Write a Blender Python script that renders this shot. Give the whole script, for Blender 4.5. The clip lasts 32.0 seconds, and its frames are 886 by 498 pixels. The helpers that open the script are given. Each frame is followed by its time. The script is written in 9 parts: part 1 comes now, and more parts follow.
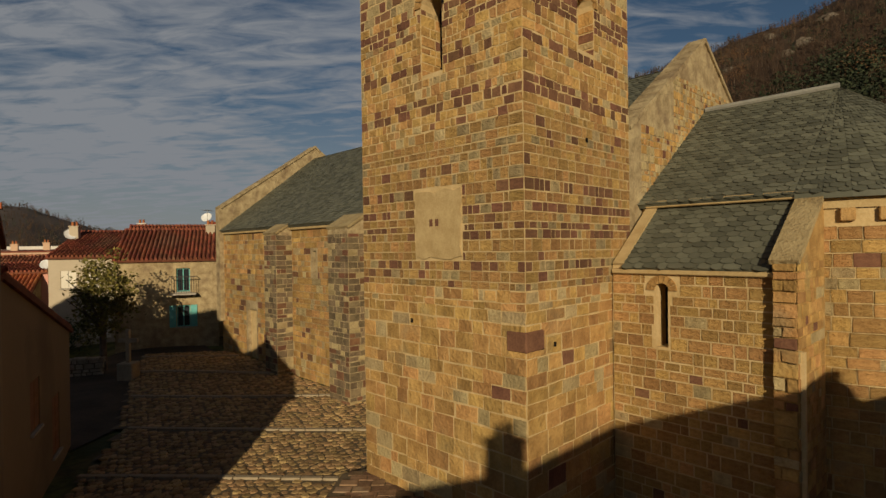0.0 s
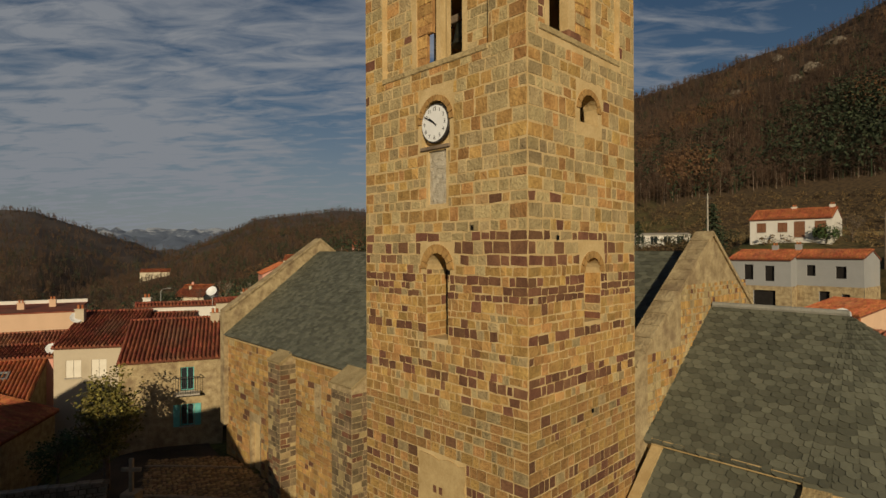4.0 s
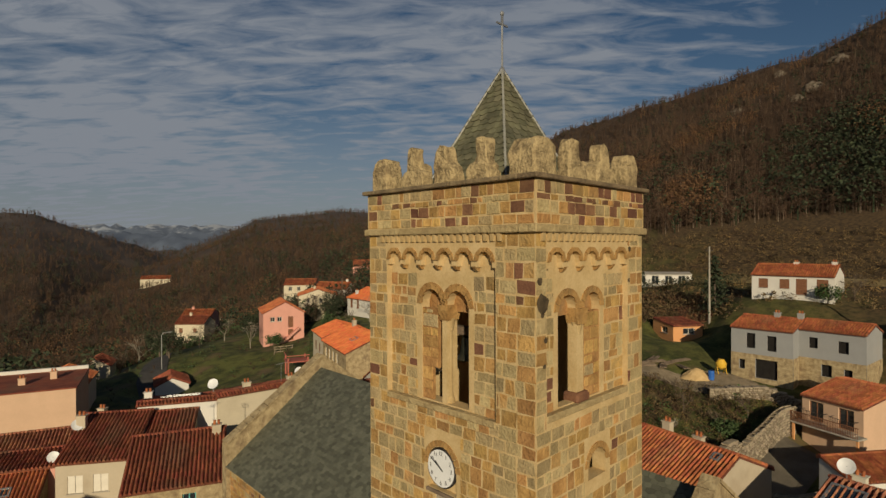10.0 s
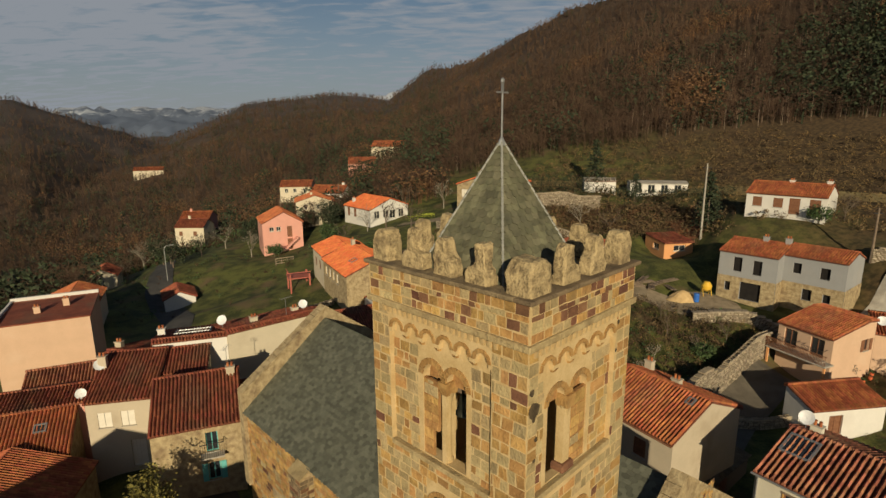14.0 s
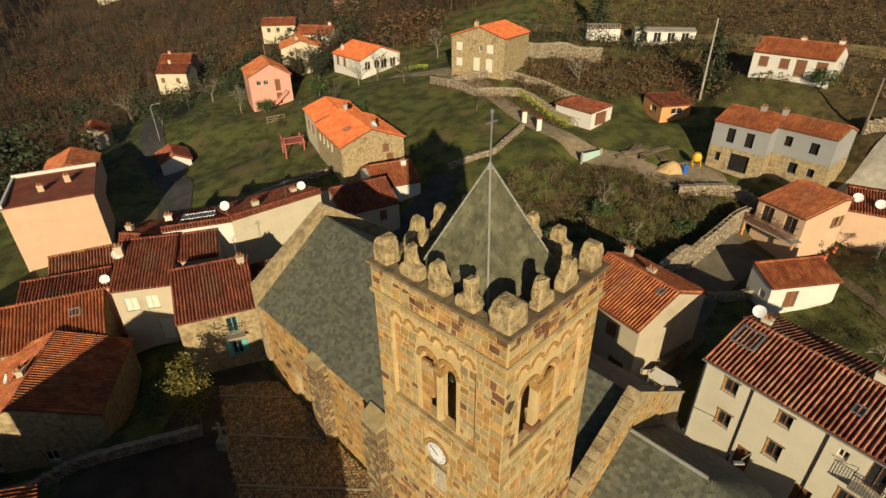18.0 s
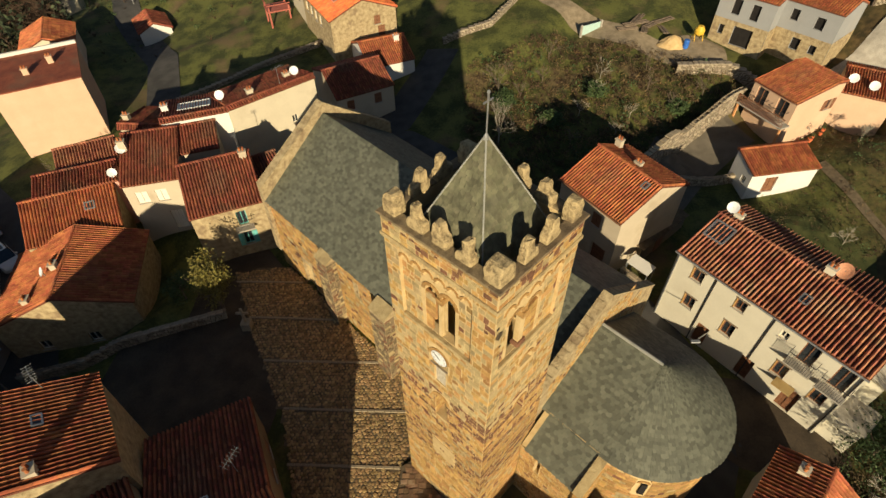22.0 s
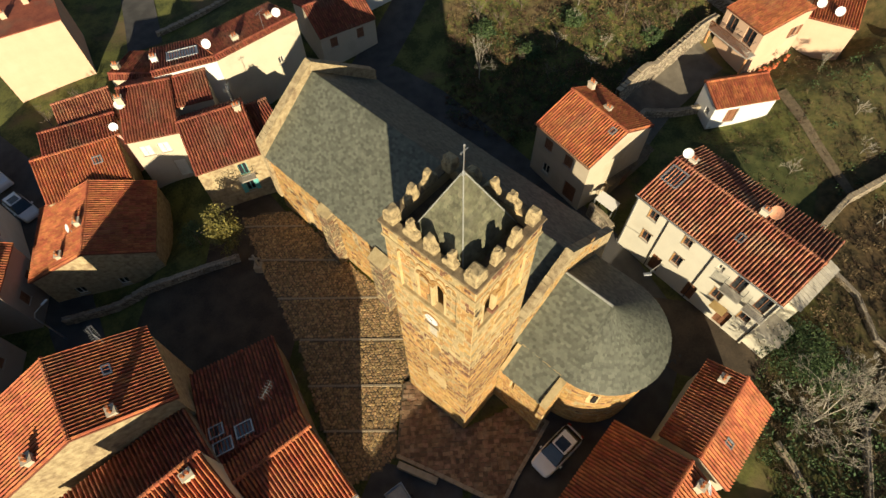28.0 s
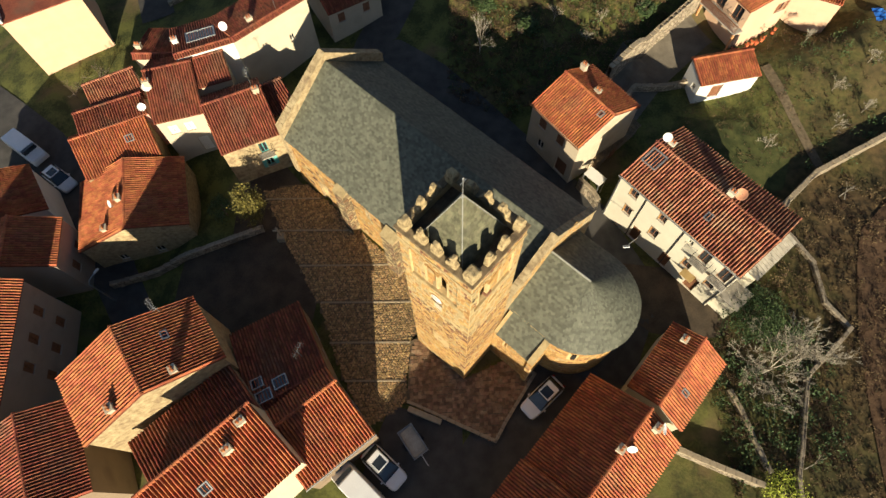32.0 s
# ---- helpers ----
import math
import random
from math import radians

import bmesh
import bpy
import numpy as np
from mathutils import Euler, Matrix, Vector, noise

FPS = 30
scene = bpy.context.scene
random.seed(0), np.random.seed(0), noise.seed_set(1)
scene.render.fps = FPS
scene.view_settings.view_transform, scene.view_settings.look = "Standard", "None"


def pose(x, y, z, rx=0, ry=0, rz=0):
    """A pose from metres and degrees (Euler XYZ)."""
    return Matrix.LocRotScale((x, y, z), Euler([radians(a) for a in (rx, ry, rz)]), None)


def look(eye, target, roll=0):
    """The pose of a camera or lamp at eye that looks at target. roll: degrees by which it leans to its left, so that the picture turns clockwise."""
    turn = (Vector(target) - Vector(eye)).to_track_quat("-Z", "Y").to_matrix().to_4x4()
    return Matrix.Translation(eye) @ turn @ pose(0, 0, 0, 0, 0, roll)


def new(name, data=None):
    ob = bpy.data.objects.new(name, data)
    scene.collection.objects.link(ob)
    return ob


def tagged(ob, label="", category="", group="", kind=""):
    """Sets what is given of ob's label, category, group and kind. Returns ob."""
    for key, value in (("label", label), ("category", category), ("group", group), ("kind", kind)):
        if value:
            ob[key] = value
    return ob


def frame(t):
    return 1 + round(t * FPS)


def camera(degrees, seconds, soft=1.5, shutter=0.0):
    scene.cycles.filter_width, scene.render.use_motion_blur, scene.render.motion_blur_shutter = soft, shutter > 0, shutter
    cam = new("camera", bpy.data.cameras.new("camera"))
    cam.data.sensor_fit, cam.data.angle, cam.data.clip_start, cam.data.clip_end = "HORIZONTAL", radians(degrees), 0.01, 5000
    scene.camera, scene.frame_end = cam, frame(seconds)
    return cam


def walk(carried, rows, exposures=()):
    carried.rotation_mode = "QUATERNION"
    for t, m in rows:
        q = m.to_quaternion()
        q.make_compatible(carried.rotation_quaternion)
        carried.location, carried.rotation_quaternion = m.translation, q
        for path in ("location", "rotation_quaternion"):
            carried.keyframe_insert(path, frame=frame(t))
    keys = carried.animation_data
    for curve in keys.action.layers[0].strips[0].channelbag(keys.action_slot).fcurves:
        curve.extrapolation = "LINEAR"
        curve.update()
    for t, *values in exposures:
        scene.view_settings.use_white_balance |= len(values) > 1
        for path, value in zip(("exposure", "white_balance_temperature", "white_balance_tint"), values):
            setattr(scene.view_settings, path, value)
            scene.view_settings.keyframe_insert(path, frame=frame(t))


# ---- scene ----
cam = camera(78.6, 32.0)
PATH = [
    (0, (-0.004, 0.049, 6.025), (-0.019, 2.049, 6.019), -0.8),
    (0.5, (-0.017, 0.015, 6.74), (-0.035, 2.015, 6.739), -0.7),
    (1, (-0.08, -0.07, 7.537), (-0.1, 1.93, 7.537), -0.5),
    (1.5, (-0.122, -0.11, 8.23), (-0.142, 1.89, 8.232), -0.5),
    (2, (-0.117, -0.033, 8.998), (-0.14, 1.967, 9.001), -0.5),
    (2.5, (-0.022, 0.098, 9.666), (-0.051, 2.098, 9.672), -0.4),
    (3, (0.03, 0.061, 10.456), (-0.001, 2.061, 10.464), -0.2),
    (3.5, (0.03, 0.094, 11.197), (-0.001, 2.094, 11.204), -0.2),
    (5.5, (0.069, 0.153, 14.002), (0.032, 2.153, 13.997), -0.1),
    (6, (0.02, 0.31, 14.601), (-0.017, 2.309, 14.594), 0.0),
    (6.5, (-0.057, 0.204, 15.232), (-0.095, 2.203, 15.224), -0.0),
    (7, (-0.044, 0.178, 15.918), (-0.082, 2.177, 15.908), -0.1),
    (7.5, (-0.063, 0.23, 16.524), (-0.101, 2.23, 16.515), -0.1),
    (8, (-0.147, 0.18, 17.2), (-0.182, 2.18, 17.189), -0.1),
    (8.5, (-0.16, 0.194, 17.807), (-0.193, 2.194, 17.796), -0.1),
    (9, (-0.041, 0.218, 18.41), (-0.074, 2.218, 18.398), -0.2),
    (9.5, (-0.009, 0.26, 19.009), (-0.043, 2.26, 18.997), -0.2),
    (10, (-0.079, 0.29, 19.734), (-0.111, 2.29, 19.721), -0.2),
    (10.5, (-0.035, 0.267, 20.407), (-0.066, 2.267, 20.395), -0.2),
    (11, (-0.049, 0.284, 21.212), (-0.071, 2.284, 21.197), -0.2),
    (11.5, (-0.042, 0.378, 21.809), (-0.063, 2.377, 21.755), -0.3),
    (12, (-0.021, 0.383, 22.321), (-0.043, 2.379, 22.19), -0.3),
    (12.5, (-0.026, 0.314, 22.776), (-0.047, 2.304, 22.573), -0.3),
    (13, (-0.087, 0.281, 23.356), (-0.106, 2.261, 23.072), -0.4),
    (13.5, (-0.095, 0.328, 23.929), (-0.115, 2.295, 23.569), -0.3),
    (14, (-0.123, 0.298, 24.423), (-0.143, 2.249, 23.985), -0.4),
    (14.5, (-0.101, 0.312, 24.981), (-0.121, 2.245, 24.469), -0.4),
    (16.5, (-0.036, 0.447, 27.555), (-0.057, 2.276, 26.747), -0.5),
    (17, (-0.008, 0.435, 28.152), (-0.028, 2.231, 27.272), -0.5),
    (17.5, (0.006, 0.474, 28.772), (-0.014, 2.234, 27.823), -0.5),
    (18, (-0.016, 0.525, 29.417), (-0.022, 2.247, 28.4), -0.6),
    (18.5, (-0.023, 0.531, 30.001), (-0.028, 2.218, 28.926), -0.6),
    (19, (-0.084, 0.542, 30.639), (-0.088, 2.191, 29.509), -0.6),
    (19.5, (-0.118, 0.593, 31.176), (-0.121, 2.207, 29.994), -0.7),
    (20, (-0.108, 0.563, 31.628), (-0.11, 2.136, 30.393), -0.8),
    (20.5, (-0.155, 0.583, 32.029), (-0.153, 2.115, 30.743), -0.7),
    (21, (-0.181, 0.604, 32.454), (-0.175, 2.088, 31.114), -0.7),
    (21.5, (-0.213, 0.618, 32.797), (-0.205, 2.058, 31.409), -0.6),
    (22, (-0.199, 0.521, 33.147), (-0.189, 1.912, 31.71), -0.7),
    (22.5, (-0.264, 0.473, 33.603), (-0.248, 1.828, 32.132), -0.7),
    (23, (-0.195, 0.531, 34.135), (-0.151, 1.852, 32.635), -0.9),
    (23.5, (-0.19, 0.517, 34.664), (-0.132, 1.812, 33.14), -1.0),
    (24, (-0.195, 0.501, 35.232), (-0.14, 1.772, 33.689), -1.0),
    (24.5, (-0.254, 0.462, 35.753), (-0.199, 1.709, 34.191), -0.9),
    (25, (-0.263, 0.529, 36.331), (-0.21, 1.75, 34.748), -0.9),
    (25.5, (-0.213, 0.548, 36.835), (-0.16, 1.745, 35.233), -0.9),
    (27.5, (-0.151, 0.723, 39.064), (-0.106, 1.822, 37.393), -1.1),
    (28, (-0.156, 0.723, 39.517), (-0.112, 1.795, 37.829), -1.1),
    (28.5, (-0.156, 0.76, 40.16), (-0.115, 1.806, 38.455), -1.2),
    (29, (-0.153, 0.796, 40.905), (-0.114, 1.815, 39.184), -1.2),
    (29.5, (-0.132, 0.77, 41.653), (-0.094, 1.767, 39.919), -1.3),
    (30, (-0.227, 0.802, 42.509), (-0.191, 1.771, 40.76), -1.3),
    (30.5, (-0.174, 0.764, 43.249), (-0.144, 1.714, 41.489), -1.7),
    (31, (-0.075, 0.838, 44.101), (-0.052, 1.758, 42.325), -2.1),
    (31.5, (-0.096, 0.822, 44.873), (-0.074, 1.715, 43.084), -2.1),
    (32, (-0.143, 0.787, 45.665), (-0.12, 1.653, 43.862), -1.9),
]
EXPOSURES = [(0.0, -0.45, 6500, 10), (3.0, -0.46, 6450, 10), (6.0, -0.45, 6350, 10), (10.0, -0.40, 6200, 10), (13.0, -0.24, 6250, 9), (17.0, 0.16, 6400, 8), (20.0, 0.30, 6450, 8), (24.0, 0.64, 6200, 8), (28.0, 0.90, 6050, 8), (32.0, 1.04, 5950, 8)]
walk(cam, [(t, look(eye, target, roll)) for t, eye, target, roll in PATH], EXPOSURES)

# ---- world, sun, sky ----
SUN_EL, SUN_AZ = 17.0, -2.6   # light travels towards +y, turned a little to -x
SUN_DIR = Vector((math.sin(radians(SUN_AZ)) * math.cos(radians(SUN_EL)), math.cos(radians(SUN_AZ)) * math.cos(radians(SUN_EL)), -math.sin(radians(SUN_EL))))
sun = new("sun", bpy.data.lights.new("sun", "SUN"))
sun.data.energy, sun.data.angle, sun.data.color = 5.0, radians(0.6), (1.0, 0.835, 0.575)
sun.rotation_mode = "QUATERNION"
sun.rotation_quaternion = SUN_DIR.to_track_quat("-Z", "Y")
sun.location = (20, -80, 60)


def make_world():
    w = bpy.data.worlds.new("sky")
    scene.world = w
    w.use_nodes = True
    nt = w.node_tree
    nt.nodes.clear()
    N, L = nt.nodes.new, nt.links.new
    out, bg = N("ShaderNodeOutputWorld"), N("ShaderNodeBackground")
    sky = N("ShaderNodeTexSky")
    sky.sky_type, sky.sun_disc = "NISHITA", False
    sky.sun_elevation, sky.sun_rotation = radians(SUN_EL), radians(180.0 - SUN_AZ)
    sky.air_density, sky.dust_density, sky.ozone_density = 1.0, 0.8, 2.0
    geo, sep = N("ShaderNodeNewGeometry"), N("ShaderNodeSeparateXYZ")
    tc = N("ShaderNodeTexCoord")
    L(tc.outputs["Generated"], sep.inputs[0])
    up = N("ShaderNodeMath"); up.operation = "MAXIMUM"; up.inputs[1].default_value = 0.02
    L(sep.outputs["Z"], up.inputs[0])
    add = N("ShaderNodeMath"); add.operation = "ADD"; add.inputs[1].default_value = 0.11
    L(up.outputs[0], add.inputs[0])
    dx, dy = N("ShaderNodeMath"), N("ShaderNodeMath")
    dx.operation = dy.operation = "DIVIDE"
    L(sep.outputs["X"], dx.inputs[0]); L(add.outputs[0], dx.inputs[1])
    L(sep.outputs["Y"], dy.inputs[0]); L(add.outputs[0], dy.inputs[1])
    com = N("ShaderNodeCombineXYZ")
    L(dx.outputs[0], com.inputs[0]); L(dy.outputs[0], com.inputs[1])
    mp = N("ShaderNodeMapping"); mp.inputs["Rotation"].default_value = (0, 0, radians(28)); mp.inputs["Scale"].default_value = (0.8, 1.9, 1)
    L(com.outputs[0], mp.inputs[0])
    n1 = N("ShaderNodeTexNoise"); n1.inputs["Scale"].default_value = 4.6; n1.inputs["Detail"].default_value = 5; n1.inputs["Roughness"].default_value = 0.58; n1.inputs["Distortion"].default_value = 0.5
    L(mp.outputs[0], n1.inputs["Vector"])
    mp2 = N("ShaderNodeMapping"); mp2.inputs["Scale"].default_value = (0.45, 0.35, 1); mp2.inputs["Location"].default_value = (3.1, 0.4, 0)
    L(com.outputs[0], mp2.inputs[0])
    n2 = N("ShaderNodeTexNoise"); n2.inputs["Scale"].default_value = 1.0; n2.inputs["Detail"].default_value = 3
    L(mp2.outputs[0], n2.inputs["Vector"])
    mul = N("ShaderNodeMath"); mul.operation = "MULTIPLY_ADD"; mul.inputs[1].default_value = 0.8
    L(n2.outputs["Fac"], mul.inputs[0]); L(n1.outputs["Fac"], mul.inputs[2])
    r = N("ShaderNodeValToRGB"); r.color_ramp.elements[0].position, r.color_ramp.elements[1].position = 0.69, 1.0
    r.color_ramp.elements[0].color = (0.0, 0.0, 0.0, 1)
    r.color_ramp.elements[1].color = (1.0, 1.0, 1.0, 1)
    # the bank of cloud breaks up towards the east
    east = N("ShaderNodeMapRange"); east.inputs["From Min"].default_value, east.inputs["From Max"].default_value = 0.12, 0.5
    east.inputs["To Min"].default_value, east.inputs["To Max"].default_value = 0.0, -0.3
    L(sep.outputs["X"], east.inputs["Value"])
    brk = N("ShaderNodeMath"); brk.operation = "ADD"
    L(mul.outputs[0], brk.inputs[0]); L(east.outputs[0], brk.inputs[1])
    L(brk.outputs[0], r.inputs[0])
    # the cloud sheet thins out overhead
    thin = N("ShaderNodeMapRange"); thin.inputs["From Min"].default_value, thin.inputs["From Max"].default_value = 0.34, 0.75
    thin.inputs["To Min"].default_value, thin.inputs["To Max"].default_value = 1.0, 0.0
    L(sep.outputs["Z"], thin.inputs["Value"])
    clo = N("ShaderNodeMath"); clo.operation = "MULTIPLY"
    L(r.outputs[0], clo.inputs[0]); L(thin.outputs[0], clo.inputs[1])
    # haze towards the horizon
    hz = N("ShaderNodeMapRange"); hz.inputs["From Min"].default_value, hz.inputs["From Max"].default_value = 0.0, 0.27
    hz.inputs["To Min"].default_value, hz.inputs["To Max"].default_value = 0.88, 0.0
    L(sep.outputs["Z"], hz.inputs["Value"])
    mx0 = N("ShaderNodeMath"); mx0.operation = "MAXIMUM"
    L(clo.outputs[0], mx0.inputs[0]); L(hz.outputs[0], mx0.inputs[1])
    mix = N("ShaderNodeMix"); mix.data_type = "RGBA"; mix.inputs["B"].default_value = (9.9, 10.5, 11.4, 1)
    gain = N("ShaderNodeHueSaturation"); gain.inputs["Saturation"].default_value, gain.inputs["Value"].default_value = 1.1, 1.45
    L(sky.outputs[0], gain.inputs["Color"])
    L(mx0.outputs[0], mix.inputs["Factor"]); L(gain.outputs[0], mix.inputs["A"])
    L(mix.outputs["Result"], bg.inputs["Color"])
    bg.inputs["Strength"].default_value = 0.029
    L(bg.outputs[0], out.inputs[0])


make_world()


# ---- materials ----
def mat(name, c1, c2, scale=1.0, rough=0.85, bump=0.3, metal=0.0, fine=8.0, spread=0.0, island=True, spots=None, spot_amt=0.0, wave=None, spec=0.3, detail=6, ramp=(0.32, 0.68), hue=0.012):
    """A surface that mixes two colours at two scales of noise, varies from piece to piece by spread, and has fine relief."""
    m = bpy.data.materials.new(name)
    m.use_nodes = True
    nt = m.node_tree
    N, L = nt.nodes.new, nt.links.new
    b = nt.nodes["Principled BSDF"]
    b.inputs["Roughness"].default_value, b.inputs["Metallic"].default_value = rough, metal
    b.inputs["Specular IOR Level"].default_value = spec
    tc = N("ShaderNodeTexCoord")
    n1, n2 = N("ShaderNodeTexNoise"), N("ShaderNodeTexNoise")
    for n, s, d in ((n1, scale, detail), (n2, scale * fine, 4)):
        n.inputs["Scale"].default_value, n.inputs["Detail"].default_value = s, d
        L(tc.outputs["Object"], n.inputs["Vector"])
    mm = N("ShaderNodeMath"); mm.operation = "MULTIPLY_ADD"; mm.inputs[1].default_value = 0.45
    sub = N("ShaderNodeMath"); sub.operation = "SUBTRACT"; sub.inputs[1].default_value = 0.225
    L(n2.outputs["Fac"], mm.inputs[0]); L(n1.outputs["Fac"], mm.inputs[2]); L(mm.outputs[0], sub.inputs[0])
    r = N("ShaderNodeValToRGB")
    r.color_ramp.elements[0].position, r.color_ramp.elements[1].position = ramp
    r.color_ramp.elements[0].color, r.color_ramp.elements[1].color = (*c1, 1), (*c2, 1)
    L(sub.outputs[0], r.inputs[0])
    col = r.outputs[0]
    if spots:
        n3 = N("ShaderNodeTexNoise"); n3.inputs["Scale"].default_value = scale * 0.45; n3.inputs["Detail"].default_value = 7
        mp = N("ShaderNodeMapping"); mp.inputs["Location"].default_value = (7.3, 2.1, 4.4)
        L(tc.outputs["Object"], mp.inputs[0]); L(mp.outputs[0], n3.inputs["Vector"])
        r3 = N("ShaderNodeValToRGB"); r3.color_ramp.elements[0].position, r3.color_ramp.elements[1].position = 0.56, 0.70
        L(n3.outputs["Fac"], r3.inputs[0])
        f = N("ShaderNodeMath"); f.operation = "MULTIPLY"; f.inputs[1].default_value = spot_amt
        L(r3.outputs[0], f.inputs[0])
        mx = N("ShaderNodeMix"); mx.data_type = "RGBA"; mx.inputs["B"].default_value = (*spots, 1)
        L(f.outputs[0], mx.inputs["Factor"]); L(col, mx.inputs["A"])
        col = mx.outputs["Result"]
    if spread:
        if island:
            rnd = N("ShaderNodeNewGeometry").outputs["Random Per Island"]
        else:
            rnd = N("ShaderNodeObjectInfo").outputs["Random"]
        mr = N("ShaderNodeMapRange"); mr.inputs["To Min"].default_value, mr.inputs["To Max"].default_value = 1 - spread, 1 + spread
        L(rnd, mr.inputs["Value"])
        hs = N("ShaderNodeHueSaturation")
        L(mr.outputs[0], hs.inputs["Value"]); L(col, hs.inputs["Color"])
        mr2 = N("ShaderNodeMapRange"); mr2.inputs["To Min"].default_value, mr2.inputs["To Max"].default_value = 0.5 - hue, 0.5 + hue * 0.7
        ml = N("ShaderNodeMath"); ml.operation = "MULTIPLY"; ml.inputs[1].default_value = 7.13
        fr = N("ShaderNodeMath"); fr.operation = "FRACT"
        L(rnd, ml.inputs[0]); L(ml.outputs[0], fr.inputs[0]); L(fr.outputs[0], mr2.inputs["Value"]); L(mr2.outputs[0], hs.inputs["Hue"])
        col = hs.outputs[0]
    L(col, b.inputs["Base Color"])
    if bump:
        bp = N("ShaderNodeBump"); bp.inputs["Strength"].default_value, bp.inputs["Distance"].default_value = bump, 0.07 if bump >= 0.9 else 0.03
        L(sub.outputs[0], bp.inputs["Height"]); L(bp.outputs[0], b.inputs["Normal"])
    return m


STONE = mat("ochre_sandstone", (0.325, 0.186, 0.060), (0.47, 0.287, 0.098), 2.4, 0.9, 1.0, spread=0.27, hue=0.013, spots=(0.26, 0.20, 0.10), spot_amt=0.6, fine=6, ramp=(0.36, 0.64))
STONE_GREY = mat("grey_sandstone", (0.305, 0.228, 0.108), (0.445, 0.348, 0.175), 2.0, 0.9, 0.9, spread=0.2, hue=0.006, spots=(0.19, 0.14, 0.075), spot_amt=0.6)
STONE_RED = mat("red_sandstone", (0.12, 0.056, 0.032), (0.20, 0.10, 0.052), 2.4, 0.9, 0.8, spread=0.28)
STONE_PIECE = mat("ochre_sandstone_block", (0.325, 0.186, 0.060), (0.47, 0.287, 0.098), 2.4, 0.9, 1.0, spread=0.27, hue=0.013, spots=(0.26, 0.20, 0.10), spot_amt=0.6, fine=6, ramp=(0.36, 0.64), island=False)
STONE_GREY_PIECE = mat("grey_sandstone_block", (0.305, 0.228, 0.108), (0.445, 0.348, 0.175), 2.0, 0.9, 0.9, spread=0.2, hue=0.006, spots=(0.19, 0.14, 0.075), spot_amt=0.6, island=False)
STONE_RED_PIECE = mat("red_sandstone_block", (0.12, 0.056, 0.032), (0.20, 0.10, 0.052), 2.4, 0.9, 0.8, spread=0.28, island=False)
MORTAR = mat("lime_mortar", (0.475, 0.335, 0.15), (0.59, 0.44, 0.225), 2.2, 0.95, 0.6)
DARKSTONE = mat("dark_weathered_stone", (0.115, 0.085, 0.05), (0.23, 0.17, 0.095), 2.2, 0.95, 0.9, spread=0.3)
RUBBLE = mat("rubble_masonry", (0.26, 0.19, 0.10), (0.46, 0.36, 0.20), 2.6, 0.95, 1.0, fine=5, spots=(0.18, 0.12, 0.07), spot_amt=0.7)
WORN = mat("worn_merlon_rubble", (0.17, 0.125, 0.065), (0.46, 0.35, 0.18), 4.5, 0.95, 1.0, fine=4, spots=(0.13, 0.09, 0.05), spot_amt=0.7, ramp=(0.25, 0.6))
PATCH = mat("lime_render_patch", (0.40, 0.28, 0.125), (0.50, 0.37, 0.18), 2.6, 0.95, 0.5)
SLATE = mat("slate", (0.095, 0.097, 0.07), (0.14, 0.14, 0.10), 0.6, 0.6, 0.35, fine=14, spread=0.3, hue=0.006, spots=(0.15, 0.15, 0.10), spot_amt=0.2, ramp=(0.2, 0.8))
SLATE_PIECE = mat("single_slate", (0.095, 0.097, 0.07), (0.14, 0.14, 0.10), 0.6, 0.6, 0.35, fine=14, spread=0.3, hue=0.006, spots=(0.15, 0.15, 0.10), spot_amt=0.2, ramp=(0.2, 0.8), island=False)
SLATE_SPIRE = mat("lichened_spire_slate", (0.094, 0.091, 0.054), (0.178, 0.168, 0.098), 1.6, 0.7, 0.4, fine=5, spread=0.22, spots=(0.07, 0.07, 0.05), spot_amt=0.6)
SLATE_SPIRE_PIECE = mat("single_spire_slate", (0.094, 0.091, 0.054), (0.178, 0.168, 0.098), 1.6, 0.7, 0.4, fine=5, spread=0.22, spots=(0.07, 0.07, 0.05), spot_amt=0.6, island=False)
LEAD = mat("lead_flashing", (0.22, 0.22, 0.19), (0.32, 0.31, 0.27), 2.0, 0.5, 0.1)
TILE = mat("clay_roof_tile", (0.29, 0.084, 0.034), (0.48, 0.166, 0.060), 0.8, 0.85, 0.3, spread=0.24, spots=(0.26, 0.13, 0.07), spot_amt=0.45)
# weathered tile, its base darkened further to stand for roofs in shade
TILE_DARK = mat("weathered_and_shaded_clay_tile", (0.185, 0.052, 0.028), (0.30, 0.095, 0.045), 0.8, 0.88, 0.35, spread=0.36, spots=(0.17, 0.10, 0.06), spot_amt=0.7)
TILE_OLD = mat("old_mixed_clay_tile", (0.22, 0.075, 0.042), (0.44, 0.19, 0.095), 1.2, 0.9, 0.35, spread=0.34, spots=(0.44, 0.30, 0.17), spot_amt=0.6)
TILE_NEW = mat("new_orange_clay_tile", (0.52, 0.13, 0.04), (0.62, 0.19, 0.06), 1.0, 0.85, 0.2, spread=0.16)
ROOF_BED = mat("roof_bedding", (0.12, 0.04, 0.022), (0.19, 0.068, 0.036), 2, 0.95, 0.2)


def render_mat(name, c, dirt=(0.3, 0.24, 0.16), amt=0.3):
    return mat(name, tuple(v * 0.92 for v in c), c, 0.9, 0.92, 0.15, spots=dirt, spot_amt=amt)


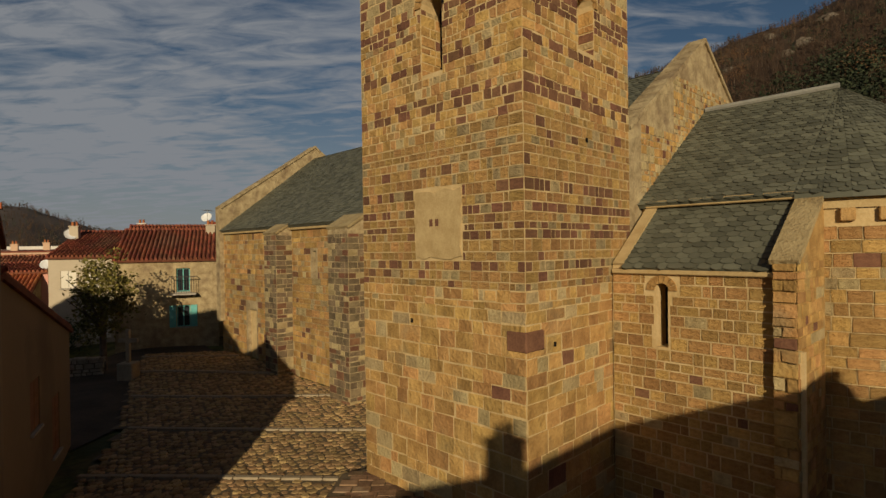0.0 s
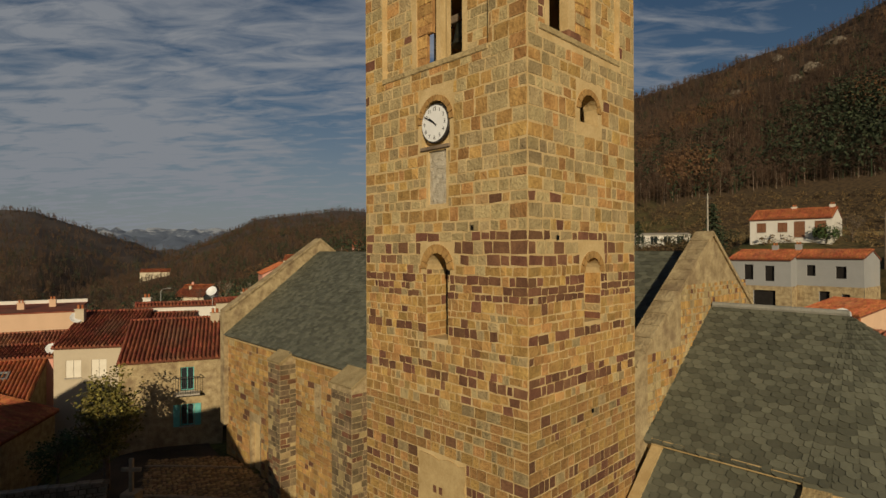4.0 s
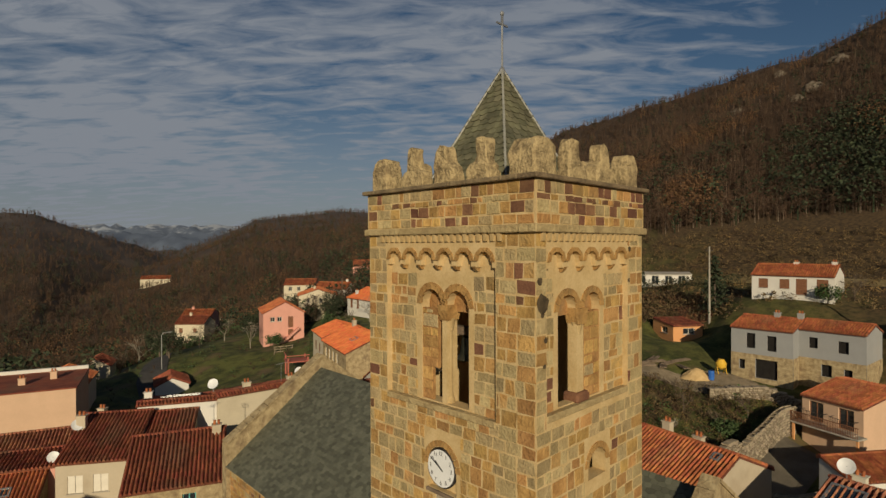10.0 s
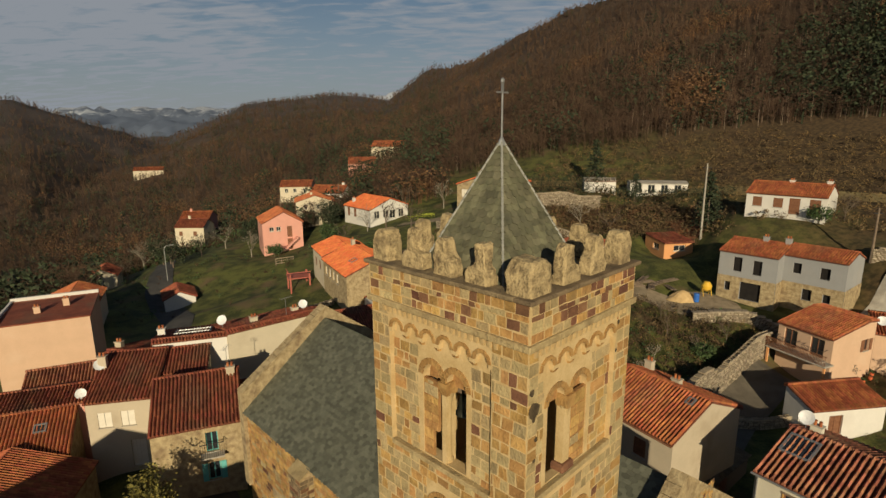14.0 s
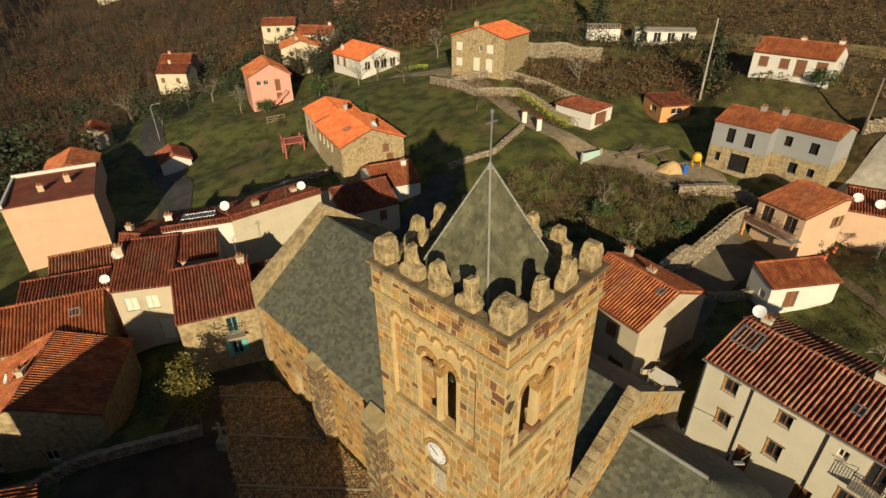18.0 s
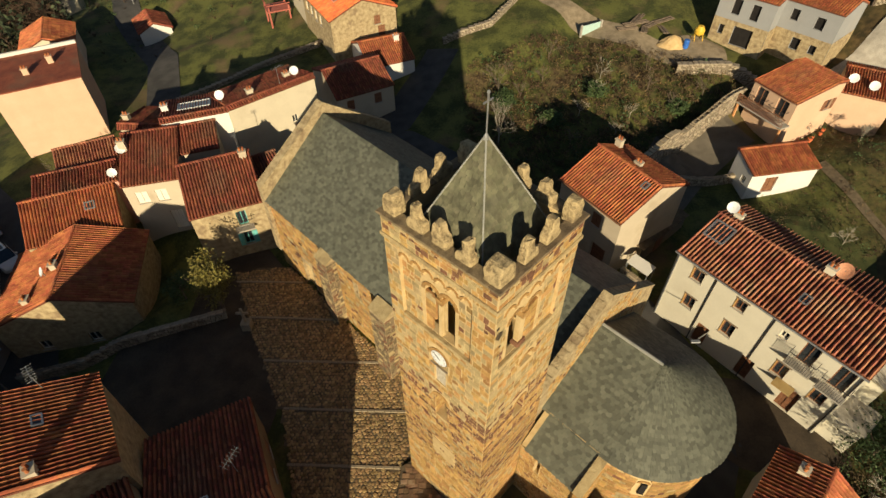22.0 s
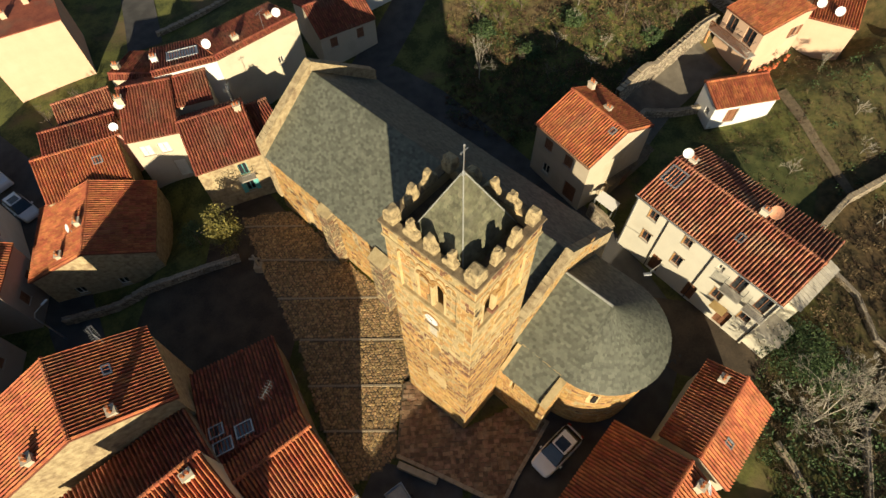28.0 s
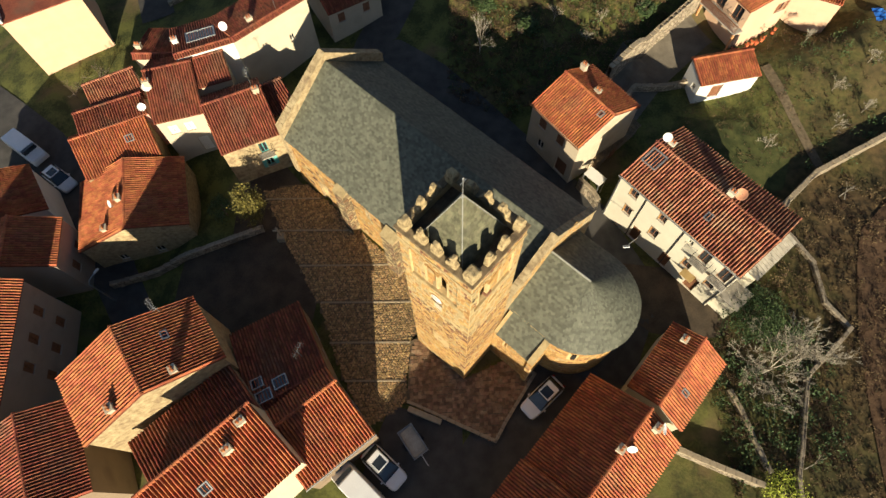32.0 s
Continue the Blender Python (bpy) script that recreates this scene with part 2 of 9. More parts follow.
PEACH = render_mat("peach_render", (0.62, 0.415, 0.27), (0.64, 0.47, 0.32), 0.4)
CREAM = render_mat("cream_render", (0.60, 0.52, 0.37))
WHITE = render_mat("white_render", (0.68, 0.645, 0.57), (0.5, 0.44, 0.36), 0.25)
PINK = render_mat("pink_render", (0.66, 0.33, 0.25), (0.6, 0.36, 0.28), 0.3)
GREY_BLOCK = render_mat("grey_blockwork", (0.31, 0.31, 0.30), (0.34, 0.32, 0.29), 0.5)
ORANGE = render_mat("orange_render", (0.66, 0.32, 0.13), (0.6, 0.35, 0.18), 0.3)
BEIGE = render_mat("beige_render", (0.50, 0.42, 0.30), (0.34, 0.27, 0.18), 0.5)
# BROWN_WALL and GREY_WALL: base tones darkened to stand for walls in shade
BROWN_WALL = render_mat("shaded_brown_render", (0.23, 0.17, 0.11), (0.13, 0.09, 0.06), 0.6)
GREY_WALL = render_mat("dull_grey_render", (0.36, 0.30, 0.24), (0.22, 0.18, 0.14), 0.5)
GLASS = mat("window_glass", (0.02, 0.025, 0.03), (0.03, 0.035, 0.04), 1, 0.08, 0.0, spec=0.8)
DARK = mat("dark_interior", (0.012, 0.01, 0.009), (0.02, 0.017, 0.014), 2, 0.95, 0.0)
WOOD = mat("brown_painted_wood", (0.16, 0.07, 0.035), (0.24, 0.11, 0.055), 4, 0.7, 0.2)
WOOD_OLD = mat("weathered_wood", (0.14, 0.10, 0.07), (0.24, 0.18, 0.12), 3, 0.85, 0.4)
TEAL = mat("teal_painted_wood", (0.10, 0.36, 0.33), (0.15, 0.44, 0.40), 5, 0.6, 0.1)
SHUTTER_CREAM = mat("cream_shutter", (0.66, 0.60, 0.48), (0.72, 0.66, 0.54), 3, 0.7, 0.1)
METAL = mat("galvanised_metal", (0.34, 0.34, 0.33), (0.45, 0.45, 0.43), 4, 0.45, 0.1, metal=0.7)
IRON = mat("dark_iron", (0.03, 0.03, 0.03), (0.06, 0.05, 0.045), 6, 0.6, 0.2, metal=0.4)
BRONZE = mat("bronze", (0.07, 0.075, 0.06), (0.12, 0.12, 0.09), 5, 0.45, 0.1, metal=0.8)
ENAMEL = mat("white_enamel", (0.74, 0.74, 0.72), (0.80, 0.80, 0.78), 2, 0.35, 0.0)
BLACK = mat("black_paint", (0.012, 0.012, 0.012), (0.02, 0.02, 0.02), 3, 0.5, 0.0)
PLASTIC = mat("white_plastic", (0.68, 0.68, 0.66), (0.76, 0.76, 0.74), 2, 0.4, 0.0)
COBBLE = mat("cobblestone", (0.235, 0.150, 0.066), (0.40, 0.268, 0.118), 3.0, 0.9, 0.5, spread=0.35)
PAVE = mat("pale_paving_stone", (0.27, 0.215, 0.135), (0.38, 0.31, 0.20), 2.0, 0.9, 0.3, spread=0.15)
EARTH_JOINT = mat("earth_joints", (0.10, 0.075, 0.045), (0.16, 0.12, 0.07), 3.0, 0.95, 0.4)
ASPHALT = mat("asphalt", (0.045, 0.042, 0.038), (0.075, 0.07, 0.062), 0.8, 0.92, 0.3, fine=30, spots=(0.10, 0.09, 0.08), spot_amt=0.5)
CONCRETE = mat("concrete", (0.30, 0.27, 0.22), (0.42, 0.38, 0.31), 1.5, 0.92, 0.3, spots=(0.2, 0.18, 0.14), spot_amt=0.5)
DRYWALL = mat("dry_stone", (0.20, 0.16, 0.11), (0.36, 0.30, 0.21), 2.5, 0.95, 0.8, spread=0.35)
BARK = mat("bark", (0.10, 0.075, 0.05), (0.18, 0.14, 0.10), 5, 0.95, 0.6, spread=0.25)
PALE_BARK = mat("pale_bark", (0.22, 0.19, 0.14), (0.34, 0.30, 0.23), 5, 0.95, 0.4)
LEAF = mat("evergreen_leaf", (0.03, 0.055, 0.018), (0.075, 0.11, 0.035), 2, 0.7, 0.0, spread=0.5)
LEAF_YELLOW = mat("yellowing_leaf", (0.09, 0.085, 0.02), (0.20, 0.165, 0.035), 2, 0.7, 0.0, spread=0.5)
LEAF_LIME = mat("lime_hedge_leaf", (0.28, 0.33, 0.03), (0.42, 0.46, 0.06), 2, 0.7, 0.0, spread=0.35)
STRAW = mat("dry_straw_grass", (0.16, 0.10, 0.035), (0.27, 0.18, 0.07), 2, 0.9, 0.0, spread=0.4)
PINE = mat("pine_needles", (0.02, 0.028, 0.013), (0.042, 0.054, 0.024), 1.2, 0.8, 0.0, spread=0.5)
TWIG = mat("bare_twigs", (0.056, 0.034, 0.020), (0.105, 0.064, 0.037), 0.02, 0.95, 0.0, spread=0.35)
DRY_SCRUB = mat("dry_scrub", (0.075, 0.052, 0.024), (0.155, 0.108, 0.05), 0.5, 0.9, 0.0, spread=0.4)
RUST_LEAF = mat("dead_oak_leaf", (0.10, 0.055, 0.026), (0.165, 0.09, 0.04), 0.5, 0.9, 0.0, spread=0.4)
SAND = mat("builders_sand", (0.50, 0.33, 0.14), (0.6, 0.42, 0.2), 3, 0.95, 0.2)
BLUE = mat("blue_plastic", (0.02, 0.10, 0.40), (0.04, 0.16, 0.5), 2, 0.5, 0.1)
YELLOW = mat("yellow_paint", (0.65, 0.38, 0.03), (0.72, 0.45, 0.05), 3, 0.5, 0.1)
CAR_WHITE = mat("white_car_paint", (0.70, 0.70, 0.69), (0.76, 0.76, 0.75), 1, 0.25, 0.0, spec=0.6)
CAR_GREY = mat("silver_car_paint", (0.36, 0.37, 0.38), (0.42, 0.43, 0.44), 1, 0.3, 0.0, metal=0.4, spec=0.6)
TYRE = mat("tyre_rubber", (0.015, 0.015, 0.015), (0.03, 0.03, 0.03), 8, 0.85, 0.1)


# ---- mesh helpers ----
def part(name, bm, material, parent=None, label="", kind=""):
    me = bpy.data.meshes.new(name)
    bm.to_mesh(me)
    bm.free()
    for mm in material if isinstance(material, (list, tuple)) else [material]:
        me.materials.append(mm)
    ob = new(name, me)
    ob.parent = parent
    return tagged(ob, label=label, kind=kind)


def raw(name, verts, faces, material, parent=None, label="", kind=""):
    me = bpy.data.meshes.new(name)
    me.from_pydata(verts, [], faces)
    me.update()
    for mm in material if isinstance(material, (list, tuple)) else [material]:
        me.materials.append(mm)
    ob = new(name, me)
    ob.parent = parent
    return tagged(ob, label=label, kind=kind)


def thing(name, label, category, m=None, group="", kind=""):
    ob = new(name)
    ob.empty_display_size = 0.2
    if m is not None:
        ob.matrix_world = m
    return tagged(ob, label, category, group, kind)


def box(bm, x0, x1, y0, y1, z0, z1, bevel=0.0):
    vs = [bm.verts.new((x, y, z)) for z in (z0, z1) for y in (y0, y1) for x in (x0, x1)]
    fs = [bm.faces.new([vs[i] for i in f]) for f in ((0, 2, 3, 1), (4, 5, 7, 6), (0, 1, 5, 4), (1, 3, 7, 5), (3, 2, 6, 7), (2, 0, 4, 6))]
    if bevel:
        es = list({e for f in fs for e in f.edges})
        bmesh.ops.bevel(bm, geom=es, offset=bevel, segments=1, affect="EDGES", clamp_overlap=True)
    return vs


def boxed(x0, x1, y0, y1, z0, z1, bevel=0.0):
    bm = bmesh.new()
    box(bm, x0, x1, y0, y1, z0, z1, bevel)
    return bm


def prism(bm, pts, z0, z1):
    """An upright prism over a plan outline, counter-clockwise."""
    a = [bm.verts.new((x, y, z0)) for x, y in pts]
    b = [bm.verts.new((x, y, z1)) for x, y in pts]
    n = len(pts)
    bm.faces.new(a[::-1]); bm.faces.new(b)
    for i in range(n):
        bm.faces.new((a[i], a[(i + 1) % n], b[(i + 1) % n], b[i]))


def tube(bm, path, radii, sides=6, cap=True):
    """A tapered tube along a list of points."""
    rings = []
    for i, p in enumerate(path):
        p = Vector(p)
        d = (Vector(path[min(i + 1, len(path) - 1)]) - Vector(path[max(i - 1, 0)])).normalized()
        q = d.to_track_quat("Z", "X")
        r = radii[i] if isinstance(radii, (list, tuple)) else radii
        rings.append([bm.verts.new(p + q @ Vector((r * math.cos(2 * math.pi * k / sides), r * math.sin(2 * math.pi * k / sides), 0))) for k in range(sides)])
    for a, b in zip(rings, rings[1:]):
        for k in range(sides):
            bm.faces.new((a[k], a[(k + 1) % sides], b[(k + 1) % sides], b[k]))
    if cap:
        bm.faces.new(rings[0][::-1]); bm.faces.new(rings[-1])


def lathe(bm, profile, sides=16, cx=0.0, cy=0.0):
    rings = [[bm.verts.new((cx + r * math.cos(2 * math.pi * k / sides), cy + r * math.sin(2 * math.pi * k / sides), z)) for k in range(sides)] for r, z in profile]
    for a, b in zip(rings, rings[1:]):
        for k in range(sides):
            bm.faces.new((a[k], a[(k + 1) % sides], b[(k + 1) % sides], b[k]))
    bm.faces.new(rings[0][::-1]); bm.faces.new(rings[-1])


def smoothstep(a, b, v):
    u = min(1.0, max(0.0, (v - a) / (b - a)))
    return u * u * (3 - 2 * u)


PADS = []          # (x, y, z, reach): levels to which the ground is graded


# ---- roofs of clay tiles ----
def tile_rows(A, B, C, D, pitch=0.24, length=0.42, seed=0):
    """Verts and faces of rows of curved clay tiles on the slope A, B (eave), C, D (ridge), D above A."""
    rng = random.Random(seed)
    A, B, C, D = map(Vector, (A, B, C, D))
    n = max(2, round((B - A).length / pitch))
    m = max(2, round(((C - B).length + (D - A).length) * 0.5 / length))
    nrm = (B - A).cross(D - A).normalized()
    along = (B - A).normalized()
    V, F = [], []
    arc = [(-0.34, -0.02), (-0.26, 0.09), (0.0, 0.15), (0.26, 0.09), (0.34, -0.02)]
    for i in range(n):
        e, r = A.lerp(B, (i + 0.5) / n), D.lerp(C, (i + 0.5) / n)
        w = ((B - A).length * 0.5 + (C - D).length * 0.5) / n
        for j in range(m):
            jit = rng.uniform(-0.02, 0.02)
            p0, p1 = e.lerp(r, max(0.0, j / m - 0.02 + (jit if j else 0) / 3)), e.lerp(r, (j + 1) / m + 0.02)
            b = len(V)
            sh = rng.uniform(-0.012, 0.012)
            for p, lift, k in ((p0, 0.022, 1.0), (p1, 0.0, 0.86)):
                for ax, az in arc:
                    V.append(p + along * (ax * w * k + sh) + nrm * (az * w / 0.24 + lift))
            for q in range(4):
                F.append((b + q, b + q + 1, b + 6 + q, b + 5 + q))
            F.append((b + 4, b + 3, b + 2, b + 1, b))
    return V, F


def slate_rows(A, B, C, D, w=0.34, h=0.24, seed=0, fan=False):
    """Verts and faces of overlapping slates with rounded tails on the slope A, B (eave), C, D (ridge)."""
    rng = random.Random(seed)
    A, B, C, D = map(Vector, (A, B, C, D))
    nrm = (B - A).cross(D - A)
    if nrm.length < 1e-6:
        nrm = (B - A).cross(C - A)
    nrm.normalize()
    rows = max(2, round((D - A).length / h))
    V, F = [], []
    up = ((D + C) - (A + B)).normalized()
    for j in range(rows):
        e, f = A.lerp(D, j / rows), B.lerp(C, j / rows)
        n = max(1, round((f - e).length / w))
        cuts = [0.0] + [(i + (0.5 if j % 2 else 0) + rng.uniform(-0.16, 0.16)) / n for i in range(0 if j % 2 else 1, n)] + [1.0]
        d = (f - e).normalized()
        for u0, u1 in zip(cuts, cuts[1:]):
            if u1 - u0 < 0.15 / max(n, 1):
                continue
            p, q = e.lerp(f, u0) + d * 0.006, e.lerp(f, u1) - d * 0.006
            dr = rng.uniform(-0.25, 0.06) * h
            lift, t = rng.uniform(0.022, 0.04), 0.014
            s = (q - p).length
            b = len(V)
            low = [p + up * (0.10 * h + dr * 0.4), p + d * s * 0.22 + up * (dr - 0.10 * h) * 0.6, p + d * s * 0.5 + up * (dr - 0.12 * h), p + d * s * 0.8 + up * (dr - 0.06 * h) * 0.6, q + up * (0.12 * h + dr * 0.4)]
            for v in low:
                V.append(v + nrm * lift)
            V.append(q + up * h * 1.25 + nrm * 0.004); V.append(p + up * h * 1.25 + nrm * 0.004)
            for v in low:
                V.append(v + nrm * (lift - t))
            F.append(tuple(range(b, b + 7)))
            for k in range(4):
                F.append((b + 7 + k, b + 8 + k, b + k + 1, b + k))
    return V, F


def slab(bm, A, B, C, D, t=0.1):
    """A sheet of thickness t under the quad A, B, C, D."""
    A, B, C, D = map(Vector, (A, B, C, D))
    n = (B - A).cross(D - A)
    if n.length < 1e-6:
        n = (C - A).cross(D - A)
    n = n.normalized() * t
    top = [bm.verts.new(v) for v in (A, B, C, D)]
    low = [bm.verts.new(v - n) for v in (A, B, C, D)]
    bm.faces.new(top); bm.faces.new(low[::-1])
    for i in range(4):
        bm.faces.new((low[i], low[(i + 1) % 4], top[(i + 1) % 4], top[i]))


# ---- houses ----
def wall_sheet(bm, p, d, L, z0, z1, holes, depth=0.22, top=None):
    """A wall face from p along the level direction d, L long, z0 to z1, with reveals round the holes (u0, u1, a, b). top: extra (u, z) points of a gable."""
    d = Vector((d[0], d[1], 0)); inn = Vector((-d.y, d.x, 0))
    us = sorted({0.0, L, *[h[0] for h in holes], *[h[1] for h in holes]})
    zs = sorted({z0, z1, *[h[2] for h in holes], *[h[3] for h in holes]})
    P = lambda u, z, k=0.0: Vector((p[0], p[1], 0)) + d * u + inn * k + Vector((0, 0, z))
    for u0, u1 in zip(us, us[1:]):
        for a, b in zip(zs, zs[1:]):
            cu, cz = (u0 + u1) / 2, (a + b) / 2
            if any(h[0] < cu < h[1] and h[2] < cz < h[3] for h in holes):
                continue
            bm.faces.new([bm.verts.new(v) for v in (P(u0, a), P(u1, a), P(u1, b), P(u0, b))])
    for u0, u1, a, b in holes:
        for q in ((P(u0, a), P(u0, b), P(u0, b, depth), P(u0, a, depth)), (P(u1, a, depth), P(u1, b, depth), P(u1, b), P(u1, a)),
                  (P(u0, b), P(u1, b), P(u1, b, depth), P(u0, b, depth)), (P(u0, a, depth), P(u1, a, depth), P(u1, a), P(u0, a))):
            bm.faces.new([bm.verts.new(v) for v in q])
    if top:
        bm.faces.new([bm.verts.new(P(u, z)) for u, z in top])


def window_unit(parent, p, d, hole, kind, depth=0.22, paint=None):
    """A window or door in a wall hole: frame, panes, and what the kind asks for (shut, open, door, garage, plain, balcony)."""
    d = Vector((d[0], d[1], 0)); inn = Vector((-d.y, d.x, 0))
    u0, u1, a, b = hole
    m = Matrix.Translation((p[0] + d.x * u0, p[1] + d.y * u0, a)) @ Matrix(((d.x, inn.x, 0, 0), (d.y, inn.y, 0, 0), (0, 0, 1, 0), (0, 0, 0, 1)))
    w, h = u1 - u0, b - a
    paint = paint or WOOD
    name = "door" if kind in ("door", "garage") else "window"
    bm = bmesh.new()
    if kind == "garage":
        for k in range(5):
            box(bm, 0.02, w - 0.02, depth - 0.06, depth - 0.02, k * h / 5 + 0.01, (k + 1) * h / 5 - 0.01)
        ob = part(name, bm, paint, parent); ob.matrix_local = m
        return
    if kind == "void":
        box(bm, 0.0, w, depth, depth + 0.8, 0, h)
        ob = part("opening", bm, DARK, parent); ob.matrix_local = m
        return
    f = 0.06
    for x0, x1, z0, z1 in ((0, f, 0, h), (w - f, w, 0, h), (f, w - f, 0, f), (f, w - f, h - f, h), (w / 2 - f / 2, w / 2 + f / 2, f, h - f)):
        box(bm, x0, x1, depth - 0.09, depth - 0.03, z0, z1)
    ob = part(name, bm, paint if kind != "plain" else SHUTTER_CREAM, parent); ob.matrix_local = m
    if kind == "door":
        bm = bmesh.new()
        for k in range(4):
            box(bm, f + k * (w - 2 * f) / 4 + 0.006, f + (k + 1) * (w - 2 * f) / 4 - 0.006, depth - 0.05, depth - 0.01, f, h - f)
        part("door_leaf", bm, paint, ob)
        return
    part("pane", boxed(f, w - f, depth - 0.045, depth - 0.035, f, h - f), GLASS, ob)
    if kind == "jamb":
        part("jamb", boxed(-0.07, 0.005, -0.03, depth, 0, h, 0.01), STONE, ob)
        part("lintel", boxed(-0.12, w + 0.12, -0.03, 0.1, h - 0.005, h + 0.12, 0.01), WOOD_OLD, ob)
    if kind == "shut":
        for x0, x1 in ((0.01, w / 2 - 0.01), (w / 2 + 0.01, w - 0.01)):
            bm = bmesh.new()
            box(bm, x0, x1, 0.02, 0.06, 0.01, h - 0.01, 0.012)
            part("shutter", bm, paint, ob)
    if kind == "open":
        for x0, x1 in ((-w / 2, -0.02), (w + 0.02, w * 1.5)):
            bm = bmesh.new()
            box(bm, x0, x1, -0.06, -0.015, 0, h, 0.012)
            part("shutter", bm, paint, ob)
    if kind == "balcony":
        bm = bmesh.new()
        box(bm, -0.35, w + 0.35, -0.7, -0.02, -0.16, -0.06)
        part("balcony_slab", bm, CONCRETE, ob)
        bm = bmesh.new()
        for k in range(int((w + 0.7) / 0.13)):
            x = -0.33 + k * 0.13
            box(bm, x, x + 0.02, -0.68, -0.66, -0.06, 0.9)
        for x0, x1, y0, y1 in ((-0.35, w + 0.35, -0.69, -0.65), (-0.35, -0.32, -0.65, -0.02), (w + 0.32, w + 0.35, -0.65, -0.02)):
            box(bm, x0, x1, y0, y1, 0.9, 0.94)
        part("railing", bm, IRON, ob, kind="stuff")
    part("sill", boxed(-0.06, w + 0.06, -0.07, depth - 0.1, -0.06, -0.005), CONCRETE, ob)


HOUSE_N, HOUSES, SHAPES = [0], {}, {}


def house(label, x, y, ang, Lx, Ly, base, eave, ridge, fr=0.5, eave_back=None, wall=CREAM, tile=TILE, windows=(), over=0.22, name="house", pitch=0.24, paint=None, sink=1.6, chimneys=(), pad=True, gable_over=0.08, plain_roof=False, plinth=None):
    """A house: local x along the ridge from the corner (x, y), y across; windows are (side, u, z, w, h, kind), sides s (y=0), e (x=Lx), n (y=Ly), w (x=0)."""
    HOUSE_N[0] += 1
    H = thing(name, label, "house", pose(x, y, base, 0, 0, ang))
    e0, e1, hr = eave - base, (eave if eave_back is None else eave_back) - base, ridge - base
    yr = Ly * fr
    if pad:
        c, s = math.cos(radians(ang)), math.sin(radians(ang))
        PADS.append((x + c * Lx / 2 - s * Ly / 2, y + s * Lx / 2 + c * Ly / 2, base, 0.5 * max(Lx, Ly)))
    sides = {"s": ((0, 0), (1, 0), Lx, e0), "e": ((Lx, 0), (0, 1), Ly, min(e0, e1)), "n": ((Lx, Ly), (-1, 0), Lx, e1), "w": ((0, Ly), (0, -1), Ly, min(e0, e1))}
    bm = bmesh.new()
    lo = min(e0, e1)
    for k, (p, d, L, top) in sides.items():
        holes = [(u, u + w, z, z + h) for s_, u, z, w, h, kd in windows if s_ == k and z + h < top - 0.03]
        g = None
        if k in "ew":
            g = [(0, lo), (Ly, lo), (Ly, e1), (yr, hr), (0, e0)] if k == "e" else [(0, lo), (Ly, lo), (Ly, e0), (Ly - yr, hr), (0, e1)]
            g = [q for i, q in enumerate(g) if q != g[i - 1]]
        wall_sheet(bm, p, d, L, -sink, top, holes, top=g)
    part("wall", bm, wall, H)
    HOUSES[label], SHAPES[label] = H, (e0, e1, hr, yr, Lx, Ly)
    if plinth:
        bm = bmesh.new()
        ph, pm = plinth
        for k, (p, d, L, top) in sides.items():
            dv = Vector((d[0], d[1], 0)); inn = Vector((-dv.y, dv.x, 0)) * -0.03
            hs = [(u, u + w, z, min(z + h, ph)) for s_, u, z, w, h, kd in windows if s_ == k and z < ph - 0.1]
            wall_sheet(bm, (p[0] + inn.x, p[1] + inn.y), d, L, -sink, ph, hs, depth=0.06)
        part("stone_base", bm, pm, H)
    for s_, u, z, w, h, kd in windows:
        p, d, L, top = sides[s_]
        if z + h < top - 0.03:
            window_unit(H, p, d, (u, u + w, z, z + h), kd, paint=paint)
    # roof: two slopes, or one when the ridge stands at the back wall
    g = gable_over
    slopes = []
    if fr > 0.03:
        k = over * (hr - e0) / yr
        slopes.append(((-g, -over, e0 - k + 0.1), (Lx + g, -over, e0 - k + 0.1), (Lx + g, yr, hr + 0.1), (-g, yr, hr + 0.1)))
    if fr < 0.97:
        k = over * (hr - e1) / (Ly - yr)
        slopes.append(((Lx + g, Ly + over, e1 - k + 0.1), (-g, Ly + over, e1 - k + 0.1), (-g, yr, hr + 0.1), (Lx + g, yr, hr + 0.1)))
    bm = bmesh.new()
    for q in slopes:
        slab(bm, *q, t=0.12)
    roof = part("roof", bm, ROOF_BED if not plain_roof else tile, H)
    if not plain_roof:
        V, F = [], []
        for i, q in enumerate(slopes):
            v, f = tile_rows(*q, pitch=pitch, seed=HOUSE_N[0] * 7 + i)
            F += [tuple(k + len(V) for k in ff) for ff in f]
            V += v
        raw("roof_tiles", V, F, tile, roof, kind="stuff")
        bm = bmesh.new()
        n = max(2, round(Lx / 0.42))
        for i in range(n):
            x0, x1 = -g + i * (Lx + 2 * g) / n, -g + (i + 1.08) * (Lx + 2 * g) / n
            a = [bm.verts.new((x0, yr + 0.15 * math.cos(t), hr + 0.13 + 0.12 * math.sin(t))) for t in [math.pi * q / 5 for q in range(6)]]
            b = [bm.verts.new((x1, yr + 0.13 * math.cos(t), hr + 0.11 + 0.12 * math.sin(t))) for t in [math.pi * q / 5 for q in range(6)]]
            for q in range(5):
                bm.faces.new((a[q], b[q], b[q + 1], a[q + 1]))
        part("ridge_tiles", bm, tile, roof, kind="stuff")
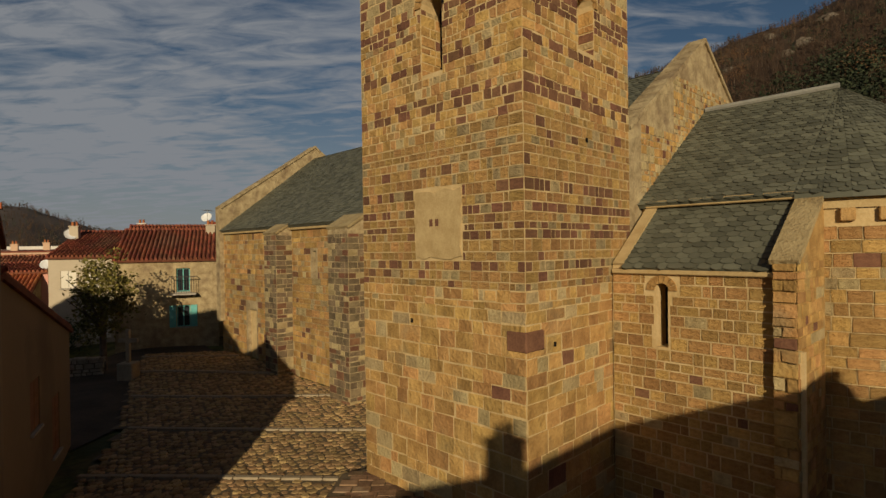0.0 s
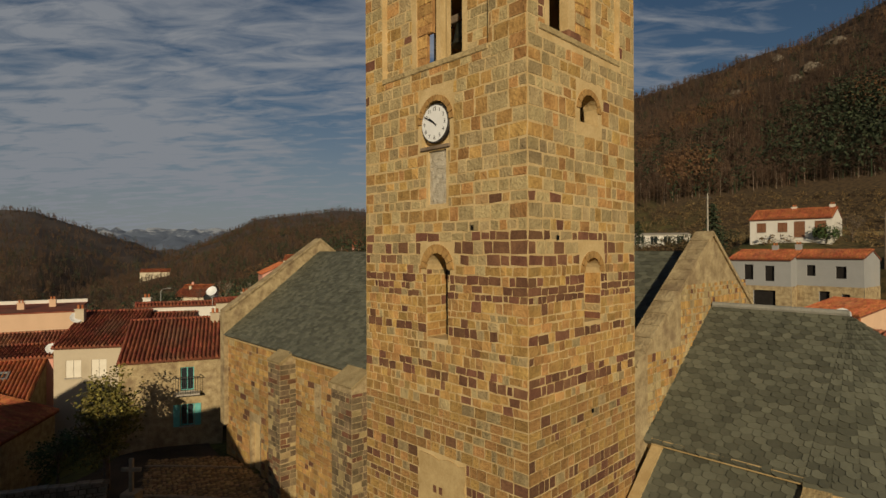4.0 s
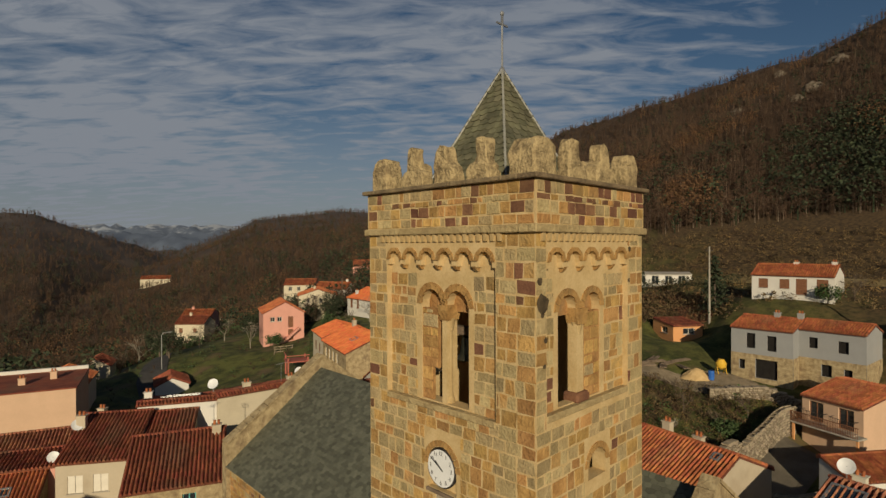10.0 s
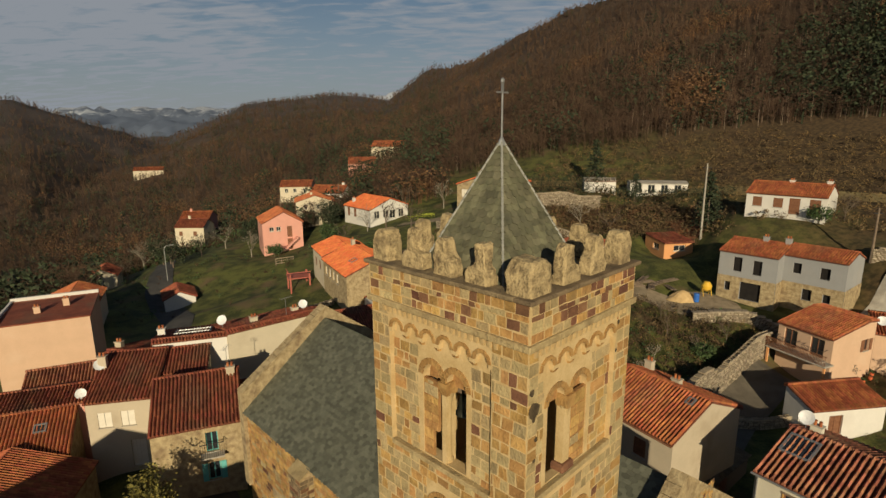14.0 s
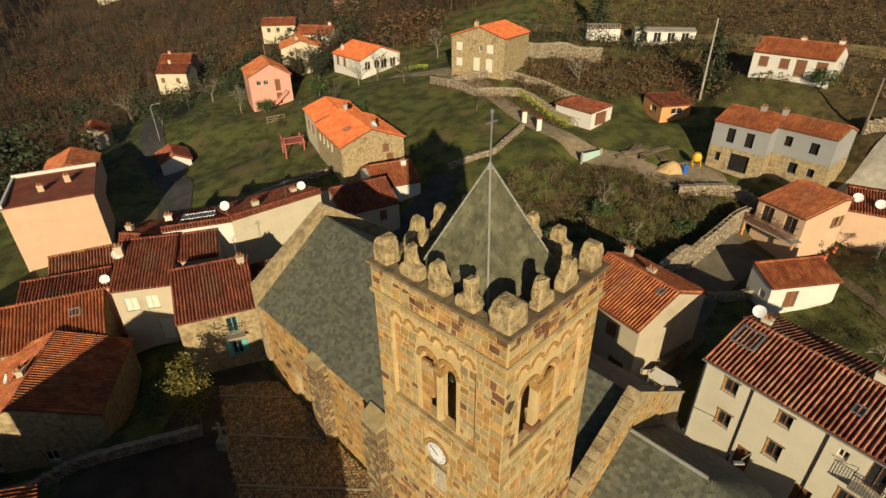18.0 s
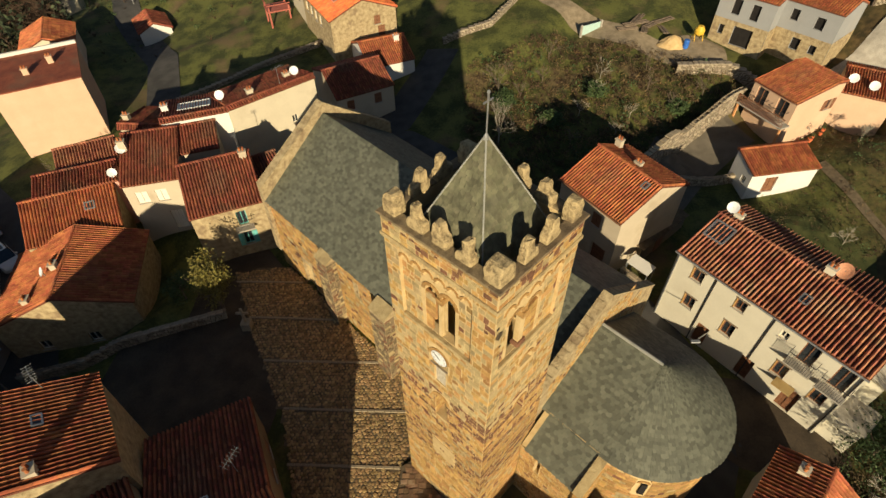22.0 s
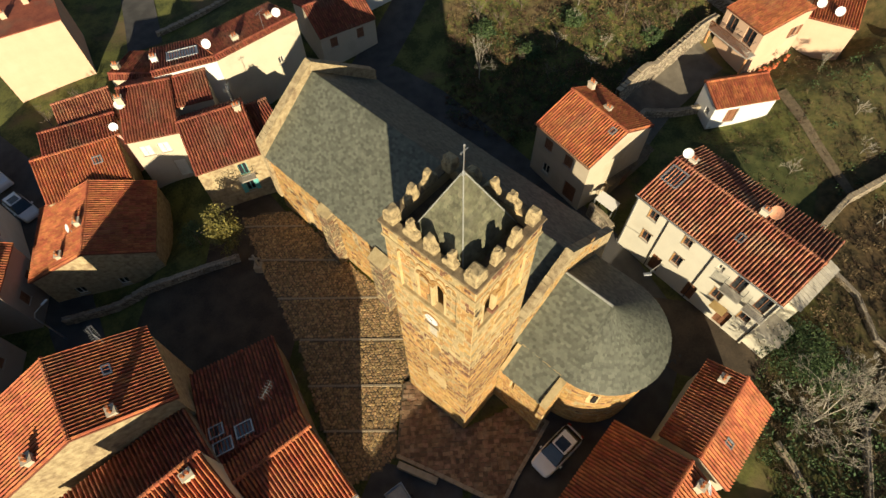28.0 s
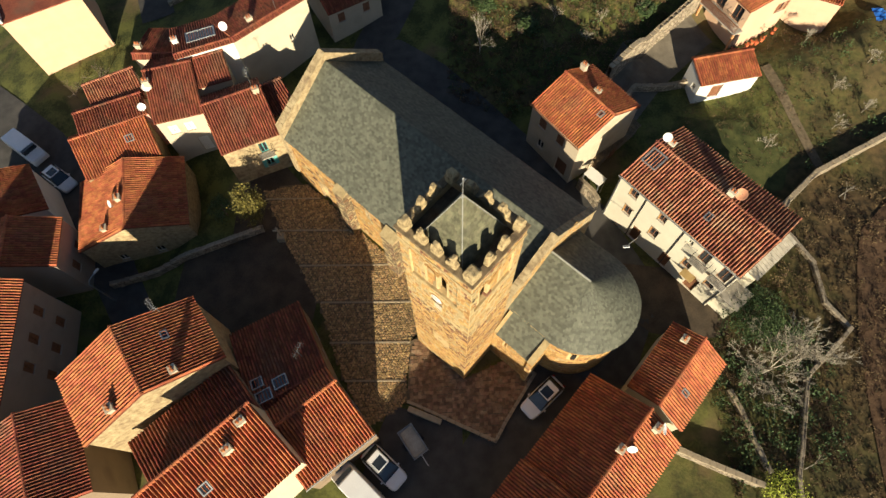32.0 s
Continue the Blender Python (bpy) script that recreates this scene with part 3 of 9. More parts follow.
    for cx, cy, ch in chimneys:
        zr = e0 + (hr - e0) * cy / yr if cy <= yr and yr > 0 else e1 + (hr - e1) * (Ly - cy) / max(0.01, Ly - yr)
        bm = bmesh.new()
        box(bm, cx - 0.28, cx + 0.28, cy - 0.22, cy + 0.22, zr - 0.3, zr + ch)
        box(bm, cx - 0.33, cx + 0.33, cy - 0.27, cy + 0.27, zr + ch, zr + ch + 0.06)
        c = part("chimney", bm, wall if wall is not RUBBLE else BEIGE, H)
        bm = bmesh.new()
        for k in (-0.13, 0.13):
            lathe(bm, [(0.09, zr + ch + 0.05), (0.08, zr + ch + 0.3), (0.1, zr + ch + 0.34)], 8, cx + k, cy)
        part("chimney_pot", bm, TILE, c)
    return H


def roof_z(label, x, y):
    e0, e1, hr, yr, Lx, Ly = SHAPES[label]
    return e0 + (hr - e0) * y / yr if y <= yr else e1 + (hr - e1) * (Ly - y) / max(0.01, Ly - yr)


def skylight(label, x, y, w=0.8, h=1.0, wide=0.08, open_=0):
    """A roof light on the front or back slope of a house."""
    e0, e1, hr, yr, Lx, Ly = SHAPES[label]
    a = math.atan2(hr - e0, yr) if y <= yr else -math.atan2(hr - e1, Ly - yr)
    m = Matrix.Translation((x, y, roof_z(label, x, y) + 0.2)) @ Matrix.Rotation(a, 4, "X")
    bm = bmesh.new()
    for x0, x1, y0, y1 in ((-w / 2, w / 2, -h / 2, -h / 2 + wide), (-w / 2, w / 2, h / 2 - wide, h / 2), (-w / 2, -w / 2 + wide, -h / 2 + wide, h / 2 - wide), (w / 2 - wide, w / 2, -h / 2 + wide, h / 2 - wide)):
        box(bm, x0, x1, y0, y1, -0.14, 0.08)
    o = part("roof_light", bm, METAL, HOUSES[label]); o.matrix_local = m
    part("pane", boxed(-w / 2 + wide, w / 2 - wide, -h / 2 + wide, h / 2 - wide, 0.0, 0.03), GLASS, o)


def dish(label, x, y, r=0.4, az=-90, up=1.0, material=None):
    """A satellite dish on a short mast on a roof; az: the way it faces, in the house's own frame."""
    z = roof_z(label, x, y)
    bm = bmesh.new(); tube(bm, [(x, y, z), (x, y, z + up)], 0.025, 6)
    mast = part("dish_mast", bm, METAL, HOUSES[label])
    bm = bmesh.new()
    rings = [[bm.verts.new((r * k * math.cos(2 * math.pi * i / 18), r * k * math.sin(2 * math.pi * i / 18), 0.25 * r * k * k + t)) for i in range(18)] for k, t in ((0.05, 0), (0.5, 0), (1.0, 0), (0.98, -0.03), (0.5, -0.03), (0.05, -0.03))]
    for a, b in zip(rings, rings[1:]):
        for i in range(18):
            bm.faces.new((a[i], a[(i + 1) % 18], b[(i + 1) % 18], b[i]))
    o = part("satellite_dish", bm, material or PLASTIC, mast)
    o.matrix_local = Matrix.Translation((x, y, z + up)) @ Matrix.Rotation(radians(az), 4, "Z") @ Matrix.Rotation(radians(58), 4, "Y")
    bm = bmesh.new(); tube(bm, [(0, 0, 0.02), (-0.1, 0, r * 0.9)], 0.012, 5)
    part("dish_arm", bm, METAL, mast).matrix_local = o.matrix_local


def antenna(label, x, y, h=1.6, az=0):
    z = roof_z(label, x, y)
    bm = bmesh.new()
    tube(bm, [(x, y, z), (x, y, z + h)], 0.02, 6)
    c, s = math.cos(radians(az)), math.sin(radians(az))
    tube(bm, [(x - c * 0.5, y - s * 0.5, z + h - 0.05), (x + c * 0.7, y + s * 0.7, z + h - 0.05)], 0.012, 5)
    for k in range(7):
        t = -0.45 + k * 0.18
        tube(bm, [(x + c * t - s * 0.25, y + s * t + c * 0.25, z + h - 0.05), (x + c * t + s * 0.25, y + s * t - c * 0.25, z + h - 0.05)], 0.007, 4)
    part("antenna", bm, METAL, HOUSES[label], kind="stuff")


def split_slates(name, V, F, material, piece, parent, pick, limit=300):
    """Slates as pieces of their own where pick(place) holds, up to the limit; the rest joined."""
    nv, nf = 12, 5
    RV, RF, made = [], [], 0
    for i in range(len(V) // nv):
        vs = V[i * nv:(i + 1) * nv]
        fs = [tuple(k - i * nv for k in f) for f in F[i * nf:(i + 1) * nf]]
        if made < limit and pick(vs[2]):
            made += 1
            raw("slate", vs, fs, piece, parent)
        else:
            n = len(RV)
            RV += vs
            RF += [tuple(k + n for k in f) for f in fs]
    if RV:
        raw(name, RV, RF, material, parent, kind="stuff")


# ---- the church: local x runs across the nave, y along it, from the tower's outer corner ----
CH = pose(1.6, 10.7, 0, 0, 0, 43.7)
TX, TY, TZ = 4.15, 5.5, 20.1
STAND = CH @ pose(-0.22, -0.08, 0, 0, 0, 2)   # the tower stands a little proud of the nave and askew to it
TOWER = STAND @ Matrix.Diagonal((1.065, 0.93, 1, 1))


def baked(name, core, cutters, material, parent, label=""):
    """core minus the cutters, as one mesh part."""
    me = bpy.data.meshes.new("core"); core.to_mesh(me); core.free()
    a = new("core", me)
    tools = []
    for c in cutters:
        m2 = bpy.data.meshes.new("cutter"); c.to_mesh(m2); c.free()
        o = new("cutter", m2); tools.append(o)
        md = a.modifiers.new("cut", "BOOLEAN"); md.operation, md.object, md.solver = "DIFFERENCE", o, "EXACT"
    bpy.context.view_layer.update()
    done = bpy.data.meshes.new_from_object(a.evaluated_get(bpy.context.evaluated_depsgraph_get()))
    for o in (a, *tools):
        bpy.data.objects.remove(o)
    done.name = name
    done.materials.clear(); done.materials.append(material)
    ob = new(name, done); ob.parent = parent
    return tagged(ob, label=label)


def arch_cutter(face, u0, u1, z0, zs, k0, k1, n=10):
    """An arched hole from depth k0 to k1 in the south (x=0) or east (y=0) face, or through its far side."""
    r, c = (u1 - u0) / 2, (u0 + u1) / 2
    pts = [(u0, z0), (u1, z0)] + [(c + r * math.cos(math.pi * i / n), zs + r * math.sin(math.pi * i / n)) for i in range(n + 1)]
    bm = bmesh.new()
    f = (lambda u, z, k: (k, u, z)) if face == "s" else (lambda u, z, k: (u, k, z))
    a = [bm.verts.new(f(u, z, k0)) for u, z in pts]
    b = [bm.verts.new(f(u, z, k1)) for u, z in pts]
    m = len(pts)
    bm.faces.new(a); bm.faces.new(b[::-1])
    for i in range(m):
        bm.faces.new((a[(i + 1) % m], a[i], b[i], b[(i + 1) % m]))
    bmesh.ops.recalc_face_normals(bm, faces=bm.faces)
    return bm


TW = thing("bell_tower", "tall square ochre sandstone bell tower with battlements and slate spire", "tower", TOWER)
core = boxed(0, TX, 0, TY, -0.6, TZ)
cut = [boxed(0.45, TX - 0.62, 0.36, TY - 0.62, 14.5, 19.9)]
S_PANEL, E_PANEL = (1.05, 4.75, 16.15, 19.28), (0.34, 3.45, 16.4, 19.28)
S_TWIN, E_TWIN = ((2.33, 0.36), (3.20, 0.36)), ((1.20, 0.33), (2.12, 0.33))
for face, (u0, u1, z0, z1), n in (("s", S_PANEL, 6), ("e", E_PANEL, 5)):
    cut.append(boxed(-0.5, 0.13, u0, u1, z0, z1) if face == "s" else boxed(u0, u1, -0.5, 0.13, z0, z1))
    w = (u1 - u0) / n
    for i in range(n):
        cut.append(arch_cutter(face, u0 + i * w + 0.10, u0 + (i + 1) * w - 0.10, z1 - 0.1, z1 + 0.12, -0.5, 0.13))
for face, twin, depth in (("s", S_TWIN, 1.1), ("e", E_TWIN, 1.1)):
    for c, r in twin:
        cut.append(arch_cutter(face, c - r, c + r, 16.2 if face == "s" else 16.45, 18.38, -0.3, depth))
cut.append(arch_cutter("s", 2.33, 3.20, 16.2, 18.38, TX - 1.1, TX + 0.3))
cut.append(arch_cutter("e", 1.3, 2.3, 16.3, 18.38, TY - 1.1, TY + 0.3))
cut.append(arch_cutter("s", 2.32, 3.05, 9.95, 11.5, -0.5, 0.62))
cut.append(boxed(-0.5, 0.10, 2.36, 2.98, 12.96, 14.16))
cut.append(arch_cutter("s", 2.24, 3.20, 14.28, 14.80, -0.5, 0.13))
cut.append(arch_cutter("e", 1.78, 2.48, 14.7, 14.98, -0.5, 0.36))
cut.append(arch_cutter("e", 1.92, 2.58, 10.35, 11.42, -0.5, 0.46))
TOWER_CORE = baked("masonry_core", core, cut, MORTAR, TW)

# parapet: string course, band, ledge and worn merlons
bm = bmesh.new()
box(bm, -0.10, TX + 0.10, -0.10, TY + 0.10, 19.98, 20.14, 0.02)
part("string_course", bm, STONE_GREY, TW)
bm = bmesh.new()
for x0, x1, y0, y1 in ((-0.14, TX + 0.14, -0.14, 0.36), (-0.14, TX + 0.14, TY - 0.36, TY + 0.14), (-0.14, 0.36, 0.362, TY - 0.362), (TX - 0.36, TX + 0.14, 0.362, TY - 0.362)):
    box(bm, x0, x1, y0, y1, 21.0, 21.10, 0.02)
part("parapet_ledge", bm, DARKSTONE, TW)
bm = bmesh.new()
for x0, x1, y0, y1 in ((-0.03, TX + 0.03, -0.03, 0.33), (-0.03, TX + 0.03, TY - 0.33, TY + 0.03), (-0.03, 0.33, 0.33, TY - 0.33), (TX - 0.33, TX + 0.03, 0.33, TY - 0.33)):
    box(bm, x0, x1, y0, y1, 20.13, 21.02)
part("parapet", bm, MORTAR, TW)
part("parapet_walk", boxed(0.33, TX - 0.33, 0.33, TY - 0.33, 20.0, 20.3), DARKSTONE, TW)


def merlon(u, v, along, w, d, h, knob, shift, seed):
    """A worn rubble merlon, wide below and stepped to a knob (knob: its share of the width; 0 for a plain rounded block)."""
    rng = random.Random(seed)
    bm = bmesh.new()
    k1 = knob or 0.74
    step = rng.uniform(0.4, 0.5) if knob else 0.72
    prof = [(-0.03, 1.0, 0.0), (0.2, 1.02, 0.0), (step - 0.16, 0.98, 0.0), (step - 0.04, 0.9, 0.15), (step + 0.03, k1 + 0.12, 0.7), (step + 0.12, k1, 1.0), (0.86, k1 * 0.95, 1.0), (0.96, k1 * 0.8, 1.0), (1.0, k1 * 0.5, 1.0)]
    rings, n = [], 18
    for t, k, s_ in prof:
        ring = []
        for a in range(n):
            th = 2 * math.pi * a / n
            cx, cy = math.copysign(abs(math.cos(th)) ** 0.24, math.cos(th)), math.copysign(abs(math.sin(th)) ** 0.24, math.sin(th))
            p = Vector((cx * w / 2 * k + shift * s_ * w, cy * d / 2 * (0.72 + 0.28 * k), h * t))
            q = 0.055 * noise.noise(p * 4.5 + Vector((seed, 0, 0))) + 0.03 * noise.noise(p * 11 + Vector((0, seed, 0)))
            p += Vector((cx, cy, 0)).normalized() * q * (0.3 if t < 0 else 1.0)
            p.z += 0.07 * noise.noise(Vector((cx * 1.2, cy * 1.2, seed + t))) * max(0, t)
            x, y = (p.x, p.y) if along == "x" else (p.y, p.x)
            ring.append(bm.verts.new((u + x, v + y, 21.09 + p.z)))
        rings.append(ring)
    for a, b in zip(rings, rings[1:]):
        for i in range(n):
            f = bm.faces.new((a[i], a[(i + 1) % n], b[(i + 1) % n], b[i]))
    bm.faces.new(rings[-1])
    bmesh.ops.recalc_face_normals(bm, faces=bm.faces)
    return bm


mer = [(0.24, 1.62, "y", 0.72, 0.36, 0.9, 0.45, -0.08, 1), (0.24, 2.72, "y", 0.7, 0.36, 0.86, 0.62, 0.16, 2), (0.24, 3.86, "y", 0.8, 0.36, 0.96, 0.4, 0.1, 3),
       (1.52, 0.24, "x", 0.68, 0.36, 0.86, 0.6, -0.12, 4), (2.56, 0.24, "x", 0.64, 0.36, 0.9, 0.55, 0.08, 5),
       (TX - 0.24, 1.5, "y", 0.8, 0.36, 0.8, 0.5, 0.1, 6), (TX - 0.24, 2.7, "y", 0.84, 0.36, 0.9, 0.45, -0.1, 7), (TX - 0.24, 3.85, "y", 0.8, 0.36, 0.7, 0, 0, 8),
       (1.5, TY - 0.24, "x", 0.8, 0.36, 0.85, 0.5, 0.1, 9), (2.6, TY - 0.24, "x", 0.8, 0.36, 0.9, 0.45, -0.1, 10),
       (0.36, 0.36, "x", 0.74, 0.74, 0.74, 0, 0, 11), (TX - 0.34, 0.3, "x", 0.58, 0.5, 0.8, 0, 0, 12), (0.3, TY - 0.36, "y", 0.66, 0.52, 0.8, 0, 0, 13), (TX - 0.36, TY - 0.36, "x", 0.62, 0.62, 0.76, 0, 0, 14)]
for row in mer:
    part("merlon", merlon(*row), WORN, TW)

# spire
SX, SY, SB, ST, SH = 2.06, 2.75, 20.31, 24.1, 1.72
bm = bmesh.new()
base = [(SX - SH, SY - SH), (SX + SH, SY - SH), (SX + SH, SY + SH), (SX - SH, SY + SH)]
vs = [bm.verts.new((x, y, SB)) for x, y in base]; ap = bm.verts.new((SX, SY, ST))
for i in range(4):
    bm.faces.new((vs[i], vs[(i + 1) % 4], ap))
bm.faces.new(vs[::-1])
spire = part("spire", bm, SLATE, TW)
V, F = [], []
for i in range(4):
    a, b = base[i], base[(i + 1) % 4]
    v, f = slate_rows((*a, SB), (*b, SB), (SX, SY, ST), (SX, SY, ST), 0.26, 0.17, seed=300 + i)
    F += [tuple(k + len(V) for k in ff) for ff in f]; V += v
split_slates("slating", V, F, SLATE_SPIRE, SLATE_SPIRE_PIECE, spire, lambda p: p.x + p.y < SX + SY)
for x, y in base:
    bm = bmesh.new(); tube(bm, [(x, y, SB + 0.02), (SX, SY, ST + 0.05)], 0.032, 6)
    part("hip_flashing", bm, LEAD, spire)
bm = bmesh.new(); lathe(bm, [(0.10, ST - 0.12), (0.07, ST + 0.02), (0.025, ST + 0.1), (0.025, ST + 1.35), (0.05, ST + 1.38), (0.05, ST + 1.44), (0.01, ST + 1.48)], 8, SX, SY)
cr = part("finial_cross", bm, METAL, spire)
bm = bmesh.new(); box(bm, SX - 0.2, SX + 0.2, SY - 0.02, SY + 0.02, ST + 1.12, ST + 1.16); box(bm, SX - 0.03, SX + 0.03, SY - 0.02, SY + 0.02, ST + 1.16, ST + 1.36)
part("cross_arm", bm, METAL, cr)

# columns of the twin windows
def column(x, y, zb, along):
    bm = bmesh.new()
    lathe(bm, [(0.13, zb), (0.13, zb + 0.08), (0.10, zb + 0.14), (0.09, zb + 0.2), (0.085, 17.8), (0.10, 17.84), (0.10, 17.88), (0.15, 18.1)], 14, x, y)
    col = part("column", bm, PATCH, TW, "pale stone column with a carved capital")
    bm = bmesh.new()
    dx, dy = (0.22, 0.15) if along == "x" else (0.15, 0.2)
    v = [bm.verts.new((x + sx * (0.13 if along == "y" else 0.17), y + sy * (0.13 if along == "x" else 0.17), 18.06)) for sx, sy in ((-1, -1), (1, -1), (1, 1), (-1, 1))]
    w = [bm.verts.new((x + sx * dx, y + sy * dy, 18.3)) for sx, sy in ((-1, -1), (1, -1), (1, 1), (-1, 1))]
    t = [bm.verts.new((x + sx * dx, y + sy * dy, 18.4)) for sx, sy in ((-1, -1), (1, -1), (1, 1), (-1, 1))]
    for i in range(4):
        j = (i + 1) % 4
        bm.faces.new((v[i], v[j], w[j], w[i])); bm.faces.new((w[i], w[j], t[j], t[i]))
    bm.faces.new(t); bm.faces.new(v[::-1])
    part("capital", bm, STONE, col)


column(0.28, 2.765, 16.2, "x")
column(1.66, 0.22, 16.45, "y")
part("column_plinth", boxed(1.42, 1.9, 0.02, 0.44, 16.4, 16.62, 0.05), STONE_RED, TW)

# clock on the south face
bm = bmesh.new()
face_m = Matrix.Translation((0.045, 2.56, 14.78)) @ Matrix.Rotation(radians(-90), 4, "Y") @ Matrix.Rotation(radians(-90), 4, "Z")
CLOCK = thing("tower_clock", "round white enamel clock face with black hands on the tower wall", "clock", STAND @ face_m)
lathe(bm, [(0.44, -0.05), (0.45, 0.02), (0.43, 0.045), (0.41, 0.045)], 40); part("rim", bm, IRON, CLOCK)
bm = bmesh.new(); lathe(bm, [(0.41, 0.0), (0.41, 0.05)], 40); part("dial", bm, ENAMEL, CLOCK)
for i in range(12):
    cu = bpy.data.curves.new("numeral", "FONT"); cu.body = str(i if i else 12); cu.size, cu.align_x, cu.align_y, cu.extrude = 0.125, "CENTER", "CENTER", 0.002
    o = new("numeral", cu); o.parent = CLOCK
    a = math.pi / 2 - i * math.pi / 6
    o.matrix_local = Matrix.Translation((0.325 * math.cos(a), 0.325 * math.sin(a), 0.053)); cu.materials.append(BLACK)
for ang_, ln, wd in ((150 - 8, 0.22, 0.035), (150, 0.37, 0.022)):
    bm = bmesh.new(); box(bm, -0.08, ln, -wd / 2, wd / 2, 0.056, 0.062)
    o = part("clock_hand", bm, BLACK, CLOCK); o.matrix_local = Matrix.Rotation(radians(ang_), 4, "Z")

# the bell behind the twin window, on its beam
BELL = thing("church_bell", "small dark bronze bell hung from a wooden beam", "bell", STAND @ pose(1.3, 2.93, 0))
bm = bmesh.new(); lathe(bm, [(0.06, 17.55), (0.14, 17.5), (0.17, 17.3), (0.20, 17.1), (0.28, 16.98), (0.27, 16.96)], 18); part("bell_body", bm, BRONZE, BELL)
part("beam", boxed(-0.12, 0.12, -1.7, 1.0, 17.55, 17.75, 0.02), WOOD_OLD, BELL)

# ---- nave ----
NX0, NX1, NY0, NY1, NE, NR, NXR = 3.65, 15.4, 0.5, 25.0, 7.25, 11.75, 9.5
NAVE = thing("church_nave", "long ochre stone church nave with a grey slate roof", "church", CH)
bm = bmesh.new()
wall_sheet(bm, (NX0, NY1), (0, -1), NY1 - NY0, -1.5, NE, [(NY1 - 21.6, NY1 - 20.5, 0.2, 2.9), (NY1 - 14.75, NY1 - 14.45, 5.0, 5.95)], depth=0.6)
wall_sheet(bm, (NX1, NY0), (0, 1), NY1 - NY0, -1.5, NE, [])
wall_sheet(bm, (NX1, NY1), (-1, 0), NX1 - NX0, -1.5, NE, [], top=[(0, NE), (NX1 - NX0, NE), (NX1 - NXR, NR)])
wall_sheet(bm, (NX0, NY0), (1, 0), NX1 - NX0, -1.5, NE, [], top=[(0, NE), (NX1 - NX0, NE), (NXR - NX0, NR)])
part("wall", bm, RUBBLE, NAVE)
part("door_leaf", boxed(NX0 + 0.45, NX0 + 0.55, 20.5, 21.6, 0.2, 2.9), WOOD_OLD, NAVE)
part("opening", boxed(NX0 + 0.5, NX0 + 0.6, 14.45, 14.75, 5.0, 5.95), DARK, NAVE)
bm = bmesh.new()
k = 0.25 * (NR - NE) / (NXR - NX0)
NS = ((NX0 - 0.25, NY1 - 0.3, NE - k + 0.1), (NX0 - 0.25, NY0 + 0.3, NE - k + 0.1), (NXR, NY0 + 0.3, NR + 0.1), (NXR, NY1 - 0.3, NR + 0.1))
NN = ((NX1 + 0.25, NY0 + 0.3, NE - k + 0.1), (NX1 + 0.25, NY1 - 0.3, NE - k + 0.1), (NXR, NY1 - 0.3, NR + 0.1), (NXR, NY0 + 0.3, NR + 0.1))
slab(bm, *NS, t=0.15); slab(bm, *NN, t=0.15)
nroof = part("roof", bm, SLATE, NAVE)
V, F = [], []
for i, q in enumerate((NS, NN)):
    v, f = slate_rows(*q, 0.28, 0.18, seed=400 + i)
    F += [tuple(kk + len(V) for kk in ff) for ff in f]; V += v
split_slates("slating", V, F, SLATE, SLATE_PIECE, nroof, lambda p: p.x < 7.5 and p.y < 14)
part("cornice", boxed(NX0 - 0.14, NX0, NY0, NY1, NE - 0.32, NE - 0.08, 0.02), PATCH, NAVE)


def gable_parapet(y0, y1, pts):
    """A raised gable wall whose top follows pts (x, z), with a coping."""
    bm = bmesh.new()
    prof = [(pts[0][0], 2.0), (pts[-1][0], 2.0)] + pts[::-1]
    a = [bm.verts.new((x, y0, z)) for x, z in prof]; b = [bm.verts.new((x, y1, z)) for x, z in prof]
    n = len(prof)
    bm.faces.new(a); bm.faces.new(b[::-1])
    for i in range(n):
        bm.faces.new((a[(i + 1) % n], a[i], b[i], b[(i + 1) % n]))
    g = part("gable_wall", bm, RUBBLE, NAVE)
    for (xa, za), (xb, zb) in zip(pts, pts[1:]):
        n = max(1, round(math.hypot(xb - xa, zb - za) / 0.5))
        for i in range(n):
            t0, t1 = i / n, (i + 1) / n - 0.004
            p, q = (xa + (xb - xa) * t0, za + (zb - za) * t0), (xa + (xb - xa) * t1, za + (zb - za) * t1)
            bm = bmesh.new(); slab(bm, (p[0], y0 - 0.07, p[1] + 0.1), (q[0], y0 - 0.07, q[1] + 0.1), (q[0], y1 + 0.07, q[1] + 0.1), (p[0], y1 + 0.07, p[1] + 0.1), 0.11)
            part("coping_stone", bm, RUBBLE, g)


gable_parapet(24.65, 25.25, [(3.4, 8.4), (9.6, 12.62), (15.6, 8.2)])
gable_parapet(0.15, 0.58, [(4.3, 8.95), (9.25, 12.4), (15.4, 8.1)])


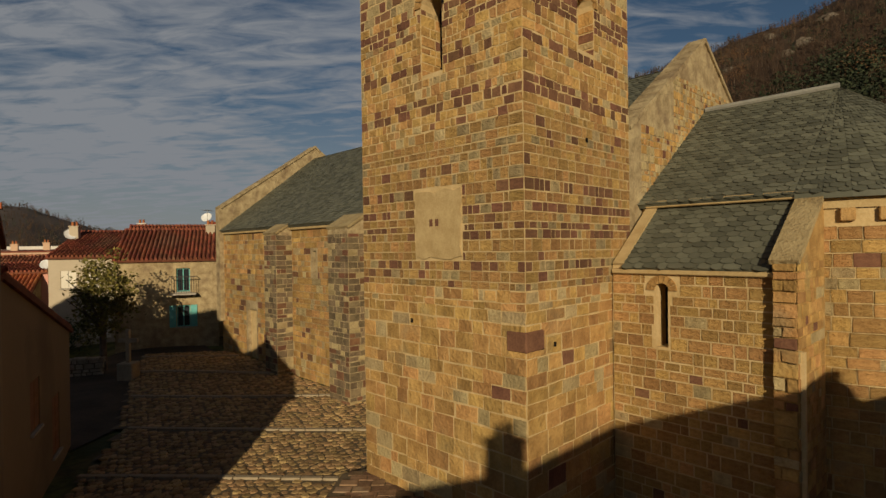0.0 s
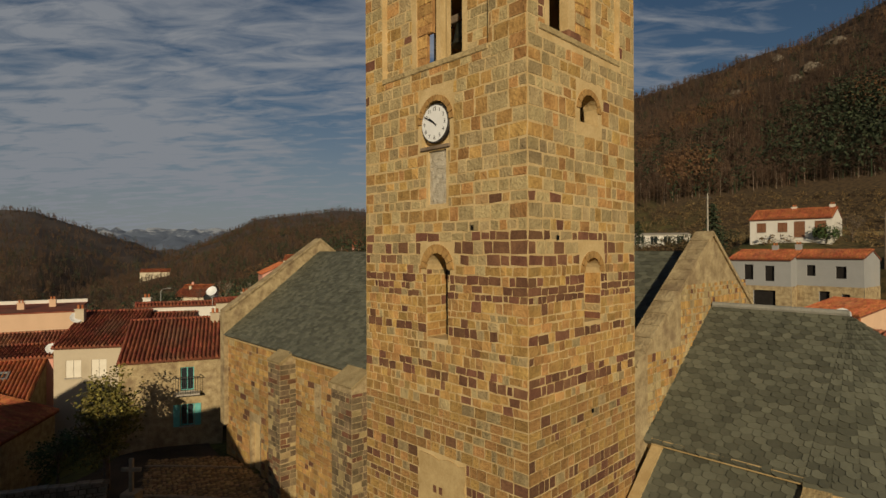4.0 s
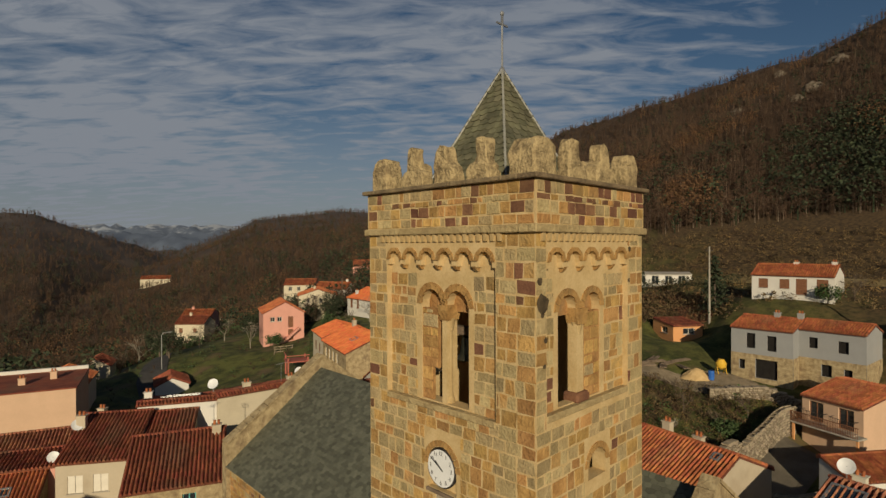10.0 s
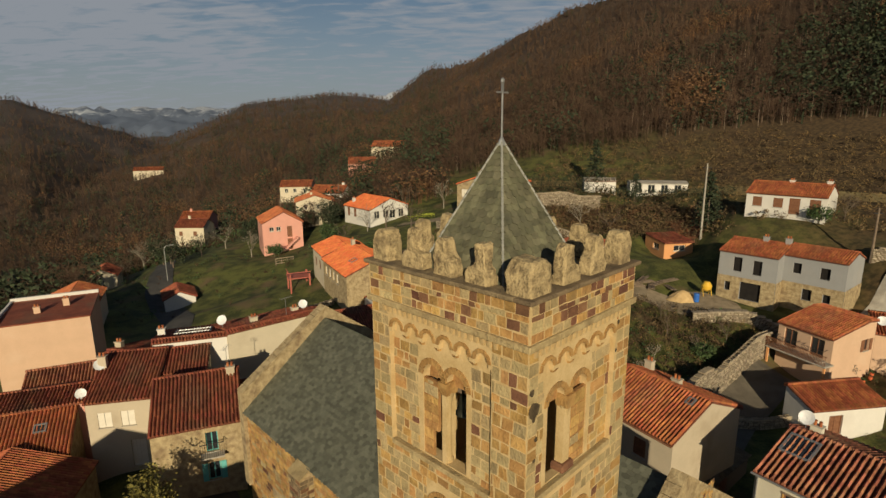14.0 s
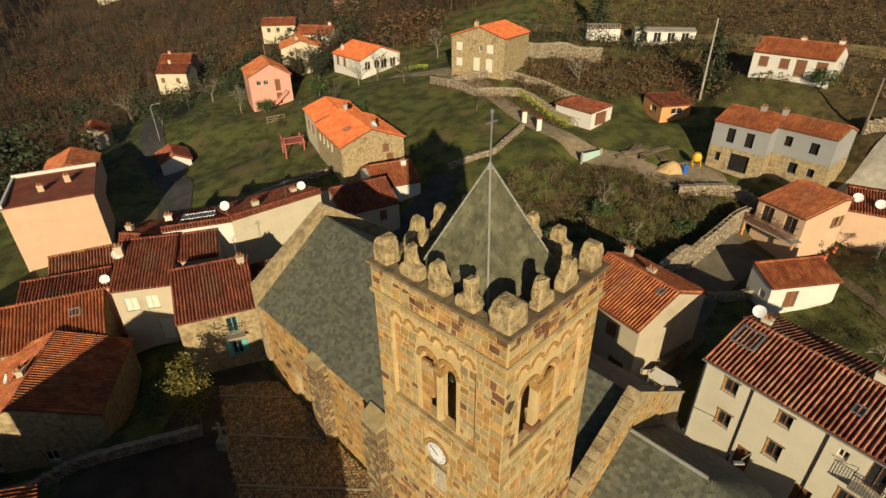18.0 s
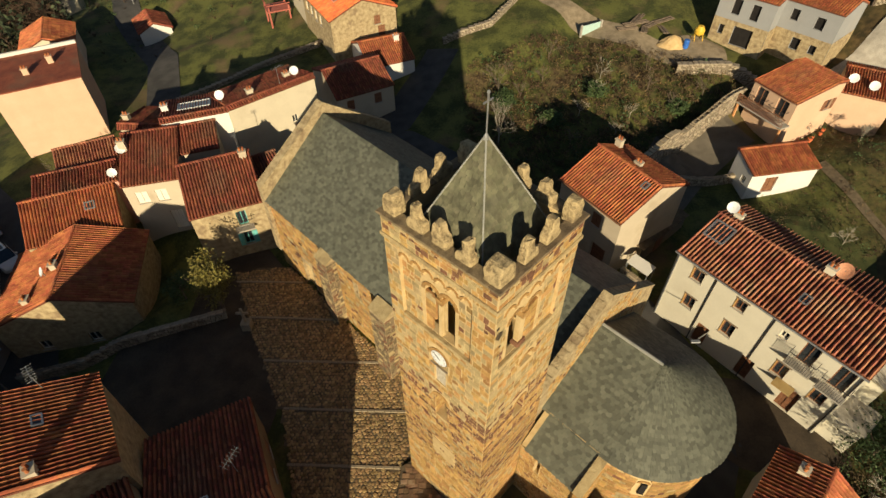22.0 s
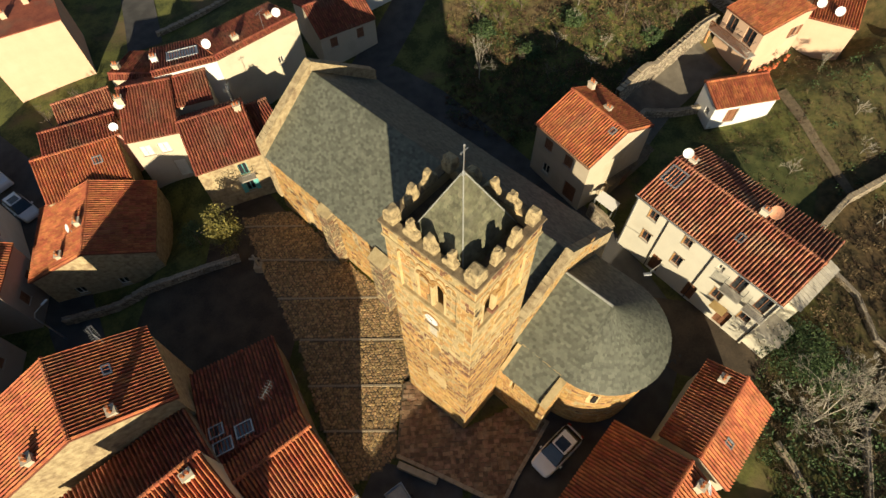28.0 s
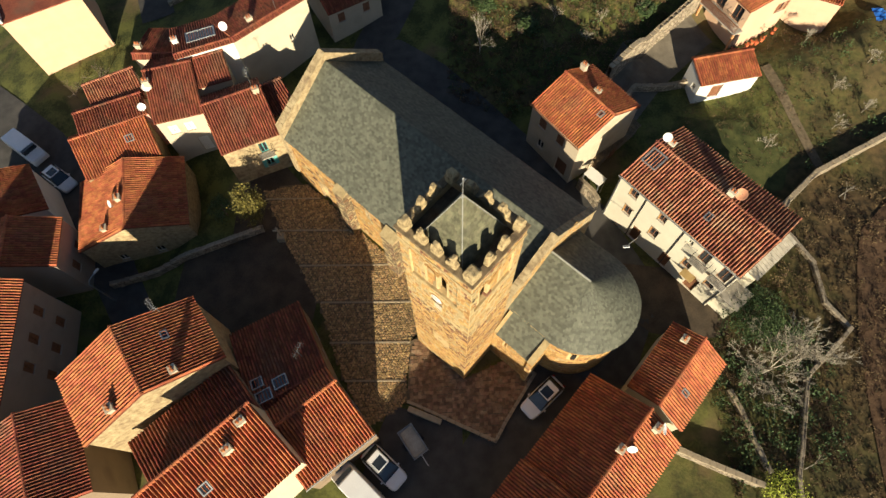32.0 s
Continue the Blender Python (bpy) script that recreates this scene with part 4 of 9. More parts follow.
def buttress(y0, y1, out, ztop, parent, x0=NX0):
    bm = bmesh.new()
    prof = [(x0 - out, -1.2), (x0 + 0.1, -1.2), (x0 + 0.1, ztop), (x0 - 0.25, ztop), (x0 - out, ztop - out * 0.45)]
    a = [bm.verts.new((x, y0, z)) for x, z in prof]; b = [bm.verts.new((x, y1, z)) for x, z in prof]
    bm.faces.new(a); bm.faces.new(b[::-1])
    for i in range(5):
        bm.faces.new((a[(i + 1) % 5], a[i], b[i], b[(i + 1) % 5]))
    bt = part("buttress", bm, RUBBLE, parent)
    bm = bmesh.new()
    slab(bm, (x0 - out - 0.06, y1 + 0.06, ztop - out * 0.45 + 0.02), (x0 - out - 0.06, y0 - 0.06, ztop - out * 0.45 + 0.02), (x0 - 0.2, y0 - 0.06, ztop + 0.08), (x0 - 0.2, y1 + 0.06, ztop + 0.08), 0.1)
    part("buttress_cap", bm, STONE_GREY, bt)
    return bt


buttress(16.6, 17.8, 0.8, 7.15, NAVE)
buttress(10.4, 11.8, 1.0, 7.3, NAVE)

# ---- choir, apse and side chapel ----
CR, CXC, CYC, CE, CT = 4.2, 9.2, -3.35, 7.1, 10.15
CHOIR = thing("church_apse", "round ochre stone apse and choir under a fan of grey slates", "apse", CH)
bm = bmesh.new()
out = [(CXC + CR, 0.2), (CXC - CR, 0.2)] + [(CXC - CR * math.cos(t), CYC - CR * math.sin(t)) for t in [math.pi * i / 28 for i in range(29)]]
prism(bm, [(x, y) for x, y in out], -1.5, CE - 0.05)
APSE_CORE = part("wall", bm, MORTAR, CHOIR)
bm = bmesh.new()
ov = CR + 0.22
zE = CE - 0.05
CS = ((CXC - ov, 0.2, zE), (CXC - ov, CYC, zE), (CXC, CYC, CT), (CXC, 0.2, CT))
CN = ((CXC + ov, CYC, zE), (CXC + ov, 0.2, zE), (CXC, 0.2, CT), (CXC, CYC, CT))
slab(bm, *CS, t=0.12); slab(bm, *CN, t=0.12)
rim = [bm.verts.new((CXC - ov * math.cos(math.pi * i / 28), CYC - ov * math.sin(math.pi * i / 28), zE)) for i in range(29)]
lowr = [bm.verts.new((v.co.x, v.co.y, zE - 0.12)) for v in rim]
top = bm.verts.new((CXC, CYC, CT))
for i in range(28):
    bm.faces.new((rim[i], rim[i + 1], top)); bm.faces.new((lowr[i], lowr[i + 1], rim[i + 1], rim[i]))
bm.faces.new(lowr[::-1])
croof = part("roof", bm, SLATE, CHOIR)
V, F = [], []
for i in range(28):
    a, b = math.pi * i / 28, math.pi * (i + 1) / 28
    v, f = slate_rows((CXC - ov * math.cos(a), CYC - ov * math.sin(a), zE), (CXC - ov * math.cos(b), CYC - ov * math.sin(b), zE), (CXC, CYC, CT), (CXC, CYC, CT), 0.28, 0.18, seed=500 + i)
    F += [tuple(kk + len(V) for kk in ff) for ff in f]; V += v
v, f = slate_rows(*CN, 0.28, 0.18, seed=540)
F += [tuple(kk + len(V) for kk in ff) for ff in f]; V += v
v, f = slate_rows(*CS, 0.28, 0.18, seed=541)
F += [tuple(kk + len(V) for kk in ff) for ff in f]; V += v
split_slates("slating", V, F, SLATE, SLATE_PIECE, croof, lambda p: p.x < 8.2 and p.y > -5.6 and p.z < 9.6)
bm = bmesh.new(); tube(bm, [(CXC, 0.1, CT + 0.06), (CXC, CYC, CT + 0.06)], 0.09, 8); part("ridge_cap", bm, LEAD, croof)

CHAPEL = thing("church_side_chapel", "low stone side chapel with a lean-to slate roof", "chapel", CH)
bm = bmesh.new()
wall_sheet(bm, (3.2, 0.0), (0, -1), 3.4, -1.5, 5.55, [(1.05, 1.32, 3.75, 5.15)], depth=0.5)
wall_sheet(bm, (3.2, -3.4), (1, 0), 1.9, -1.5, 5.55, [], top=[(0, 5.55), (1.9, 5.55), (1.9, 6.9)])
part("wall", bm, MORTAR, CHAPEL)
part("opening", boxed(3.68, 3.78, -1.35, -1.02, 3.7, 5.2), DARK, CHAPEL)
bm = bmesh.new(); slab(bm, (3.08, -0.28, 5.5), (3.08, -3.35, 5.5), (5.0, -3.35, 6.95), (5.0, -0.28, 6.95), 0.1)
chr_ = part("roof", bm, SLATE, CHAPEL)
v, f = slate_rows((3.08, -0.28, 5.5), (3.08, -3.35, 5.5), (5.0, -3.35, 6.95), (5.0, -0.28, 6.95), 0.28, 0.18, seed=560)
split_slates("slating", v, f, SLATE, SLATE_PIECE, chr_, lambda p: True)
bm = bmesh.new()
prof = [(3.05, -1.2), (5.2, -1.2), (5.2, 6.95), (4.85, 6.95), (3.05, 5.72)]
a = [bm.verts.new((x, -3.82, z)) for x, z in prof]; b = [bm.verts.new((x, -3.4, z)) for x, z in prof]
bm.faces.new(a); bm.faces.new(b[::-1])
for i in range(5):
    bm.faces.new((a[(i + 1) % 5], a[i], b[i], b[(i + 1) % 5]))
cb = part("buttress", bm, STONE, CHAPEL)
bm = bmesh.new(); slab(bm, (3.16, -0.02, 5.6), (3.16, -0.3, 5.6), (5.0, -0.3, 7.05), (5.0, -0.02, 7.05), 0.16); part("verge", bm, PATCH, chr_)
part("eave_course", boxed(3.1, 3.25, -3.4, -0.02, 5.36, 5.47, 0.02), PATCH, CHAPEL)
part("string_stone", boxed(4.82, 5.05, -3.4, -0.02, 6.95, 7.12, 0.02), PATCH, CHAPEL)
bm = bmesh.new(); slab(bm, (2.94, -3.36, 5.7), (2.94, -3.86, 5.7), (4.9, -3.86, 7.03), (4.9, -3.36, 7.03), 0.1); part("buttress_cap", bm, STONE_GREY, cb)
PADS += [(1.6, 13.7, 0, 4), (-6, 15, 0, 5), (8, 13, 0, 5), (-13, 29, 0.3, 4), (0, 3, -0.1, 6), (10, 8, -0.1, 4), (5, 28, 0.2, 6), (-1, 25, 0.2, 6)]


# ---- houses of the village ----
ROW_CREAM = render_mat("ivory_render", (0.62, 0.57, 0.44), (0.45, 0.38, 0.27), 0.35)
WIN = lambda side, us, z, w=0.8, h=1.1, kind="shut": [(side, u, z, w, h, kind) for u in us]
house("cream house with old clay tiles and cream shutters", -25.7, 34.7, 13, 4.4, 8, 0.3, 5.7, 7.4, 0.6, 5.6, BEIGE, TILE_DARK, WIN("s", (0.7, 2.2), 3.4, 0.9, 1.15, "shut") + WIN("s", (2.6,), 0.1, 1.0, 2.1, "door"), paint=SHUTTER_CREAM, chimneys=((0.3, 3.2, 1.0),))
house("stone house with teal shutters beside the church", -19.1, 30.9, 22, 5.5, 7, 0.3, 5.5, 7.3, 0.62, 5.6, RUBBLE, TILE_DARK, WIN("s", (3.2,), 3.3, 0.75, 1.4, "balcony") + WIN("s", (3.2,), 1.2, 0.75, 1.3, "open"), paint=TEAL, chimneys=((5.0, 3.9, 0.6),))
house("small rear house under clay tiles", -22.1, 38.2, 18, 3.3, 3.4, 0.3, 6.2, 7.1, 0.8, 6.9, BEIGE, TILE_DARK)
house("low shed with a pale lichened tile roof", -32.2, 36.9, 25, 4.8, 3.2, 0.0, 4.6, 5.7, 0.95, 5.6, BEIGE, TILE_OLD)
house("narrow pink-rendered house under dark tiles", -33.2, 34.6, 21, 6.3, 2.4, 0.0, 4.7, 5.2, 0.9, 5.1, PINK, TILE_DARK)
house("low stone house with a long clay tile roof", -32.9, 30.9, 22, 7.0, 3.7, -1.0, 2.7, 4.5, 0.92, 4.4, RUBBLE, TILE)
house("broad low house with clay tile roof and chimneys", -23.0, 25.8, 102, 7.7, 9.7, -2.2, 2.0, 3.6, 0.49, 1.5, RUBBLE, TILE, WIN("w", (2, 5.5), 0.6, 0.8, 1.0, "plain"), chimneys=((3.2, 5.2, 0.7), (0.8, 6.8, 0.6)))
house("tall peach-rendered house with a flat red roof", -43.5, 48.2, 27, 8.0, 8.2, -1.0, 6.1, 6.3, 0.9, 6.3, PEACH, TILE_DARK, WIN("w", (2, 5), 4.3, 0.8, 1.2, "plain"), plain_roof=True, over=0.02, chimneys=((3.2, 3, 0.7), (5.5, 4.5, 0.8)))
house("house with clay tiles behind the peach house", -45.6, 66.8, 115, 7, 6.0, -1.5, 2.6, 3.9, 0.5, None, CREAM, TILE)
house("low white outbuilding on the meadow", -38.0, 77.5, 120, 5.5, 4.2, -1.7, 0.0, 1.0, 0.5, None, WHITE, TILE_DARK)
house("small cream house by the lamp post", -59.0, 92.5, 112, 5, 4.6, -3.0, -0.8, 0.5, 0.5, None, CREAM, TILE_DARK)
house("row house with dark tiles and a roof light", -23.8, 40.6, 19, 5.6, 4.6, 0.4, 7.75, 7.85, 0.05, 7.0, WHITE, TILE_DARK, chimneys=((0.4, 2, 0.7),))
house("row house with cream wall and dark tiles", -18.4, 42.2, 40, 8.6, 5.0, 0.6, 7.95, 8.05, 0.05, 7.0, CREAM, TILE_DARK, WIN("s", (5.6,), 3.6, 0.6, 0.8, "plain"), chimneys=((2.6, 1, 0.6), (6.8, 2, 0.5)))
house("low row house with dark tiles", -29.2, 43.0, -4, 4.6, 4.5, 0.3, 5.8, 6.0, 0.05, 5.0, BEIGE, TILE_DARK, chimneys=((0.5, 1, 0.7),))
house("tiny lean-to house by the church gable", -15.2, 35.6, 30, 2.6, 3.4, 0.4, 4.6, 5.4, 0.9, 5.2, BEIGE, TILE_DARK)
house("house with clay tiles on the lane", -7.6, 55.6, 23, 5.3, 6.4, 2.8, 4.7, 6.1, 0.5, None, WHITE, TILE, chimneys=((4.2, 2.6, 0.6),))
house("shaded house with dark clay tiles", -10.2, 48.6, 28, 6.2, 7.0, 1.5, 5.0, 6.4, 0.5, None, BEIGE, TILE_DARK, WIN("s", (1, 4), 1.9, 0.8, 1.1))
house("large stone house with bright orange tiles", -4.9, 64.4, 118, 10, 8.0, 3.9, 7.6, 9.2, 0.51, 7.6, RUBBLE, TILE_NEW, WIN("w", (5.2,), 2.3, 0.8, 1.0) + WIN("w", (5.6,), 0.05, 0.9, 2.0, "door") + WIN("n", (1, 2.6, 4.2, 5.8), 1.9, 0.9, 1.2, "plain"), chimneys=((1.2, 3.4, 0.9), (8.8, 4.2, 0.9)))
house("rear wing with bright orange tiles", -11.0, 72.7, 115, 6.8, 6.35, 4.0, 8.0, 9.0, 0.49, 7.8, CREAM, TILE_NEW, WIN("n", (1.5, 4), 1.6, 0.9, 1.2), chimneys=((1.0, 2.0, 0.8),))
house("tall pink-rendered house with an outside stair", -27.1, 98.7, 114.7, 8, 7.1, 2.6, 7.6, 9.6, 0.46, 7.7, PINK, TILE, WIN("w", (1.2, 2.4), 3.6, 0.8, 0.8, "plain") + WIN("w", (4.3,), 2.4, 0.9, 2.0, "door") + WIN("w", (4.3,), 0.1, 0.9, 2.0, "door"), sink=3)
house("small cream house with a clay tile roof", -67.9, 131.6, 0, 7.2, 6.0, -2.6, 0.7, 2.3, 0.5, 0.7, CREAM, TILE_DARK, WIN("s", (1, 4.5), 1.2, 0.9, 1.1), chimneys=((2.6, 3, 0.8),))
house("white villa with an orange tile roof", -8.1, 105.8, 130, 9.6, 8.6, 7.0, 9.7, 11.2, 0.47, 9.4, WHITE, TILE_NEW, WIN("w", (0.9, 2.9), 0.7, 1.2, 1.4, "plain") + WIN("w", (4.4, 6.4), 0.5, 1.3, 1.6, "plain") + WIN("n", (1.2, 3.6), 0.6, 0.9, 1.6), chimneys=((8.2, 7.2, 0.9),))
house("three-storey rubble stone house", 8.95, 82.8, 55, 7.5, 9.3, 10.7, 15.7, 17.0, 0.47, 15.4, RUBBLE, TILE_NEW, WIN("w", (0.9, 6.3), 2.8, 1.1, 1.2, "shut") + WIN("w", (4.9,), 2.9, 0.6, 1.0, "plain") + WIN("w", (0.9,), 0.5, 1.1, 1.2, "shut") + WIN("w", (4.0, 6.2), 0.1, 1.1, 1.9, "shut"), paint=SHUTTER_CREAM, chimneys=((1.2, 5.6, 0.9),))
house("small white garage with a dark red roof", 15.1, 72.9, -52, 6.0, 4.1, 7.3, 9.15, 9.4, 0.97, 9.35, WHITE, TILE_DARK, [("e", 0.8, 0.05, 2.4, 1.7, "garage")])
house("small orange-rendered annexe with two windows", 28.7, 71.1, 10, 4.2, 4.8, 7.2, 9.1, 9.5, 0.97, 9.4, ORANGE, TILE_DARK, WIN("s", (1.4,), 0.8, 1.7, 0.8, "plain") + WIN("w", (2.0,), 0.8, 1.5, 0.8, "plain"))
house("white bungalow with brown shutters and red tiles", 39.6, 72.5, -45, 9.0, 5.8, 13.3, 15.75, 17.0, 0.5, 15.7, WHITE, TILE, WIN("s", (0.8, 3.2), 0.8, 1.1, 1.2) + WIN("s", (5.0, 7.2), 0.1, 1.2, 2.0), chimneys=((8.5, 3.0, 0.5), (4.4, 3, 0.4)))
house("unfinished grey blockwork house with red tiles", 30.4, 59.8, -47.8, 5.9, 6.7, 5.6, 10.8, 11.7, 0.56, 10.8, GREY_BLOCK, TILE, [("s", 1.5, 3.1, 0.9, 1.6, "void"), ("s", 3.5, 3.0, 0.9, 1.6, "void"), ("s", 2.4, 0.05, 2.1, 2.0, "void"), ("s", 0.8, 0.8, 0.6, 1.0, "void")], chimneys=((3.4, 3.6, 0.6), (5.6, 3.6, 0.7)), plinth=(2.5, RUBBLE))
house("unfinished blockwork wing with red tiles", 35.6, 56.7, -51, 5.8, 5.2, 5.6, 11.0, 11.7, 0.53, 10.8, GREY_BLOCK, TILE, [("s", 1.0, 3.6, 0.8, 1.1, "void"), ("s", 3.5, 3.4, 0.9, 1.2, "void"), ("s", 2.1, 0.9, 0.9, 1.2, "void"), ("s", 4.0, 1.0, 0.7, 0.9, "void")], plinth=(2.6, RUBBLE))
house("orange-rendered house with a wooden balcony", 30.9, 48.6, -66, 4.9, 5.9, 2.0, 6.4, 7.3, 0.81, 7.2, PEACH, TILE, WIN("s", (0.6, 3.0), 2.4, 1.2, 1.7, "balcony") + WIN("e", (4.4,), 2.6, 0.8, 1.1, "open"), paint=WOOD)
house("orange-rendered side wing of a house", 39.2, 47.6, -30, 4.5, 5.0, 2.0, 5.6, 6.4, 0.8, 6.2, PEACH, TILE)
house("small white garden house with a red roof", 27.4, 37.8, 8.5, 6.35, 2.8, 1.0, 3.3, 4.05, 0.95, 4.0, WHITE, TILE, [("s", 1.5, 0.05, 1.2, 1.7, "door"), ("w", 1.6, 0.8, 0.6, 0.7, "plain")])
house("long white-rendered row house with balconies", 15.95, 25.6, -53.6, 12.3, 8.0, 0.0, 6.75, 7.85, 0.48, 6.2, ROW_CREAM, TILE_OLD, [("s", 1.4, 5.2, 0.8, 1.0, "jamb"), ("s", 1.6, 2.6, 0.8, 1.1, "jamb"), ("s", 4.6, 5.2, 0.7, 0.9, "jamb"), ("s", 4.6, 2.6, 0.8, 1.2, "jamb"), ("s", 7.6, 5.4, 0.5, 0.6, "plain"), ("s", 9.0, 4.6, 0.9, 1.9, "balcony"), ("s", 8.4, 2.4, 0.8, 1.2, "jamb"), ("s", 11.0, 4.4, 0.9, 1.9, "balcony"), ("s", 10.8, 2.4, 0.8, 1.2, "jamb"), ("s", 3.2, 0.1, 0.9, 2.0, "door"), ("s", 6.6, 0.1, 0.9, 2.0, "door"), ("s", 9.6, 0.1, 1.0, 2.1, "door")], pitch=0.27, chimneys=((1.0, 4.6, 0.6), (7.3, 4.2, 0.8)))
house("grey-rendered gabled house with clay tiles", 9.6, 34.3, -56.6, 6.3, 7.2, 0.3, 6.1, 7.7, 0.5, 6.2, BEIGE, TILE, [("s", 3.6, 3.8, 0.9, 1.2, "shut"), ("s", 1.2, 3.8, 0.9, 1.2, "shut"), ("s", 4.2, 0.1, 1.4, 2.1, "garage"), ("s", 1.4, 0.9, 0.9, 1.2, "plain")], chimneys=((0.4, 5.6, 0.9), (3.4, 4.4, 0.5)))
house("low house with tiled roof along the street", 17.1, 5.2, 45.5, 6.6, 4.5, -0.4, 3.3, 4.7, 0.5, 3.9, CREAM, TILE, chimneys=((5.6, 3.4, 0.5),))
house("long low house with tiled roof along the street", 10.7, -1.7, 45, 8.4, 7.4, -0.4, 3.6, 5.7, 0.41, 3.4, CREAM, TILE, chimneys=((7.6, 2.0, 0.9), (4.6, 3.2, 0.7)))
house("taller house with tiled roof down the street", -1.4, -12.7, 45, 16.2, 6.8, -0.4, 4.6, 6.45, 0.34, 3.8, CREAM, TILE, chimneys=((7.0, 2.4, 0.9),))
house("village house with a sunny clay tile slope", -10.2, 2.75, 35.6, 5.75, 5.4, -0.1, 4.9, 6.7, 0.775, 6.2, BROWN_WALL, TILE, [("s", 0.8, 2.7, 0.8, 1.2, "shut"), ("s", 3.2, 2.7, 0.8, 1.2, "shut"), ("s", 2.2, 0.1, 0.9, 2.0, "door"), ("e", 2.4, 2.6, 0.9, 1.3, "shut")])
# TILE_DARK on the shaded roofs here carries their shade in its colour
house("low village house with shade-darkened clay tiles and roof lights", -14.0, 7.8, 25.7, 5.9, 7.05, -0.1, 5.5, 5.55, 0.04, 3.6, BROWN_WALL, TILE_DARK, [("e", 2.4, 1.9, 0.9, 1.2, "shut"), ("e", 4.6, 0.6, 0.9, 1.6, "shut")])
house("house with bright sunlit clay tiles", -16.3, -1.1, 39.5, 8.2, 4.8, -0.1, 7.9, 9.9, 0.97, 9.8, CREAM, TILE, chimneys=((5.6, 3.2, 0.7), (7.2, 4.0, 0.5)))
house("low house with shade-darkened tiles wedged behind the sunlit house", -19.4, 2.7, 39.5, 8.1, 4.3, -0.1, 6.9, 6.95, 0.04, 6.2, BROWN_WALL, TILE_DARK)
house("gabled house with lit stone gable and clay tiles", -15.75, 11.35, 122.6, 5.6, 9.9, 0.0, 7.85, 9.95, 0.5, None, RUBBLE, TILE, [("w", 4.5, 4.5, 0.8, 1.1, "shut")], chimneys=((0.6, 2.8, 0.5), (0.6, 7.2, 0.7)))
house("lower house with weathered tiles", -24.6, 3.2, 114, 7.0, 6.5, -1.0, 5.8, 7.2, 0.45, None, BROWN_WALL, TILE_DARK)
house("rendered house on the west lane with many windows", -32.3, 4.5, 96, 15.0, 7.0, -2.5, 5.6, 7.4, 0.5, None, GREY_WALL, TILE, [("s", u, z, 0.8, 1.2, "shut") for u in (8, 10.4, 12.8) for z in (2.2, 5.0)])
house("low house on the west lane", -33.2, 21.6, 98, 4.8, 7.0, -2.5, 3.4, 4.9, 0.5, None, GREY_WALL, TILE, [("s", u, 2.4, 0.8, 1.2, "shut") for u in (1, 3)])
house("house at the end of the west lane", -36.2, 28.0, 122, 6.0, 7.0, -2.5, 2.4, 4.0, 0.5, None, WHITE, TILE)
house("cream two-storey house on the slope", -24.6, 115.4, 105, 7.0, 7.9, 5.2, 9.2, 10.5, 0.5, None, CREAM, TILE, WIN("w", (1.6, 4.2), 2.4, 0.7, 1.1, "plain") + WIN("w", (1.6, 5.2), 0.3, 0.9, 1.6, "plain"), chimneys=((2.0, 4.6, 0.7),))
house("white house higher on the slope", -33.4, 130.0, -12, 8.4, 6.0, 6.6, 9.4, 10.8, 0.5, None, WHITE, TILE, WIN("s", (1.5, 5.5), 1.2, 0.9, 1.1, "plain"), chimneys=((7.4, 3.2, 0.8),))
house("small cream house among the trees", -44.6, 143.0, 6, 8.2, 6.0, 6.8, 9.4, 10.7, 0.5, None, CREAM, TILE, WIN("s", (1.2, 3.4, 6.0), 1.0, 0.9, 1.1, "plain"))
house("rose-rendered house behind the cream house", -70.6, 140.0, 4, 7.6, 6.0, -1.2, 1.5, 2.9, 0.5, None, PINK, TILE, WIN("s", (1.4, 4.8), 1.0, 0.9, 1.1, "plain"), chimneys=((2.0, 3.0, 0.7),))
house("low white pool house with glazed front", 32.3, 97.0, -10, 9.6, 4.0, 12.5, 14.5, 14.8, 0.5, None, WHITE, CONCRETE, WIN("s", (0.8, 3.0, 5.2, 7.4), 0.3, 1.2, 1.5, "plain"), plain_roof=True)


# ---- ground: one sheet to the horizon ----
PADS += [(-20, 24, 0.2, 4), (-15, 20, 0.1, 4), (-38, 33, -2.6, 3), (-20, 56, 1.6, 5), (-28, 66, 0.6, 6), (-33, 78, 0.2, 5), (9, 63, 6.8, 5), (4, 72, 7.6, 5), (-8, 84, 6.5, 5), (17, 60, 5.6, 3), (27, 56, 5.3, 3), (12, 52, 3.6, 4), (20, 44, 2.4, 3), (25, 44, 1.2, 3), (33, 30, 0.6, 5), (44, 34, 1.6, 5), (36, 16, 0.2, 5), (27, 8, -0.6, 4), (22, 0, -0.9, 4), (50, 20, 1.5, 6), (52, 58, 11.5, 5), (17, 92, 11.2, 4), (24, 89, 11.0, 4), (40, 90, 12.6, 5), (28, 82, 9.6, 4), (33, 88, 11.6, 4), (14, 97.5, 12.6, 3), (20, 95.6, 12.6, 3), (26, 93, 12.4, 3), (45, 87, 13.0, 4)]
SKY_AZ = (-180, -75, -52, -38, -32, -27, -20, -11.5, -6, -2.6, 5.4, 12.7, 21, 28, 33, 39, 60, 90, 180)
HILL_EL = (-1, -1, -1, -1.0, -0.9, -0.5, 2.6, 3.6, 2.8, 5.6, 8.55, 11.55, 13.7, 15.35, 16.1, 18.2, 18, 12, -1)
HILL_D = (900, 900, 900, 900, 900, 900, 850, 850, 780, 640, 430, 330, 265, 255, 250, 250, 260, 400, 900)
